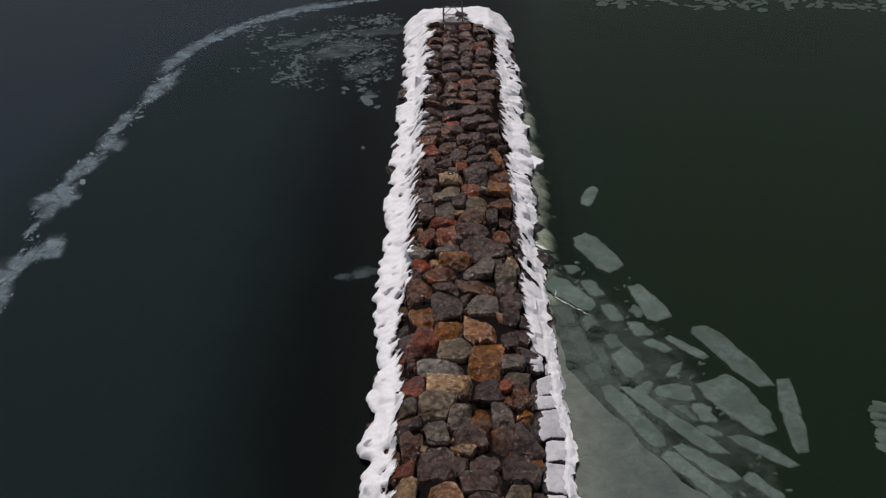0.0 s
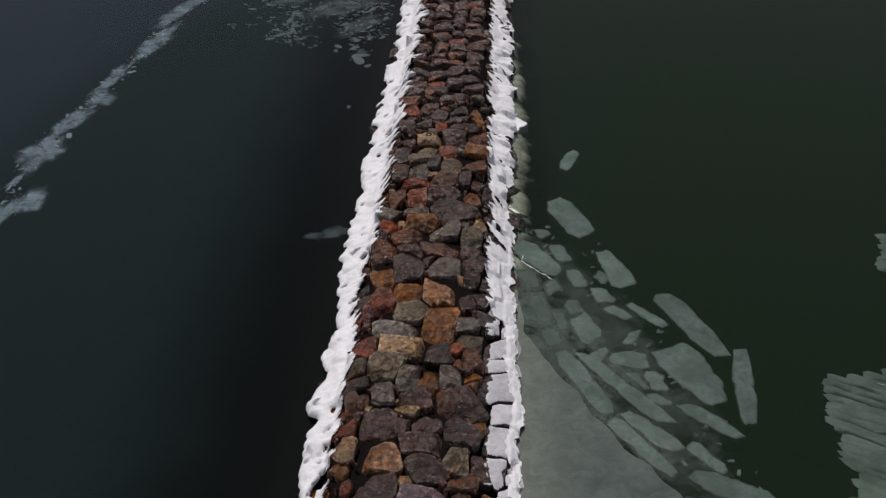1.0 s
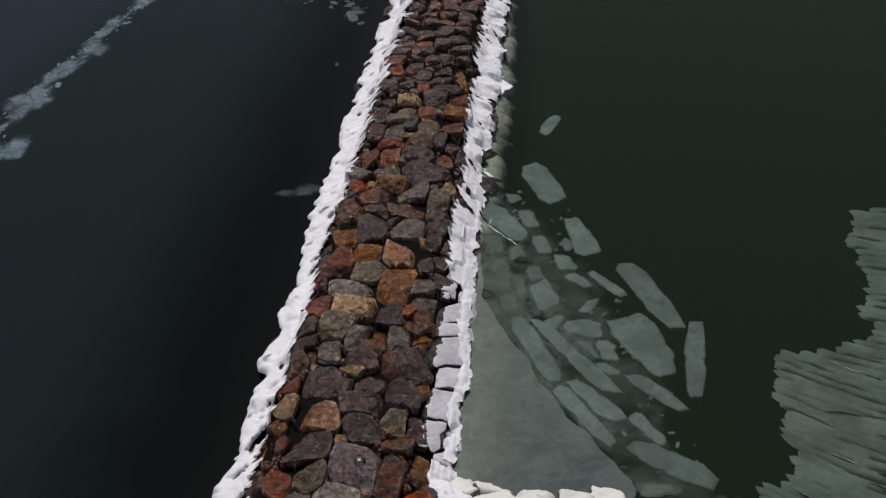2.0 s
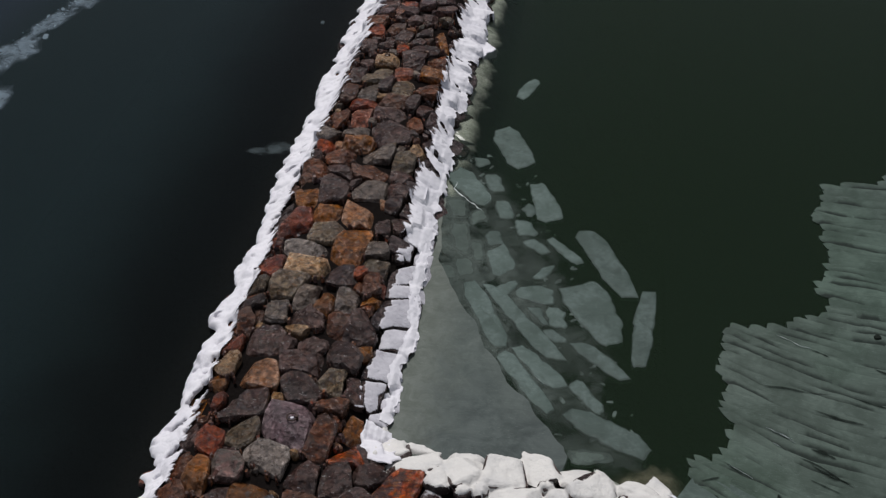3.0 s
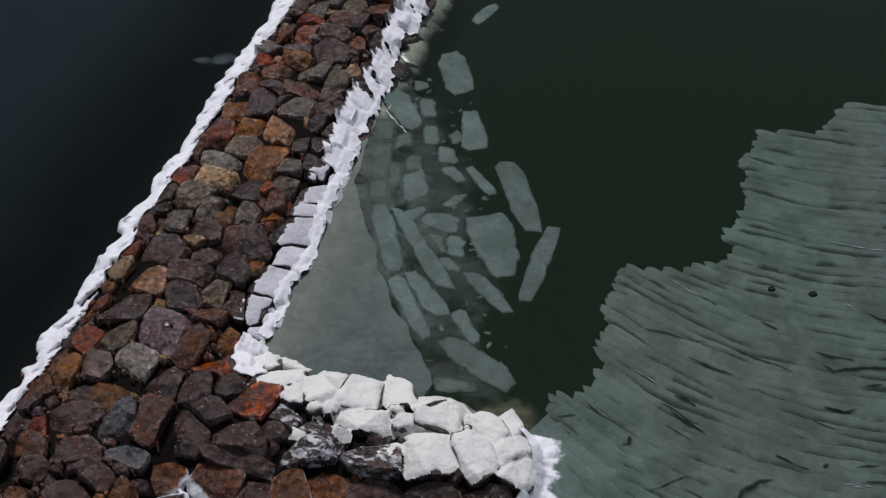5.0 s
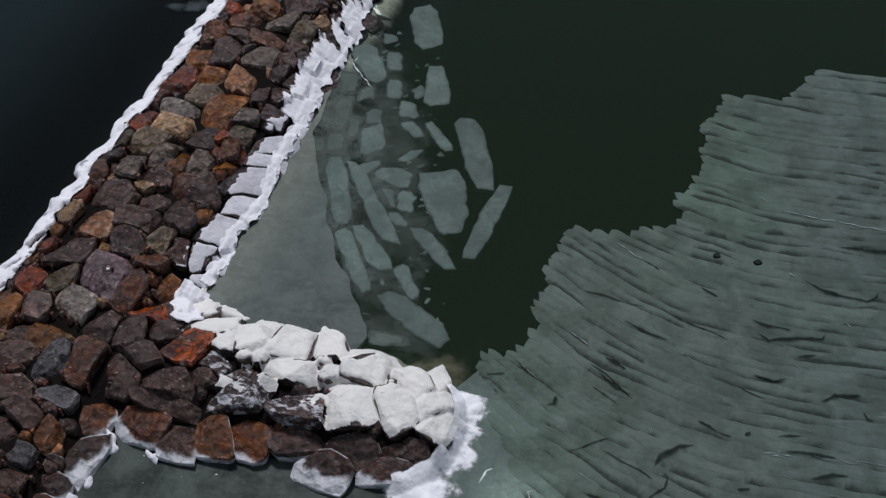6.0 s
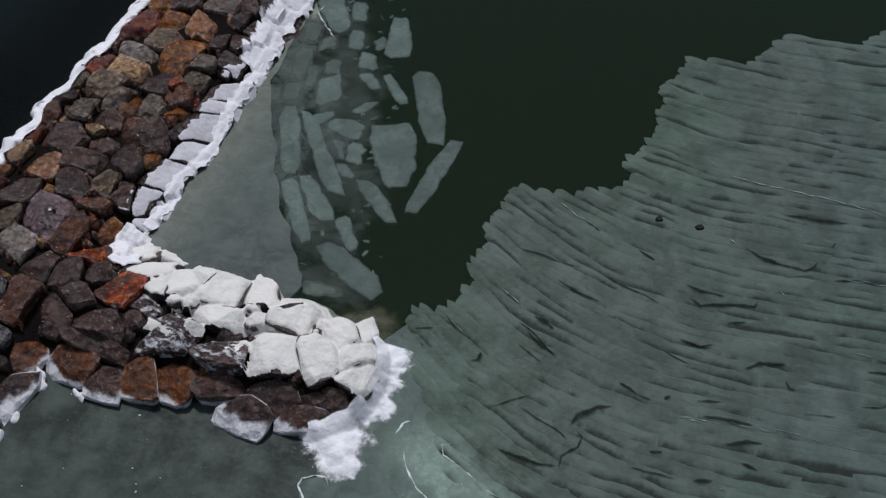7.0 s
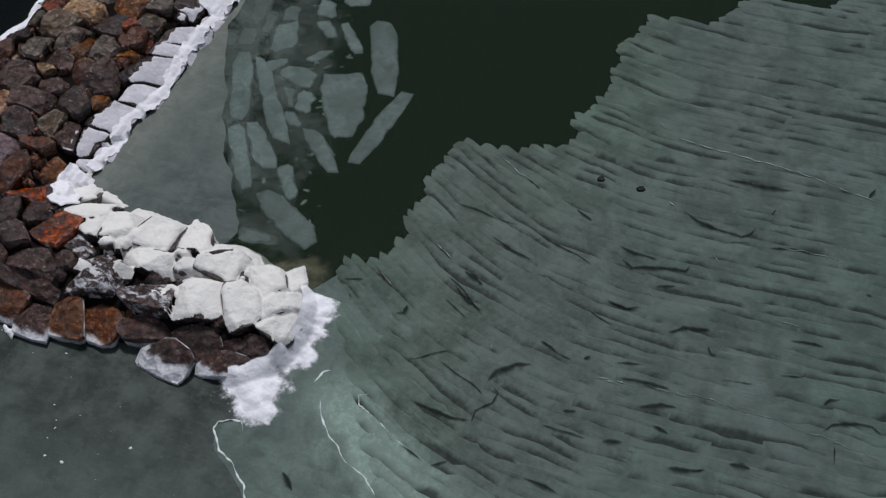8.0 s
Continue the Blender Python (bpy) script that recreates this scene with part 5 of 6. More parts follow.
blocks("red", (-3.1, 14.8, 1.7, 0.5, -87, -0.1, 1.6), (-1.9, 14.9, 2.2, 1.3, 82, -0.4, 0.2))
blocks("snowy", (4, 12.7, 2, 0.9, 39, 0.2, 0.5), (3.3, 14.4, 1, 1.25, 0, 0, 0), (3.9, 15.75, 1.4, 1.25, 0, 0, 0), (3.3, 17.1, 1, 1.25, 0, 0, 0))
blocks("brown", (-2.2, 19.7, 1.5, 1.3, -79, 0.1, -0.4), (0.7, 20, 1.8, 1.4, -2, 0.1, 0), (-1, 21, 1.7, 1.2, 15, -0.2, -0.1), (-2, 24.8, 1.3, 0.9, -84, 0, -0.8), (2.2, 24.9, 1.2, 0.8, -74, 0.1, -0.5), (0.6, 26.9, 1.5, 1.1, 5, 0, 0.1))
blocks("dark", (2.4, 19.6, 1.2, 1.1, -89, 0, -0.2), (-0.9, 19.7, 1.4, 0.8, -8, 0, -0.2), (-2.5, 21.1, 0.6, 0.55, 0, 0, 0), (1, 23.9, 2.3, 1.9, -83, 0.2, 0.1), (0.7, 25.8, 1.9, 1, 0, 0, 0.2), (2.6, 26.5, 1.6, 0.8, -88, -0.1, -0.5))
blocks("grey", (0.9, 21.4, 1.5, 1.3, -1, 0, 0.1), (-2.2, 23.2, 1.6, 1.1, 56, 0, 0.5), (-0.7, 23.4, 1.4, 1.2, -89, 0.1, -0.3))
blocks("ochre", (-0.5, 22.2, 1.7, 0.9, -5, -0.1, -0.1))
blocks("olive", (2.3, 20.9, 1.5, 1.1, -88, 0, -0.3))
blocks("pink", (-1.5, 22.3, 0.8, 0.5, -87, -0.1, 0))
blocks("red", (-2.1, 21.9, 1, 0.9, -82, -0.1, 0), (-1.1, 26.5, 1.6, 0.7, 7, -0.2, 0.2))
blocks("rose", (-0.9, 25.3, 2.1, 1, -86, 0, -0.1))
blocks("snowy", (3.1, 19.2, 1, 1.25, 0, 0, 0), (3.8, 22.1, 1, 1.25, 0, 0, 0), (3.2, 26, 1, 1.25, 0, 0, 0))
blocks("brown", (-2, 27.8, 2, 0.9, -89, 0, -0.2), (2.3, 28.9, 1.8, 1.4, 89, 0.1, 0.2), (2.3, 32.2, 1.9, 1.2, -87, 0.1, -0.1))
blocks("dark", (1.8, 27.1, 2.4, 0.6, 88, -0.1, -0.2), (-0.1, 28.7, 1.2, 0.8, -89, -0.1, -0.2), (-2, 30.4, 1.7, 1, -89, 0, -0.3), (-1.8, 31.6, 1.4, 0.8, -87, -0.2, 0.3), (1, 32.2, 1.7, 1.5, -88, 0, 0), (1.1, 33.5, 1, 1, 0, 0, 0), (-2.1, 33.6, 1, 1, 0, 0, 0), (1.9, 33.8, 1, 1, 0, 0, 0), (-1.1, 34, 1, 1, 0, 0, 0), (-0.1, 35.1, 1, 1, 0, 0, 0), (1.1, 35.7, 1, 1, 0, 0, 0), (0.3, 37.2, 1, 1, 0, 0, 0))
blocks("dark", (1.2, 37.6, 1, 1, 0, 0, 0))
blocks("grey", (-1, 28, 1.9, 1, 89, -0.1, 0))
blocks("ochre", (2.4, 30.6, 1.4, 1.3, -8, 0.1, -0.2), (2.3, 35.1, 2.3, 0.6, -72, 0, 0))
blocks("olive", (0.9, 28.4, 2, 1.2, 88, 0.1, -0.1), (-0.9, 30.1, 1.8, 1.4, 87, 0, 0))
blocks("brown", (-0.9, 36.4, 1.3, 1.5, -3, 0, 0))
blocks("red", (-2, 35.6, 1, 1, 0, 0, 0))
blocks("rose", (0.7, 30.5, 1.6, 1, -82, 0, 0.1))
blocks("rust", (0.2, 33.3, 1, 0.8, 89, 0.1, 0))
blocks("snowy", (3.4, 29.2, 1, 1.25, 0, 0, 0), (4.65, 36.9, 1.6, 1.2, -15, 0, 0))
blocks("tan", (-0.2, 27.6, 0.9, 0.7, -1, 0, 0.1), (-0.5, 31.9, 1.5, 1.5, 87, 0, 0.1))
rng = random.Random(77)
COLOURS = ["dark"] * 10 + ["brown"] * 5 + ["grey"] * 2 + ["olive"] * 2 + ["ochre"] * 2 + ["red"] + ["tan"]


def colour_at(x, y, rng):
    if spur_height(x, y) > pier_height(x, y):
        if x > 7 and y > -0.9 or x > 13 and y > -1.9 or x > 16.2:
            return "snowy"
    elif x > 3.0 and y > 3.0 or x > 2.9 and y > 47 or y > 62.0:
        return "snowy"
    if y < -3:
        return rng.choice(("dark", "dark", "dark", "brown", "slate"))
    return rng.choice(COLOURS)


# the far crest lies in four straight courses
y = 38.6
while y < 61.5:
    deep = rng.uniform(0.85, 1.3)
    for column in (-1.85, -0.62, 0.62, 1.8):
        x = column + rng.uniform(-0.12, 0.12)
        py = y + rng.uniform(-0.2, 0.2)
        if room(x, py) > 0.4:
            lay(x, py, rng.choice(COLOURS + ["grey", "pink"]), rng.uniform(1.1, 1.35), deep * rng.uniform(0.9, 1.05), rng.gauss(0, 5))
    y += deep
# one row of long blocks along the sheltered edge
y = 4.6
while y < 62:
    deep = rng.uniform(0.9, 1.4)
    x = 3.85 + rng.uniform(-0.15, 0.15)
    if room(x, y) > 0.40:
        lay(x, y, "snowy", rng.uniform(1.25, 1.6), deep, rng.gauss(0, 8))
    y += deep * 0.8 + 0.1
for least, spans, tries in ((0.52, (1.0, 1.25), 12000), (0.40, (0.75, 0.95), 16000), (0.22, (0.40, 0.58), 18000), (0.13, (0.24, 0.34), 9000)):
    for _ in range(tries):
        if rng.random() < 0.78:
            x, y = rng.uniform(-6.3, 6.3), rng.uniform(-40, 66.2)
        else:
            x, y = rng.uniform(4, 19), rng.uniform(-6.2, 4.6)
        h = height(x, y)
        if h < -0.95 or room(x, y) < least or (least < 0.3 and (h < 0.9 or y > 38)):
            continue
        span = rng.uniform(*spans)
        aspect = math.sqrt(rng.uniform(0.75, 1.35))
        shade = colour_at(x, y, rng)
        if least < 0.2 and shade != "snowy":
            shade = "dark" if x > 4.5 else rng.choice(("tan", "pink", "grey", "olive", "brown", "ochre", "dark", "dark"))
        lay(x, y, shade, span * aspect, span / aspect, rng.gauss(0, 20))


def hull(points):
    """The convex outline of a few points, counter-clockwise."""
    pts = sorted(points)

    def chain(run):
        kept = []
        for p in run:
            while len(kept) > 1 and (kept[-1][0] - kept[-2][0]) * (p[1] - kept[-2][1]) <= (kept[-1][1] - kept[-2][1]) * (p[0] - kept[-2][0]):
                kept.pop()
            kept.append(p)
        return kept[:-1]

    return chain(pts) + chain(pts[::-1])


def corners_only(points, slack):
    """Drop the points that lie within slack of the line between their neighbours (Douglas-Peucker on a ring)."""
    def thin(run):
        (ax, ay), (bx, by) = run[0], run[-1]
        d = math.hypot(bx - ax, by - ay) or 1e-6
        off = [abs((bx - ax) * (ay - y) - (ax - x) * (by - ay)) / d for x, y in run]
        worst = max(off)
        if worst < slack or len(run) < 3:
            return [run[0], run[-1]]
        k = off.index(worst)
        return thin(run[:k + 1])[:-1] + thin(run[k:])

    a = max(range(len(points)), key=lambda k: math.hypot(points[k][0] - points[0][0], points[k][1] - points[0][1]))
    return thin(points[:a + 1])[:-1] + thin(points[a:] + points[:1])[:-1]


def plot_of(i, x, y, rng):
    """The outline of one block's ground, seen from its middle, with its main corners only."""
    out = []
    n = 36
    for k in range(n):
        a = 2 * math.pi * k / n
        r, ca, sa = 0.0, math.cos(a), math.sin(a)
        while r < 2.2:
            row, col = int((y + r * sa - PLOT_Y) / PLOT + 0.5), int((x + r * ca - PLOT_X) / PLOT + 0.5)
            if not (0 <= row < 2710 and 0 <= col < 655) or plot_owner[row, col] != i:
                break
            r += 0.02
        if r < 0.06:
            return None
        out.append((x + r * ca, y + r * sa))
    out = corners_only(hull(out), rng.uniform(0.03, 0.05))
    if len(out) < 4:
        return None
    # long edges get a knick
    full = []
    for p, q in zip(out, out[1:] + out[:1]):
        full.append(p)
        d = math.hypot(q[0] - p[0], q[1] - p[1])
        if d > 0.55:
            f, k = rng.uniform(0.3, 0.7), rng.uniform(-0.045, 0.02)
            full.append((p[0] + (q[0] - p[0]) * f - (q[1] - p[1]) / d * k, p[1] + (q[1] - p[1]) * f + (q[0] - p[0]) / d * k))
    return full


def hewn_top(rng, reach, gx, gy, calm=1.0):
    """The upper face of a block: a tilted plane with broken corners and lumps, as height over its middle."""
    cuts = []
    for _ in range(rng.choice((3, 3, 4, 5))):
        a = rng.uniform(0, 2 * math.pi)
        cuts.append((math.cos(a), math.sin(a), rng.uniform(0.25, 0.8) * reach, calm * rng.uniform(0.3, 1.2)))
    seed, lumpy = rng.uniform(0, 90), calm * rng.uniform(0.05, 0.12)

    def top(u, v):
        z = gx * u + gy * v
        for ca, sa, off, steep in cuts:
            z -= max(0.0, u * ca + v * sa - off) * steep
        z += lumpy * noise.noise(Vector((u * 1.9, v * 1.9 + seed, 5.0))) + 0.35 * lumpy * noise.noise(Vector((u * 5.5, v * 5.5 + seed, 8.0)))
        return z

    return top


def stone_mesh(poly, cx, cy, top, rng, gap, depth, wear=1.0):
    """A hewn block that fills its plot: steep sides, broken arris, uneven top. Coordinates from its own centre."""
    n = len(poly)
    seed = rng.uniform(0, 90)
    chip = [rng.choice((0.01, 0.02, 0.045, 0.09)) * rng.uniform(0.7, 1.3) * wear for _ in range(n)]
    verts, faces = [], []
    for ring in range(7):
        for i, (x, y) in enumerate(poly):
            r = max(math.hypot(x - cx, y - cy), 0.08)
            full = min(1.08, max(0.4, 1 - gap / r))
            arris = max(0.35, full - (0.012 + chip[i]) / r)
            s, dz = ((full * 0.82, -depth), (full * 0.95, -0.36), (full, -0.05 - 1.5 * chip[i]), (arris, 0.0), (arris * 0.86, 0.004), (full * 0.60, 0.0), (full * 0.30, 0.0))[ring]
            u, v = (x - cx) * s, (y - cy) * s
            jog = noise.noise_vector(Vector((u * 3.0 + seed, v * 3.0, dz * 2)))
            rough = 0.035 if ring < 4 else 0.03
            verts.append((u + rough * jog.x, v + rough * jog.y, top(u, v) * (1 if ring > 1 else 0.6) + dz))
    verts.append((0, 0, top(0, 0)))
    for ring in range(6):
        for i in range(n):
            j = (i + 1) % n
            faces.append((ring * n + i, ring * n + j, ring * n + n + j, ring * n + n + i))
    for i in range(n):
        faces.append((6 * n + i, 6 * n + (i + 1) % n, 7 * n))
    return verts, faces


breakwater = new("breakwater")
tagged(breakwater, "long breakwater of fitted multicoloured granite blocks in dark water", "breakwater")
spur = new("stone_spur")
tagged(spur, "short granite spur with snow-capped blocks and frosted foot", "breakwater")
counts = {breakwater: 0, spur: 0}
joined = {breakwater: ([], []), spur: ([], [])}
drowned = ([], [])
top_of = np.full((2710, 655), -9.0)


def stone_tops(i, cx, cy, top, face):
    """Note how high the blocks along both edges reach, so that the drifts lie over them."""
    r0, c0 = int((cy - 1.2 - PLOT_Y) / PLOT), int((cx - 1.2 - PLOT_X) / PLOT)
    for row in range(max(0, r0), min(2710, r0 + 60), 2):
        for col in range(max(0, c0), min(655, c0 + 60), 2):
            if plot_owner[row, col] == i:
                top_of[row:row + 2, col:col + 2] = top + 0.02 + face(PLOT_X + col * PLOT - cx, PLOT_Y + row * PLOT - cy)


def highest(x, y):
    row, col = int((y - PLOT_Y) / PLOT), int((x - PLOT_X) / PLOT)
    if not (2 <= row < 2708 and 2 <= col < 653):
        return -9.0
    return float(top_of[row - 2:row + 3, col - 2:col + 3].max())


crust_z = np.full((2710, 655), -9.0)
crust_full = np.zeros((2710, 655))


def rime_over(i, cx, cy, top, face, full, on_spur, lee=(0.35, 0.55)):
    """Note the ground that frozen spray covers on one block: all of it, or the side towards lee in ragged patches."""
    r0, c0 = int((cy - 1.6 - PLOT_Y) / PLOT), int((cx - 1.6 - PLOT_X) / PLOT)
    for row in range(r0, r0 + 80):
        for col in range(c0, min(655, c0 + 80)):
            if plot_owner[row, col] != i:
                continue
            u, v = PLOT_X + col * PLOT - cx, PLOT_Y + row * PLOT - cy
            if not full and lee[1] * v + lee[0] * u + 0.75 * wobble(u + cx, v + cy, 1.7, 61) + 0.45 * wobble(u + cx, v + cy, 5.0, 62) < 0.36:
                continue
            if not on_spur and u + cx < 3.30 + 0.32 * wobble(u + cx, v + cy, 1.2, 68) + 0.14 * wobble(u + cx, v + cy, 4.0, 69):
                continue
            crust_z[row, col] = top + face(u, v)
            crust_full[row, col] = full


def set_worn_lit(ob, n):
    """Mark the arris of a block, paler by wear and by painted-in sunlight."""
    marks = [v for v in (0.0, 0.1, 0.7, 1.0, 0.25, 0.0, 0.0) for _ in range(n)] + [0.0]
    ob.data.attributes.new("worn", "FLOAT", "POINT").data.foreach_set("value", marks)


def append(pile, verts, faces):
    base = len(pile[0])
    pile[0].extend(verts)
    pile[1].extend(tuple(base + i for i in f) for f in faces)


for i, (x, y, colour, weight, known) in enumerate(SEEDS):
    rng = random.Random(i * 7 + 1)
    poly = plot_of(i, x, y, rng)
    if not poly:
        continue
    cx, cy = sum(p[0] for p in poly) / len(poly), sum(p[1] for p in poly) / len(poly)
    h = height(cx, cy)
    gx, gy = slope(cx, cy)
    pale = colour == "snowy"
    on_spur = spur_height(cx, cy) > pier_height(cx, cy) and cx > 4.0
    owner = spur if on_spur else breakwater
    rise = rng.uniform(-0.24, 0.24) if weight > 0.7 else rng.uniform(-0.22, 0.0)
    if pale:
        rise = rng.uniform(-0.10, 0.14) if on_spur else rng.uniform(-0.03, 0.09)
    elif known and weight > 0.7:
        rise = rng.uniform(-0.17, 0.17)
    if cx < -2.9:
        rise = rng.uniform(-0.22, 0.06)
    tilt = 0.13 if known else 0.16
    gx, gy = 0.60 * gx + rng.gauss(0, tilt), 0.60 * gy + rng.gauss(0, tilt)
    top = h + rise
    if known and on_spur and cy < -2.4:
        top = max(top, 0.58)
    reach = sum(math.hypot(p[0] - cx, p[1] - cy) for p in poly) / len(poly)
    if pale and not on_spur and 3.5 < cy < 18:
        gx, gy = 0.65 * slope(cx, cy)[0] + rng.gauss(0, 0.07), rng.gauss(0, 0.12)
    face = hewn_top(rng, reach, gx, gy, (0.8 if on_spur else 0.5) if pale else 0.55 if known and on_spur and cy < -2.4 else 1.0)
    verts, faces = stone_mesh(poly, cx, cy, face, rng, (0.0 if on_spur else 0.05) if pale else (-0.06 if on_spur and cy < -2.4 else rng.choice((0.02, 0.04, 0.07))) if known else rng.choice((0.03, 0.05, 0.08)) if weight > 0.5 else 0.015, 0.95, (0.5 if on_spur else 0.35) if pale else 0.55 if known and on_spur and cy < -2.4 else 1.0)
    if h < -0.12 and not (known and on_spur and cy < 0) and (cx < 0 or cy < 8 and not (cx > 12.5 and cy > 1.5) or cy > 47 or h < -0.66):
        continue
    if h < 0.42 and cx < -3 or h < 0.15 and on_spur and not known and cy < -2.4:
        continue
    if h < -0.12 and not (known and on_spur and cy < 0):
        append(drowned, [(cx + a, cy + b, top + c) for a, b, c in verts], faces)
        continue
    rimed = colour == "snowy" and not on_spur and cx > 2.6 and cy < 17.5
    if cx < -0.7 or 3.0 < cx < 7.2 and -1.2 < cy < 5.0 or cx > 1.4 and cy > 3.0:
        stone_tops(i, cx, cy, top, face)
    wanted = -9.5 < cy < 38 and cx > -3.7 if owner is breakwater else True
    if wanted and counts[owner] < 300:
        material = STONE[colour]
        if (cy < -2.6 and cx > 2.6 and h < 1.05) and colour in STONE_FROST:
            material = STONE_FROST[colour]
        elif cy < -2.6 and cx > 2.6 and h < 1.05:
            material = STONE_FROST["dark"]
        if on_spur and cx > 12.0 and cy < -2.9:
            material = STONE_FROST["tip"]
        ob = mesh_object("stone", verts, faces, material, owner, smooth=14)
        set_worn_lit(ob, len(poly))
        ob.location = (cx, cy, top)
        counts[owner] += 1
    else:
        append(joined[owner], [(cx + a, cy + b, top + c) for a, b, c in verts], faces)
    if on_spur and (pale or colour == "blown"):
        rime_over(i, cx, cy, top, face, 1.0 if pale else 0.0, True)
    elif rimed:
        rime_over(i, cx, cy, top, face, 1.0, False)
    elif not pale and 2.55 < cx < 3.9 and 4.0 < cy < 17.5 and rng.random() < 0.6:
        rime_over(i, cx, cy, top, face, 0.0, False, (1.5, -0.4))

# small stones caught in the joints of the crest
pebbles = ([], [])
rng = random.Random(404)
while len(pebbles[0]) < 420 * 43:
    x, y = rng.uniform(-3.0, 3.1), rng.uniform(-9.5, 38.0)
    row, col = int((y - PLOT_Y) / PLOT), int((x - PLOT_X) / PLOT)
    around = {int(plot_owner[row + a, col + b]) for a, b in ((0, 0), (3, 0), (-3, 0), (0, 3), (0, -3))}
    if len(around) < 3:
        continue
    size = rng.choice((0.06, 0.08, 0.10, 0.13))
    outline = [(size * rng.uniform(0.7, 1.25) * math.cos(a), size * rng.uniform(0.7, 1.25) * math.sin(a)) for a in (0.0, 1.1, 2.0, 3.1, 4.2, 5.2)]
    verts, faces = stone_mesh(outline, 0.0, 0.0, hewn_top(rng, size, 0.0, 0.0, 0.4), rng, 0.0, 0.3)
    z = height(x, y) + rng.uniform(-0.10, 0.03)
    append(pebbles, [(x + a, y + b, z + c) for a, b, c in verts], faces)
tagged(mesh_object("gravel", *pebbles, PEBBLE, breakwater, smooth=20), kind="stuff")
for owner, (verts, faces) in joined.items():
    if verts:
        tagged(mesh_object("rubble", verts, faces, RUBBLE, owner, smooth=14), kind="stuff")
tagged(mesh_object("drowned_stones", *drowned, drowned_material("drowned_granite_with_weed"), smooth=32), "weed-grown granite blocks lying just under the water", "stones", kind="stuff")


# ---- the rubble core under the blocks ----
def sheet_grid(x0, x1, y0, y1, step, value):
    nx, ny = int((x1 - x0) / step) + 1, int((y1 - y0) / step) + 1
    verts = [(x0 + i * step, y0 + j * step, value(x0 + i * step, y0 + j * step)) for j in range(ny) for i in range(nx)]
    faces = [(j * nx + i, j * nx + i + 1, (j + 1) * nx + i + 1, (j + 1) * nx + i) for j in range(ny - 1) for i in range(nx - 1)]
    return verts, faces


verts, faces = sheet_grid(-20.0, 30.0, -60.0, 82.0, 0.5, lambda x, y: max(height(x, y), -9.0) - 0.42)
tagged(mesh_object("core", verts, faces, core_material(), breakwater, smooth=60), "dark wet rubble between the blocks")


# the drowned shoulder of small rubble along the sheltered foot
def drowned_bank(x, y):
    near, _ = noise.voronoi(Vector((x * 1.1, y * 0.95, 3.0)))
    lump = min(0.5, near[1] - near[0])
    edge = 4.65 + 0.45 * wobble(x * 0.3, y, 0.6, 91) - 0.25 * smoothstep(40, 52, y)
    return min(-0.03, -0.14 - 0.42 * max(0.0, x - edge) - 0.25 * max(0.0, x - edge - 0.5) + 0.30 * lump) - 0.5 * (1 - smoothstep(13.5, 16.5, y)) - 0.5 * smoothstep(50, 55, y)


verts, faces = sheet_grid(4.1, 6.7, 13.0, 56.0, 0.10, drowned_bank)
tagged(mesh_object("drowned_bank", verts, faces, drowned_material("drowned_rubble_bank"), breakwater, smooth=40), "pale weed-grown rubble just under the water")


def tip_shoal(x, y):
    near, _ = noise.voronoi(Vector((x * 1.3, y * 1.3, 8.0)))
    off = math.hypot((x - 15.3) / 1.7, (y - 2.0) / 1.3)
    return min(-0.03, -0.06 - 0.62 * max(0.0, off - 0.2) + 0.24 * min(0.5, near[1] - near[0]))


verts, faces = sheet_grid(12.4, 18.2, 1.2, 4.8, 0.10, tip_shoal)
tagged(mesh_object("tip_shoal", verts, faces, drowned_material("drowned_brown_rubble", (0.17, 0.14, 0.11), (0.30, 0.25, 0.20)), spur, smooth=40), "brown rubble awash off the spur's tip")


# ---- drifted snow ----
def stretches(verts, faces, least=30):
    """The connected stretches of a mesh, the crumbs left out."""
    root = list(range(len(verts)))

    def find(a):
        while root[a] != a:
            root[a] = root[root[a]]
            a = root[a]
        return a

    for f in faces:
        for v in f[1:]:
            root[find(v)] = find(f[0])
    groups = {}
    for f in faces:
        groups.setdefault(find(f[0]), []).append(f)
    for some in groups.values():
        if len(some) >= least:
            used = sorted({v for f in some for v in f})
            place = {v: i for i, v in enumerate(used)}
            yield [verts[v] for v in used], [tuple(place[v] for v in f) for f in some], used


def packed_bed(x0, x1, close, soften):
    """The tops of the blocks between two x, with the joints filled and the edges eased."""
    c0, c1 = int((x0 - PLOT_X) / PLOT), int((x1 - PLOT_X) / PLOT)
    z = top_of[:, c0:c1].copy()
    for best in (np.maximum,) * close + (np.minimum,) * close:
        for ax in (0, 1):
            z = best(best(z, np.roll(z, 1, ax)), np.roll(z, -1, ax))
    for _ in range(soften):
        for ax in (0, 1):
            up, down = np.roll(z, 1, ax), np.roll(z, -1, ax)
            ok = (z > -8) & (up > -8) & (down > -8)
            z = np.where(ok, (z * 2 + up + down) / 4, z)

    def at(x, y):
        r, c = (y - PLOT_Y) / PLOT, (x - PLOT_X) / PLOT - c0
        r, c = min(max(r, 0.0), z.shape[0] - 1.01), min(max(c, 0.0), z.shape[1] - 1.01)
        i, j = int(r), int(c)
        f, g = r - i, c - j
        return float((z[i, j] * (1 - g) + z[i, j + 1] * g) * (1 - f) + (z[i + 1, j] * (1 - g) + z[i + 1, j + 1] * g) * f)

    return at


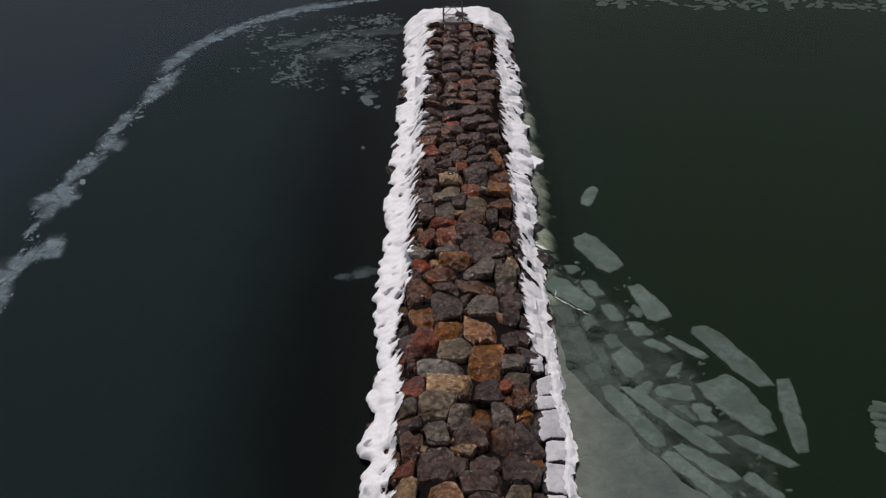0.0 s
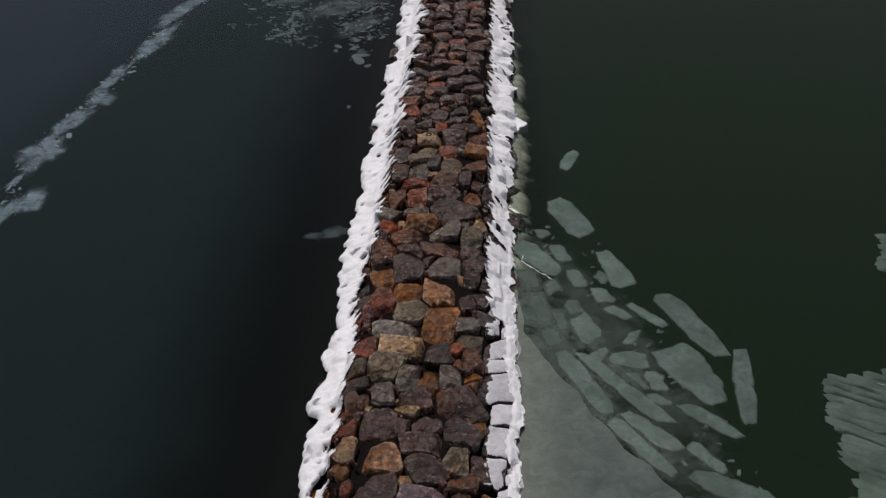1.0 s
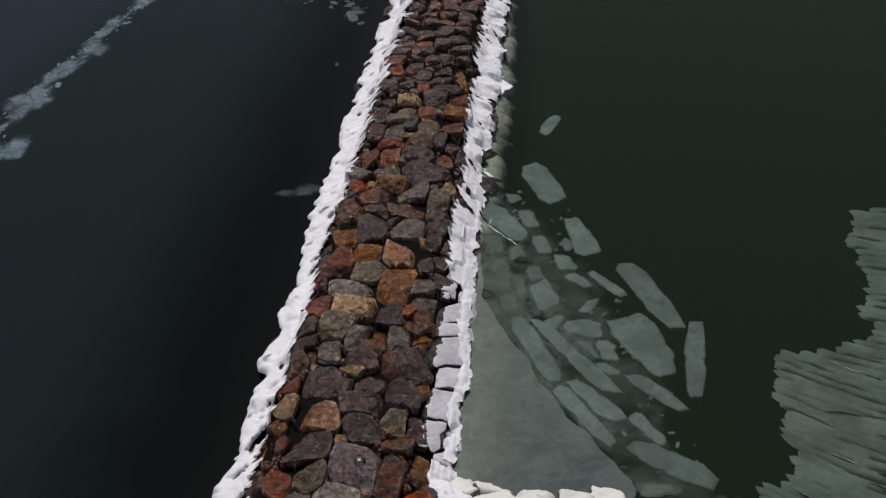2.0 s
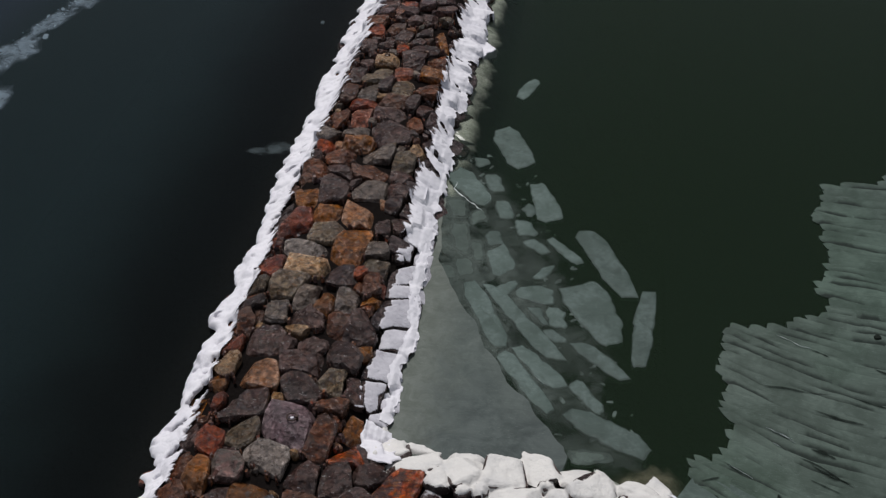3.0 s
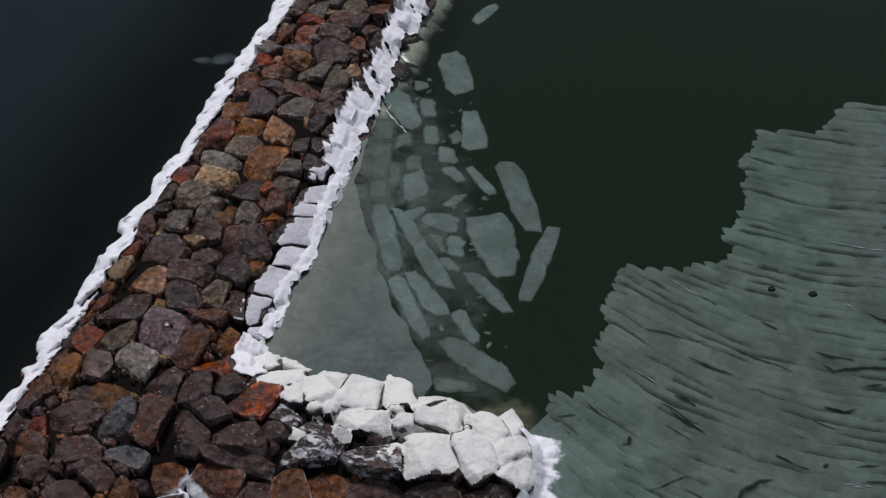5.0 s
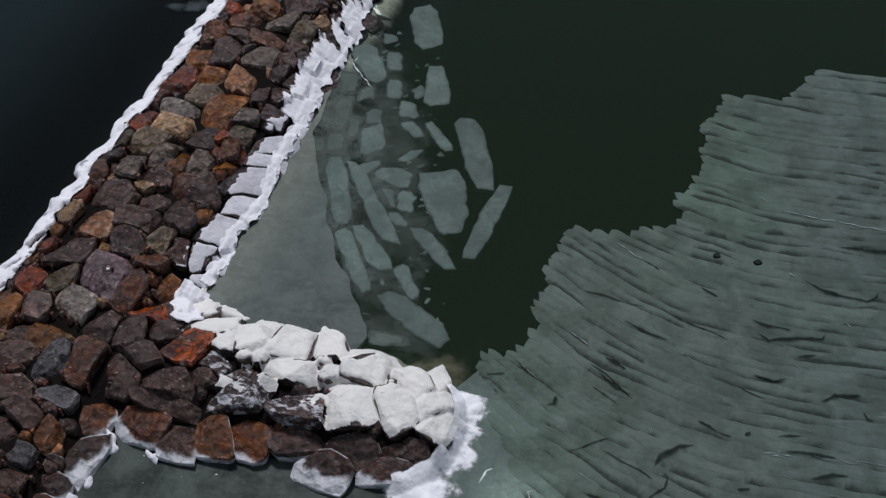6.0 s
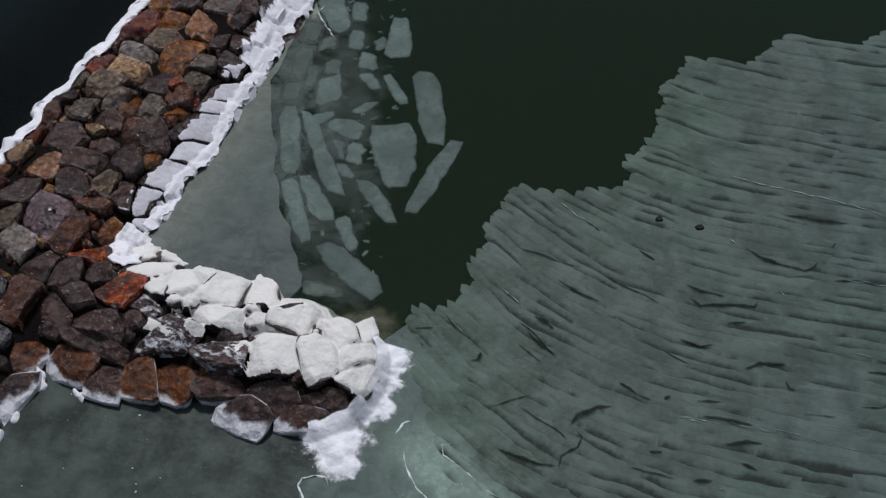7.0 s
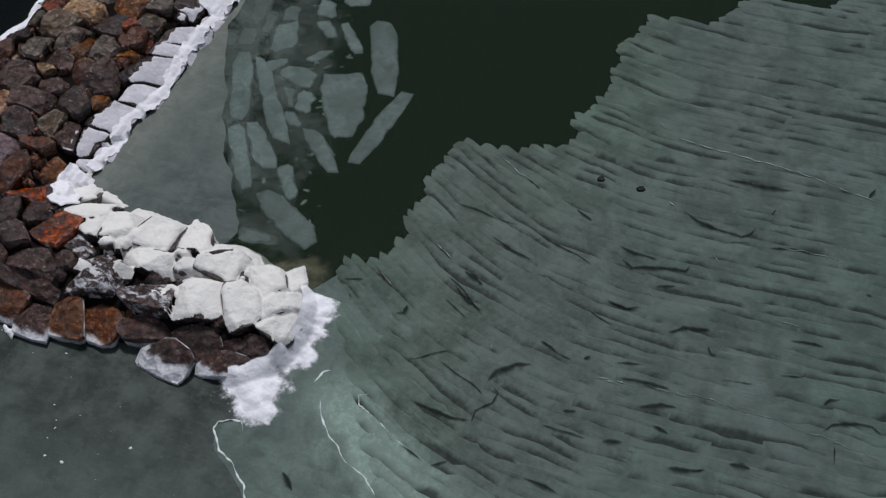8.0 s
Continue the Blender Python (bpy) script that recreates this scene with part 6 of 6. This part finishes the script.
def snow_sheet(name, x0, x1, y0, y1, step, reach, thick, label, material=None, rolls=0.20, bed=None, fringe=None):
    """A drift that lies where reach(x, y) is above zero, thinning to its edge."""
    nx, ny = int((x1 - x0) / step) + 1, int((y1 - y0) / step) + 1
    index, verts, faces, cover = {}, [], [], {}
    field_of = {}
    for j in range(ny):
        for i in range(nx):
            field_of[i, j] = reach(x0 + i * step, y0 + j * step)
    for j in range(ny - 1):
        for i in range(nx - 1):
            ring = ((i, j), (i + 1, j), (i + 1, j + 1), (i, j + 1))
            if max(field_of[c] for c in ring) <= 0.0:
                continue
            quad = []
            for c in ring:
                if c not in index:
                    x, y = x0 + c[0] * step, y0 + c[1] * step
                    f = field_of[c]
                    if f < 0.0:
                        # pull the rim in to where the drift ends
                        e = 0.02
                        ax, ay = (reach(x + e, y) - f) / e, (reach(x, y + e) - f) / e
                        steep = max(ax * ax + ay * ay, 0.05)
                        pull = min(-f / steep, 1.3 * step / math.sqrt(steep))
                        x, y = x + ax * pull, y + ay * pull
                    t = thick * math.sqrt(min(1.0, max(0.0, f) / 0.4)) - (0.05 if f <= 0 else 0.0)
                    lump = rolls * wobble(x, y, 0.9, 5) + 0.07 * wobble(x * 0.7, y, 2.6, 6) + 0.03 * wobble(x, y, 6.0, 7)
                    index[c] = len(verts)
                    lump *= min(1.0, max(0.0, f) / 0.25)
                    if bed:
                        z = max(bed(x, y), height(x, y) - 0.05) + 0.02 + t + lump
                        z = max(z, highest(x, y) + 0.015, 0.06 if f > 0.05 and x > 0 else -9.0)
                    else:
                        z = height(x, y) + t + lump
                        z = max(z, highest(x, y) - 0.06 + 0.10 * min(1.0, max(0.0, f) / 0.2))
                    cover[len(verts)] = fringe(x, y) if fringe else f
                    verts.append((x, y, z))
                quad.append(index[c])
            faces.append(tuple(quad))
    for some_verts, some_faces, used in stretches(verts, faces):
        ob = tagged(mesh_object(name, some_verts, some_faces, material or SNOW, smooth=75), label, "snow", kind="stuff")
        ob.data.attributes.new("cover", "FLOAT", "POINT").data.foreach_set("value", [cover[v] for v in used])


WEST_Y = (-40.0, 2.0, 9.0, 11.5, 14.0, 19.5, 21.0, 24.5, 27.0, 36.0, 50.0, 60.0)
WEST_IN = (-3.2, -3.15, -3.1, -2.9, -3.25, -3.2, -2.7, -3.0, -2.8, -2.6, -2.35, -2.5)


def west_fringe(x, y):
    """How far a place lies outside the drift's combed inner margin."""
    slant = y - 0.9 * x
    far = smoothstep(20, 30, y)
    finger = 0.24 * wobble(x * 0.35, y, 1.1, 11) + (0.32 + 0.40 * far) * wobble(x * 0.25, slant, 2.0, 12) + (0.10 + 0.34 * far) * wobble(x * 0.3, slant, 4.2, 18)
    return float(np.interp(y, WEST_Y, WEST_IN)) + 0.08 - x + finger


def west_reach(x, y):
    inner = west_fringe(x, y)
    outer = x + 4.46 + 0.12 * smoothstep(14, 24, y) - 0.35 * smoothstep(36, 48, y) + 0.30 * wobble(x * 0.8, y, 0.5, 13) + 0.62 * wobble(x, y, 1.05, 14) + 0.16 * wobble(x, y, 2.6, 16)
    hole = 0.55 - 4.5 * max(0.0, wobble(x, y, 1.6, 15) + 0.3 * wobble(x, y, 4.0, 17) - 0.42)
    if inner < 0.85:
        hole = min(hole, 0.50 - 5.0 * max(0.0, wobble(x * 0.5, 0.8 * (y - 0.9 * x), 1.5, 19) + 0.25 * wobble(x, y, 5.0, 20) - 0.22) * smoothstep(0.85, 0.25, inner))
    return min(inner, outer, hole)


snow_sheet("snow_drift", -5.8, -1.0, -39.5, 63.0, 0.075, west_reach, 0.20, "white wind-packed snow drift along the breakwater's weather side", SNOW_WEST, 0.11, packed_bed(-6.4, -0.4, 10, 12), west_fringe)


def head_reach(x, y):
    r = math.hypot(max(abs(x + 0.3) - 1.2, 0), max(y - 58.6, 0)) - 1.1 if y > 58 else -1.0
    inner = r + 0.6 * wobble(x, y, 0.8, 31) + 0.3 * wobble(x, y, 2.4, 32)
    outer = height(x, y) - 0.15 + 0.35 * wobble(x, y, 1.2, 33)
    return min(inner, outer)


EAST_Y, EAST_IN = (0.0, 14.0, 16.0, 20.0, 24.5, 27.0, 33.0, 36.5, 40.0, 50.0, 62.0), (3.9, 3.6, 3.25, 3.15, 3.30, 3.2, 3.05, 3.25, 3.0, 2.95, 3.1)
EAST_OUT_Y, EAST_OUT = (0.0, 16.5, 23.4, 27.0, 29.5, 32.5, 35.2, 36.2, 37.6, 38.8, 41.0, 50.0, 56.0, 62.0), (4.55, 4.55, 4.62, 4.25, 4.35, 4.7, 4.45, 5.05, 5.3, 4.7, 4.6, 4.65, 4.3, 4.4)


def east_fringe(x, y):
    slant = y + 0.9 * x
    finger = 0.30 * wobble(x * 0.3, slant, 1.5, 51) + 0.26 * wobble(x * 0.25, slant, 3.4, 52)
    return x - float(np.interp(y, EAST_Y, EAST_IN)) + finger


def east_reach(x, y):
    """The snow that lies in patches over the sheltered edge."""
    outer = float(np.interp(y, EAST_OUT_Y, EAST_OUT)) - x + 0.52 * wobble(x * 0.6, y, 1.0, 53) + 0.22 * wobble(x, y, 2.9, 54)
    gap = 0.5 - 3.5 * max(0.0, wobble(x * 0.6, y + 0.9 * x, 1.3, 57) + 0.35 * wobble(x, y, 3.6, 58) - 0.31)
    heap = 0.85 - math.hypot((x - 4.7) / 0.95, (y - 37.1) / 0.9) + 0.2 * wobble(x, y, 1.5, 59)
    return max(min(east_fringe(x, y), outer, gap, y - 15.2 + 0.9 * wobble(x, y, 1.0, 56)), heap)


def lip_reach(x, y):
    """The bright crust at the foot of the rimed blocks."""
    out = float(np.interp(y, (3.5, 5.3, 6.7, 8.4, 9.7, 10.9, 12.6, 14.1, 17.0), (4.75, 4.9, 4.7, 5.0, 5.0, 4.8, 4.75, 4.7, 4.55)))
    band = 0.26 - abs(x - out + 0.34) + 0.20 * wobble(x, y, 1.1, 81) + 0.14 * wobble(x, y, 3.0, 82)
    return min(band, y - 3.6, 15.6 - y)


edge_bed = packed_bed(1.4, 6.6, 3, 5)
snow_sheet("snow_drift", 1.8, 5.9, 3.0, 63.0, 0.07, east_reach, 0.07, "white snow packed between the blocks of the sheltered edge", SNOW_EAST, 0.08, edge_bed, east_fringe)
snow_sheet("snow_drift", 3.4, 5.8, 3.2, 17.4, 0.06, lip_reach, 0.10, "bright snow crust along the sheltered edge's foot", SNOW, 0.06, edge_bed)
snow_sheet("snow_drift", -5.4, 5.4, 57.5, 68.0, 0.10, head_reach, 0.20, "white snow drift round the breakwater's head")


def corner_reach(x, y):
    near = 0.9 - math.hypot((x - 4.55 + 0.25 * (y - 2.0)) / 0.85, (y - 2.1) / 1.75)
    return min(near + 0.4 * wobble(x, y, 1.3, 41) + 0.12 * wobble(x, y, 3.0, 42), 0.6)


snow_sheet("snow_drift", 2.6, 7.2, -0.8, 4.6, 0.06, corner_reach, 0.07, "white snow drifted into the corner of breakwater and spur")


def spray_crust(x0, x1, y0, y1, thick, pack, material, label):
    """A skin of frozen spray that shows the blocks under it and packs their joints."""
    rows, cols = slice(int((y0 - PLOT_Y) / PLOT), int((y1 - PLOT_Y) / PLOT)), slice(int((x0 - PLOT_X) / PLOT), int((x1 - PLOT_X) / PLOT))
    skin, own, full = crust_z[rows, cols].copy(), plot_owner[rows, cols], crust_full[rows, cols]
    inner = skin > -8.0
    depth = np.zeros(skin.shape)
    still = inner.copy()
    for _ in range(8):
        ring = still.copy()
        for ax, step in ((0, 1), (0, -1), (1, 1), (1, -1)):
            ring &= np.roll(still, step, ax) & (np.roll(own, step, ax) == own)
        depth += ring * PLOT
        still = ring
    skin = np.where(inner, skin + np.where(full > 0, thick * (1 - (1 - np.minimum(depth / 0.22, 1.0)) ** 2) + 0.03, 0.018 - 0.03 * (depth < 0.05)), skin)
    if not pack:
        inner &= (depth > 0) | (full == 0)
    # the joints between covered blocks are packed too
    closed = inner & (full > 0)
    for grow in (True,) * pack + (False,) * pack:
        ring = closed.copy()
        for ax, step in ((0, 1), (0, -1), (1, 1), (1, -1)):
            ring = ring | np.roll(closed, step, ax) if grow else ring & np.roll(closed, step, ax)
        closed = ring
    for _ in range(6):
        near_sum, near_n = np.zeros(skin.shape), np.zeros(skin.shape)
        for dr in (-1, 0, 1):
            for dc in (-1, 0, 1):
                ok = np.roll(np.roll(inner & (full > 0), dr, 0), dc, 1)
                near_sum += np.where(ok, np.roll(np.roll(skin, dr, 0), dc, 1), 0.0)
                near_n += ok
        fill = closed & ~inner & (near_n > 0)
        skin = np.where(fill, near_sum / np.maximum(near_n, 1) - 0.03, skin)
        full = np.where(fill, 1.0, full)
        inner |= fill
    inner[[0, -1], :] = False
    inner[:, [0, -1]] = False
    for _ in range(2):
        total, count = np.zeros(skin.shape), np.zeros(skin.shape)
        for dr in (-1, 0, 1):
            for dc in (-1, 0, 1):
                ok = np.roll(np.roll(inner, dr, 0), dc, 1)
                total += np.where(ok, np.roll(np.roll(skin, dr, 0), dc, 1), 0.0)
                count += ok
        level = total / np.maximum(count, 1)
        skin = np.where(inner & (np.abs(level - skin) < 0.25), level, skin)
    index, verts, faces = {}, [], []
    for r, c in zip(*np.nonzero(inner)):
        x, y = PLOT_X + (cols.start + c) * PLOT, PLOT_Y + (rows.start + r) * PLOT
        rim = not (inner[r - 1, c] and inner[r + 1, c] and inner[r, c - 1] and inner[r, c + 1])
        lump = 0.42 * thick * wobble(x, y, 1.4, 63) + 0.2 * thick * wobble(x, y, 4.0, 64) + 0.012 * wobble(x, y, 10.0, 65)
        index[r, c] = len(verts)
        jog = 0.05 if rim else 0.02
        verts.append((x + jog * wobble(x, y, 3.5, 66), y + jog * wobble(x, y, 3.5, 67), float(skin[r, c]) + (lump if full[r, c] else 0.3 * lump) - (0.03 if rim and full[r, c] else 0.0)))
    for r, c in list(index):
        ring = ((r, c), (r, c + 1), (r + 1, c + 1), (r + 1, c))
        if all(q in index for q in ring):
            zs = [verts[index[q]][2] for q in ring]
            if max(zs) - min(zs) < 0.30:
                faces.append(tuple(index[q] for q in ring))
    for some_verts, some_faces, _ in stretches(verts, faces, 12):
        tagged(mesh_object("spray_crust", some_verts, some_faces, material, smooth=60), label, "frozen spray", kind="stuff")


spray_crust(4.4, 18.4, -4.4, 3.6, 0.085, 4, SNOW_SPRAY, "cream-white crust of frozen spray over the spur's blocks")
spray_crust(2.3, 6.0, 3.3, 18.4, 0.05, 0, SNOW_RIME, "grey-white rime crust over the blocks of the sheltered edge")


def foot_reach(x, y):
    band = 0.07 - abs(height(x, y) - 0.10) + 0.5 * wobble(x, y, 1.1, 71) + 0.35 * wobble(x, y, 2.7, 72)
    return min(band, 0.4)


snow_sheet("snow_drift", 3.4, 6.6, -39.0, -4.4, 0.06, foot_reach, 0.14, "white ice foot along the breakwater's sheltered waterline")


# ---- frozen spray round the spur's tip ----
def apron_reach(x, y):
    dx, dy = x - 16.3, y + 0.8
    a = math.atan2(dy, dx)
    spokes = 0.30 * noise.noise(Vector((a * 5.0, 0.5 * math.hypot(dx, dy), 1.0))) + 0.55 * noise.noise(Vector((math.cos(a) * 2.6, math.sin(a) * 2.6, 2.0))) + 0.07 * noise.noise(Vector((math.cos(a) * 9, math.sin(a) * 11, 6.0)))
    rim = 1.85 + spokes - math.hypot(dx, dy * 0.78)
    mound = 1.30 - math.hypot((x - 16.35 + 0.12 * (y + 3.4)) * 0.9, (y + 3.6) * 0.78)
    return max(rim, mound) + 0.45 * wobble(x, y, 1.3, 44) + 0.08 * wobble(x, y, 3.0, 45) + 0.08 * wobble(x, y, 7.0, 47)


snow_apron_step = 0.06
nx, ny = int(5.0 / snow_apron_step), int(7.0 / snow_apron_step)
index, verts, faces, spray_cover = {}, [], [], []


def apron_point(i, j):
    x, y = 14.2 + i * snow_apron_step, -5.6 + j * snow_apron_step
    f = apron_reach(x, y)
    z = max(height(x, y) + 0.08, 0.035) + 0.36 * smoothstep(0.1, 1.4, f) + 0.06 * wobble(x, y, 2.2, 46) * min(1.0, max(0.0, f) / 0.3)
    return f, (x, y, max(z, 0.03))


cells = {(i, j): apron_point(i, j) for i in range(nx) for j in range(ny)}
for i in range(nx - 1):
    for j in range(ny - 1):
        ring = ((i, j), (i + 1, j), (i + 1, j + 1), (i, j + 1))
        if min(cells[c][0] for c in ring) < 0 or max(height(*cells[c][1][:2]) for c in ring) > 0.75:
            continue
        for c in ring:
            if c not in index:
                index[c] = len(verts)
                verts.append(cells[c][1])
                upper = smoothstep(0.45, 0.70, height(*cells[c][1][:2]))
                spray_cover.append(max(0.0, min(1.0, cells[c][0] / 0.9)) - 1.2 * upper)
        faces.append(tuple(index[c] for c in ring))
spray = mesh_object("frozen_spray", verts, faces, SPRAY_FAN, smooth=70)
spray.data.attributes.new("cover", "FLOAT", "POINT").data.foreach_set("value", spray_cover)
tagged(spray, "white fan of frozen spray at the spur's tip on ice", "frozen spray", kind="stuff")


# ---- the beacon's lattice tower on the head ----
def bar(a, b, width, depth=None):
    """A square steel bar from a to b."""
    a, b = Vector(a), Vector(b)
    bm = bmesh.new()
    bmesh.ops.create_cube(bm, size=1.0)
    bmesh.ops.scale(bm, vec=(width, depth or width, (b - a).length), verts=bm.verts)
    turn = (b - a).to_track_quat("Z", "Y").to_matrix().to_4x4()
    bmesh.ops.transform(bm, matrix=Matrix.Translation((a + b) / 2) @ turn, verts=bm.verts)
    bmesh.ops.bevel(bm, geom=bm.edges[:], offset=width * 0.12, segments=1, affect="EDGES")
    return bm


STEEL = steel_material()
tower = new("beacon_tower")
tower.location = (-0.38, 60.3, 1.9)
tagged(tower, "grey steel lattice beacon tower on a concrete footing", "tower")
bm = bmesh.new()
bmesh.ops.create_cube(bm, size=1.0)
bmesh.ops.scale(bm, vec=(2.3, 2.5, 0.9), verts=bm.verts)
bmesh.ops.translate(bm, vec=(0, 0, -0.44), verts=bm.verts)
bmesh.ops.bevel(bm, geom=bm.edges[:], offset=0.06, segments=2, affect="EDGES")
part("footing", bm, concrete_material(), tower, "worn concrete footing")
W, D, TALL = 0.80, 0.95, 3.4
corners = [(-W, -D), (W, -D), (W, D), (-W, D)]
for x, y in corners:
    part("leg", bar((x, y, 0), (x * 0.9, y * 0.9, TALL), 0.10), STEEL, tower)
    part("foot_plate", bar((x, y, 0.0), (x, y, 0.05), 0.28), STEEL, tower)
for z in (0.55, 2.0, TALL - 0.05):
    k = 1 - 0.1 * z / TALL
    for (x, y), (x2, y2) in zip(corners, corners[1:] + corners[:1]):
        part("rail", bar((x * k, y * k, z), (x2 * k, y2 * k, z), 0.06), STEEL, tower)
for lo, hi in ((0.55, 2.0), (2.0, TALL - 0.05)):
    a, b = 1 - 0.1 * lo / TALL, 1 - 0.1 * hi / TALL
    for (x, y), (x2, y2) in zip(corners, corners[1:] + corners[:1]):
        part("brace", bar((x * a, y * a, lo), (x2 * b, y2 * b, hi), 0.045), STEEL, tower)
        part("brace", bar((x2 * a, y2 * a, lo), (x * b, y * b, hi), 0.045), STEEL, tower)


def ring_bolt(x, y, z, size):
    """An iron mooring ring lying on its stained stone."""
    thing = new("mooring_ring")
    thing.location = (x, y, z)
    tagged(thing, "rusty iron mooring ring with a pale stain on its block", "mooring ring", group="mooring rings")
    verts, faces = [], []
    n, m = 20, 8
    for i in range(n):
        a = 2 * math.pi * i / n
        for j in range(m):
            b = 2 * math.pi * j / m
            r = size + 0.03 * math.cos(b)
            verts.append((r * math.cos(a), r * math.sin(a), 0.05 + 0.03 * math.sin(b)))
    faces = [(i * m + j, ((i + 1) % n) * m + j, ((i + 1) % n) * m + (j + 1) % m, i * m + (j + 1) % m) for i in range(n) for j in range(m)]
    mesh_object("ring", verts, faces, IRON, thing, 60)
    part("bolt", bar((size, 0, -0.15), (size, 0, 0.13), 0.09), IRON, thing)
    out = floe_outline(0.0, 0.0, size * 0.8, size * 0.6, 20, random.Random(3), 0.8, 8)
    verts, faces = slab(out, 0.02, 0.15, 0.01)
    mesh_object("stain", verts, faces, SNOW_THIN, thing, label="pale ice in the ring")


def iron_material():
    m = Nodes("rusty_iron")
    n = m.noise(20.0, 5, 0.7)
    return m.surface(m.mix(n, (0.02, 0.015, 0.014), (0.07, 0.035, 0.022)), 0.7, m.bump(n, 0.5, 0.01), Metallic=0.3)


IRON = iron_material()
ring_bolt(1.15, 1.95, height(1.1, 1.9) + 0.16, 0.20)
ring_bolt(-0.62, 31.9, height(-0.5, 31.8) + 0.16, 0.14)
